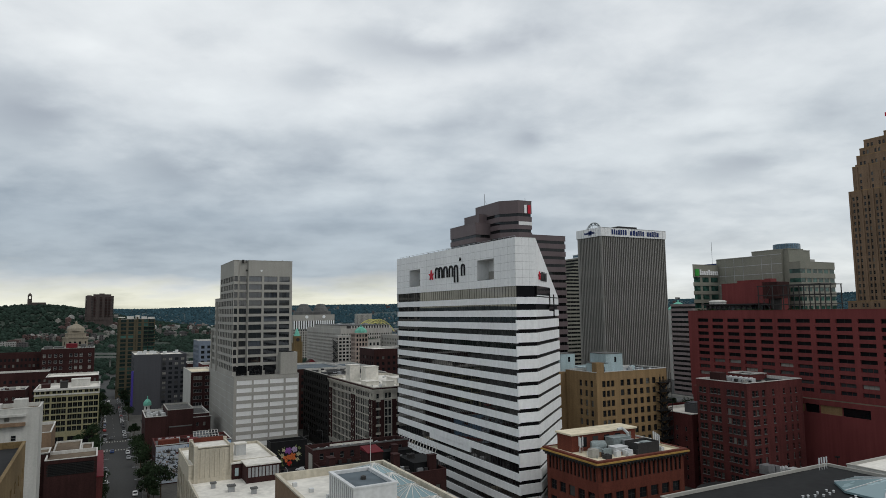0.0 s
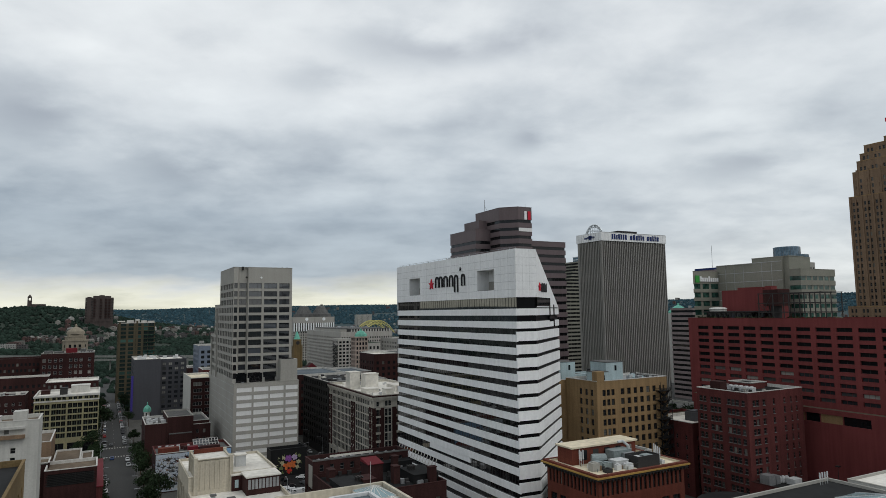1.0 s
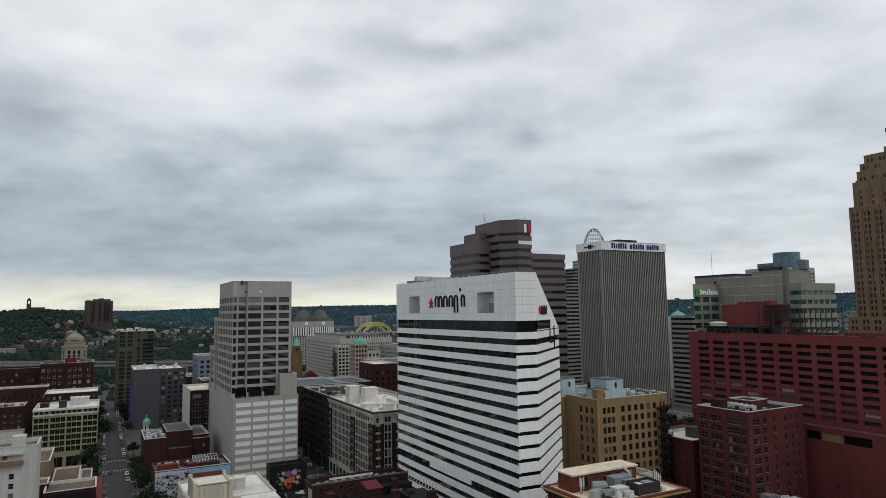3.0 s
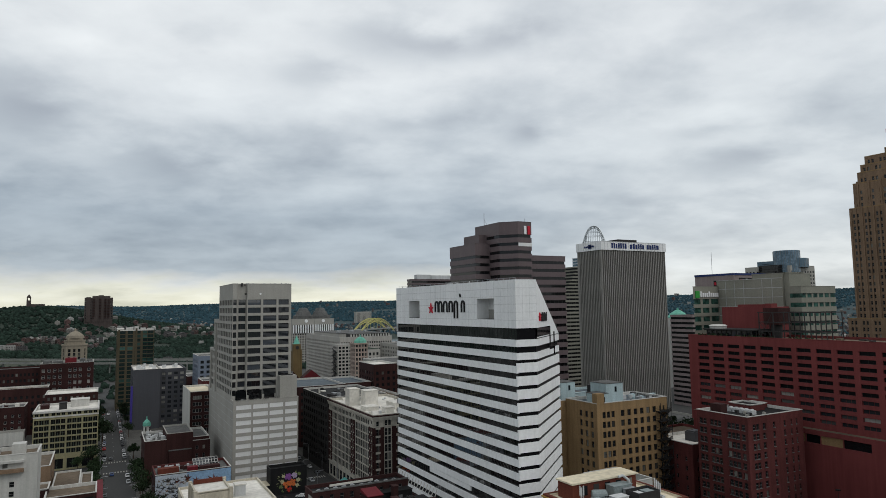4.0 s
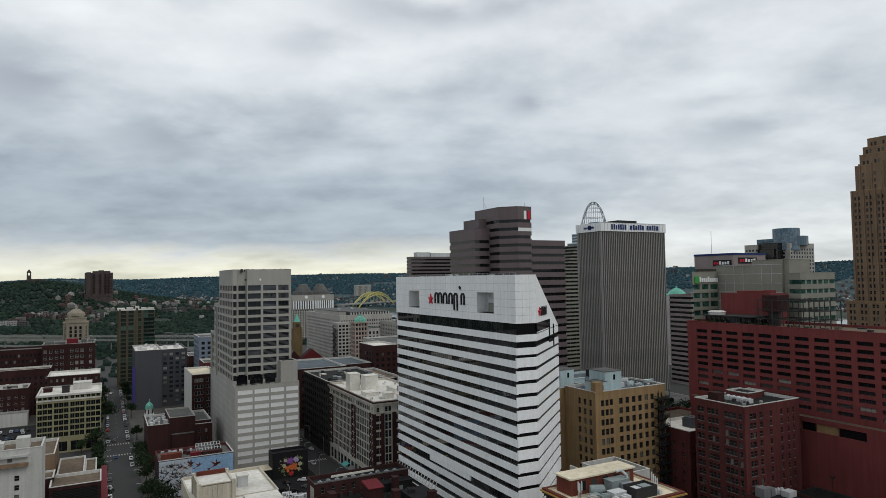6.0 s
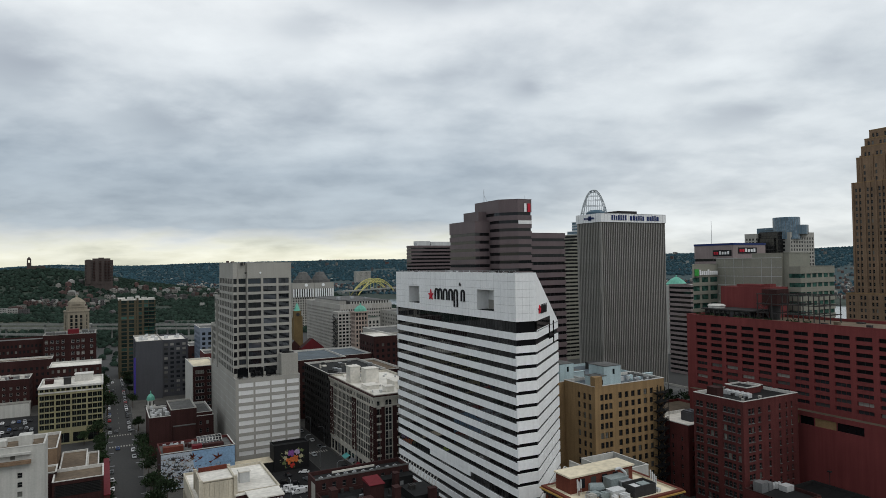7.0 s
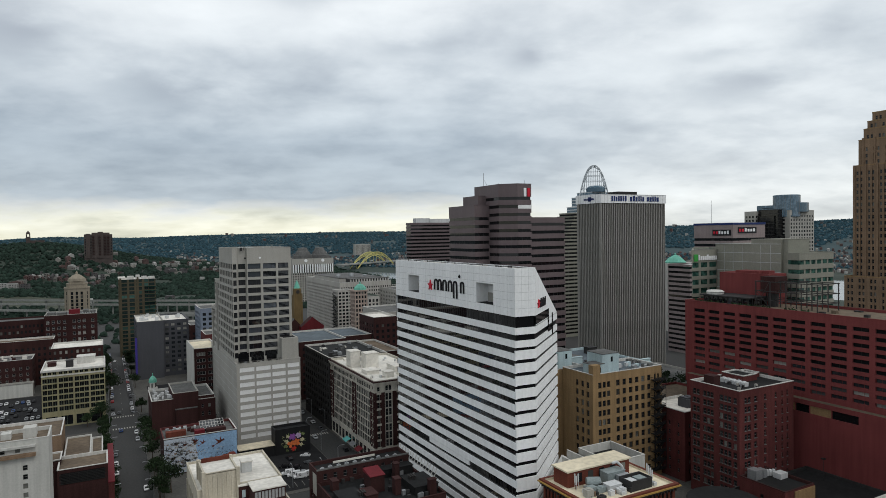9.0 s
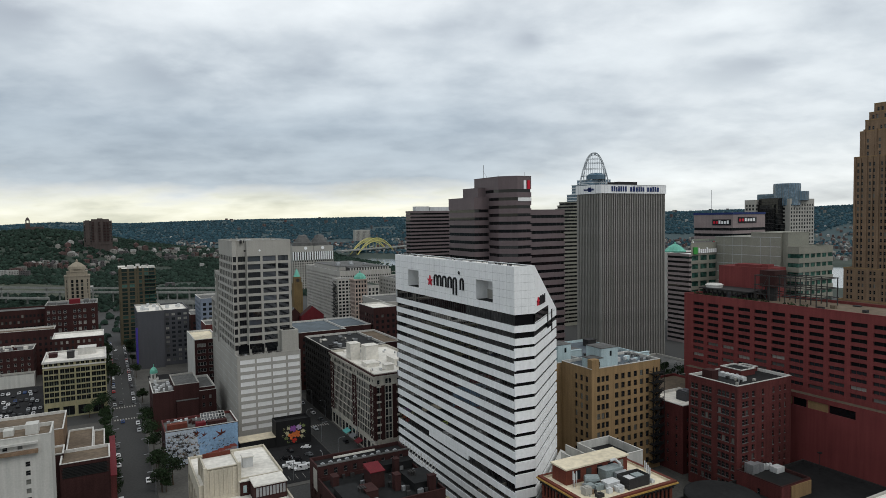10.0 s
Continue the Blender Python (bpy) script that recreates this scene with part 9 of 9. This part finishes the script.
def hill_houses():
    m = bpy.data.materials.new("house_paint")
    m.use_nodes = True
    nt = m.node_tree
    geo, ramp = nt.nodes.new("ShaderNodeNewGeometry"), nt.nodes.new("ShaderNodeValToRGB")
    e = ramp.color_ramp.elements
    ramp.color_ramp.interpolation = "CONSTANT"
    e[0].position, e[0].color = 0.0, (0.30, 0.295, 0.28, 1)
    e[1].position, e[1].color = 0.92, (0.09, 0.05, 0.045, 1)
    for p, c in ((0.16, (0.075, 0.045, 0.04)), (0.40, (0.14, 0.132, 0.12)), (0.58, (0.07, 0.065, 0.065)), (0.80, (0.22, 0.21, 0.19))):
        q = e.new(p)
        q.color = (*c, 1)
    nt.links.new(geo.outputs["Random Per Island"], ramp.inputs[0])
    nt.links.new(ramp.outputs[0], nt.nodes["Principled BSDF"].inputs["Base Color"])
    nt.nodes["Principled BSDF"].inputs["Roughness"].default_value = 0.9
    MATS["house_paint"] = m
    rnd = random.Random(40)
    me_v, me_f, dark = [], [], []

    def house(x, y, w, d, h, turn, gable, panes=False):
        z = terrain(x, y) - 2.0
        c, s = math.cos(turn), math.sin(turn)
        pts = [(-w, -d, 0), (w, -d, 0), (w, d, 0), (-w, d, 0), (-w, -d, h), (w, -d, h), (w, d, h), (-w, d, h), (0, -d, h + gable), (0, d, h + gable)]
        n = len(me_v)
        me_v.extend((x + c * a - s * b, y + s * a + c * b, z + q) for a, b, q in pts)
        fs = [(0, 1, 5, 8, 4), (1, 2, 6, 5), (2, 3, 7, 9, 6), (3, 0, 4, 7), (5, 6, 9, 8), (7, 4, 8, 9)] if gable else [(0, 1, 5, 4), (1, 2, 6, 5), (2, 3, 7, 6), (3, 0, 4, 7), (4, 5, 6, 7)]
        me_f.extend(tuple(n + i for i in f) for f in fs)
        if not panes:
            return
        k = max(2, int(w / 1.1))
        for row in range(max(1, int(h / 3.4))):
            for j in range(k):
                a, q = -w + 2 * w * (j + 0.5) / k, 2.6 + 3.2 * row
                m = len(me_v)
                me_v.extend((x + c * (a + e) + s * (d + 0.06), y + s * (a + e) - c * (d + 0.06), z + q + f) for e, f in ((-0.5, 0), (0.5, 0), (0.5, 1.6), (-0.5, 1.6)))
                dark.append(len(me_f))
                me_f.append((m, m + 1, m + 2, m + 3))
    for cx, cy, w, n, size, h in CLUSTERS:
        for _ in range(n + n // 2):
            house(cx + rnd.uniform(-w, w) * 1.25, cy + rnd.uniform(-16, 16), size * rnd.uniform(0.4, 0.85), rnd.uniform(3, 5), h * rnd.uniform(0.5, 0.9), rnd.uniform(-0.4, 0.4), rnd.choice((0, 0, 0, 2, 2.5)), True)
    for _ in range(120):
        x, y = rnd.uniform(-330, 520), rnd.uniform(1080, 1700)
        if terrain(x, y) > 66 or noise.noise((x / 90, y / 90, 2)) < 0.12:
            continue
        house(x, y, rnd.uniform(3, 5), rnd.uniform(3, 6), rnd.uniform(7, 11), rnd.uniform(0, 3), rnd.choice((0, 3, 3)))
    for _ in range(2600):
        r, a = rnd.uniform(1600, 2900), radians(rnd.uniform(4, 68))
        x, y = r * math.sin(a), r * math.cos(a)
        if abs(x - river_mid(y)) < 235 or r > 2500 and rnd.random() < (r - 2500) / 450:
            continue
        if noise.noise((x / 230, y / 230, 6)) < -0.12:
            continue
        house(x, y, rnd.uniform(2.0, 4.2), rnd.uniform(2.5, 4.5), rnd.uniform(7, 10), rnd.uniform(0, 3), rnd.choice((0, 2, 3)))
    for _ in range(60):
        r, a = rnd.uniform(3000, 4200), radians(rnd.uniform(8, 66))
        house(r * math.sin(a), r * math.cos(a), rnd.uniform(5, 10), rnd.uniform(4, 7), rnd.uniform(14, 22), rnd.uniform(0, 3), 0)
    me = bpy.data.meshes.new("hill_houses")
    me.from_pydata(me_v, [], me_f)
    me.materials.append(m)
    me.materials.append(MATS["glass_dark"])
    for i in dark:
        me.polygons[i].material_index = 1
    tagged(new("hill_houses", me), "small pale and brick houses scattered over the hills", "houses", kind="stuff")


woods()
grass_bank()
hill_houses()
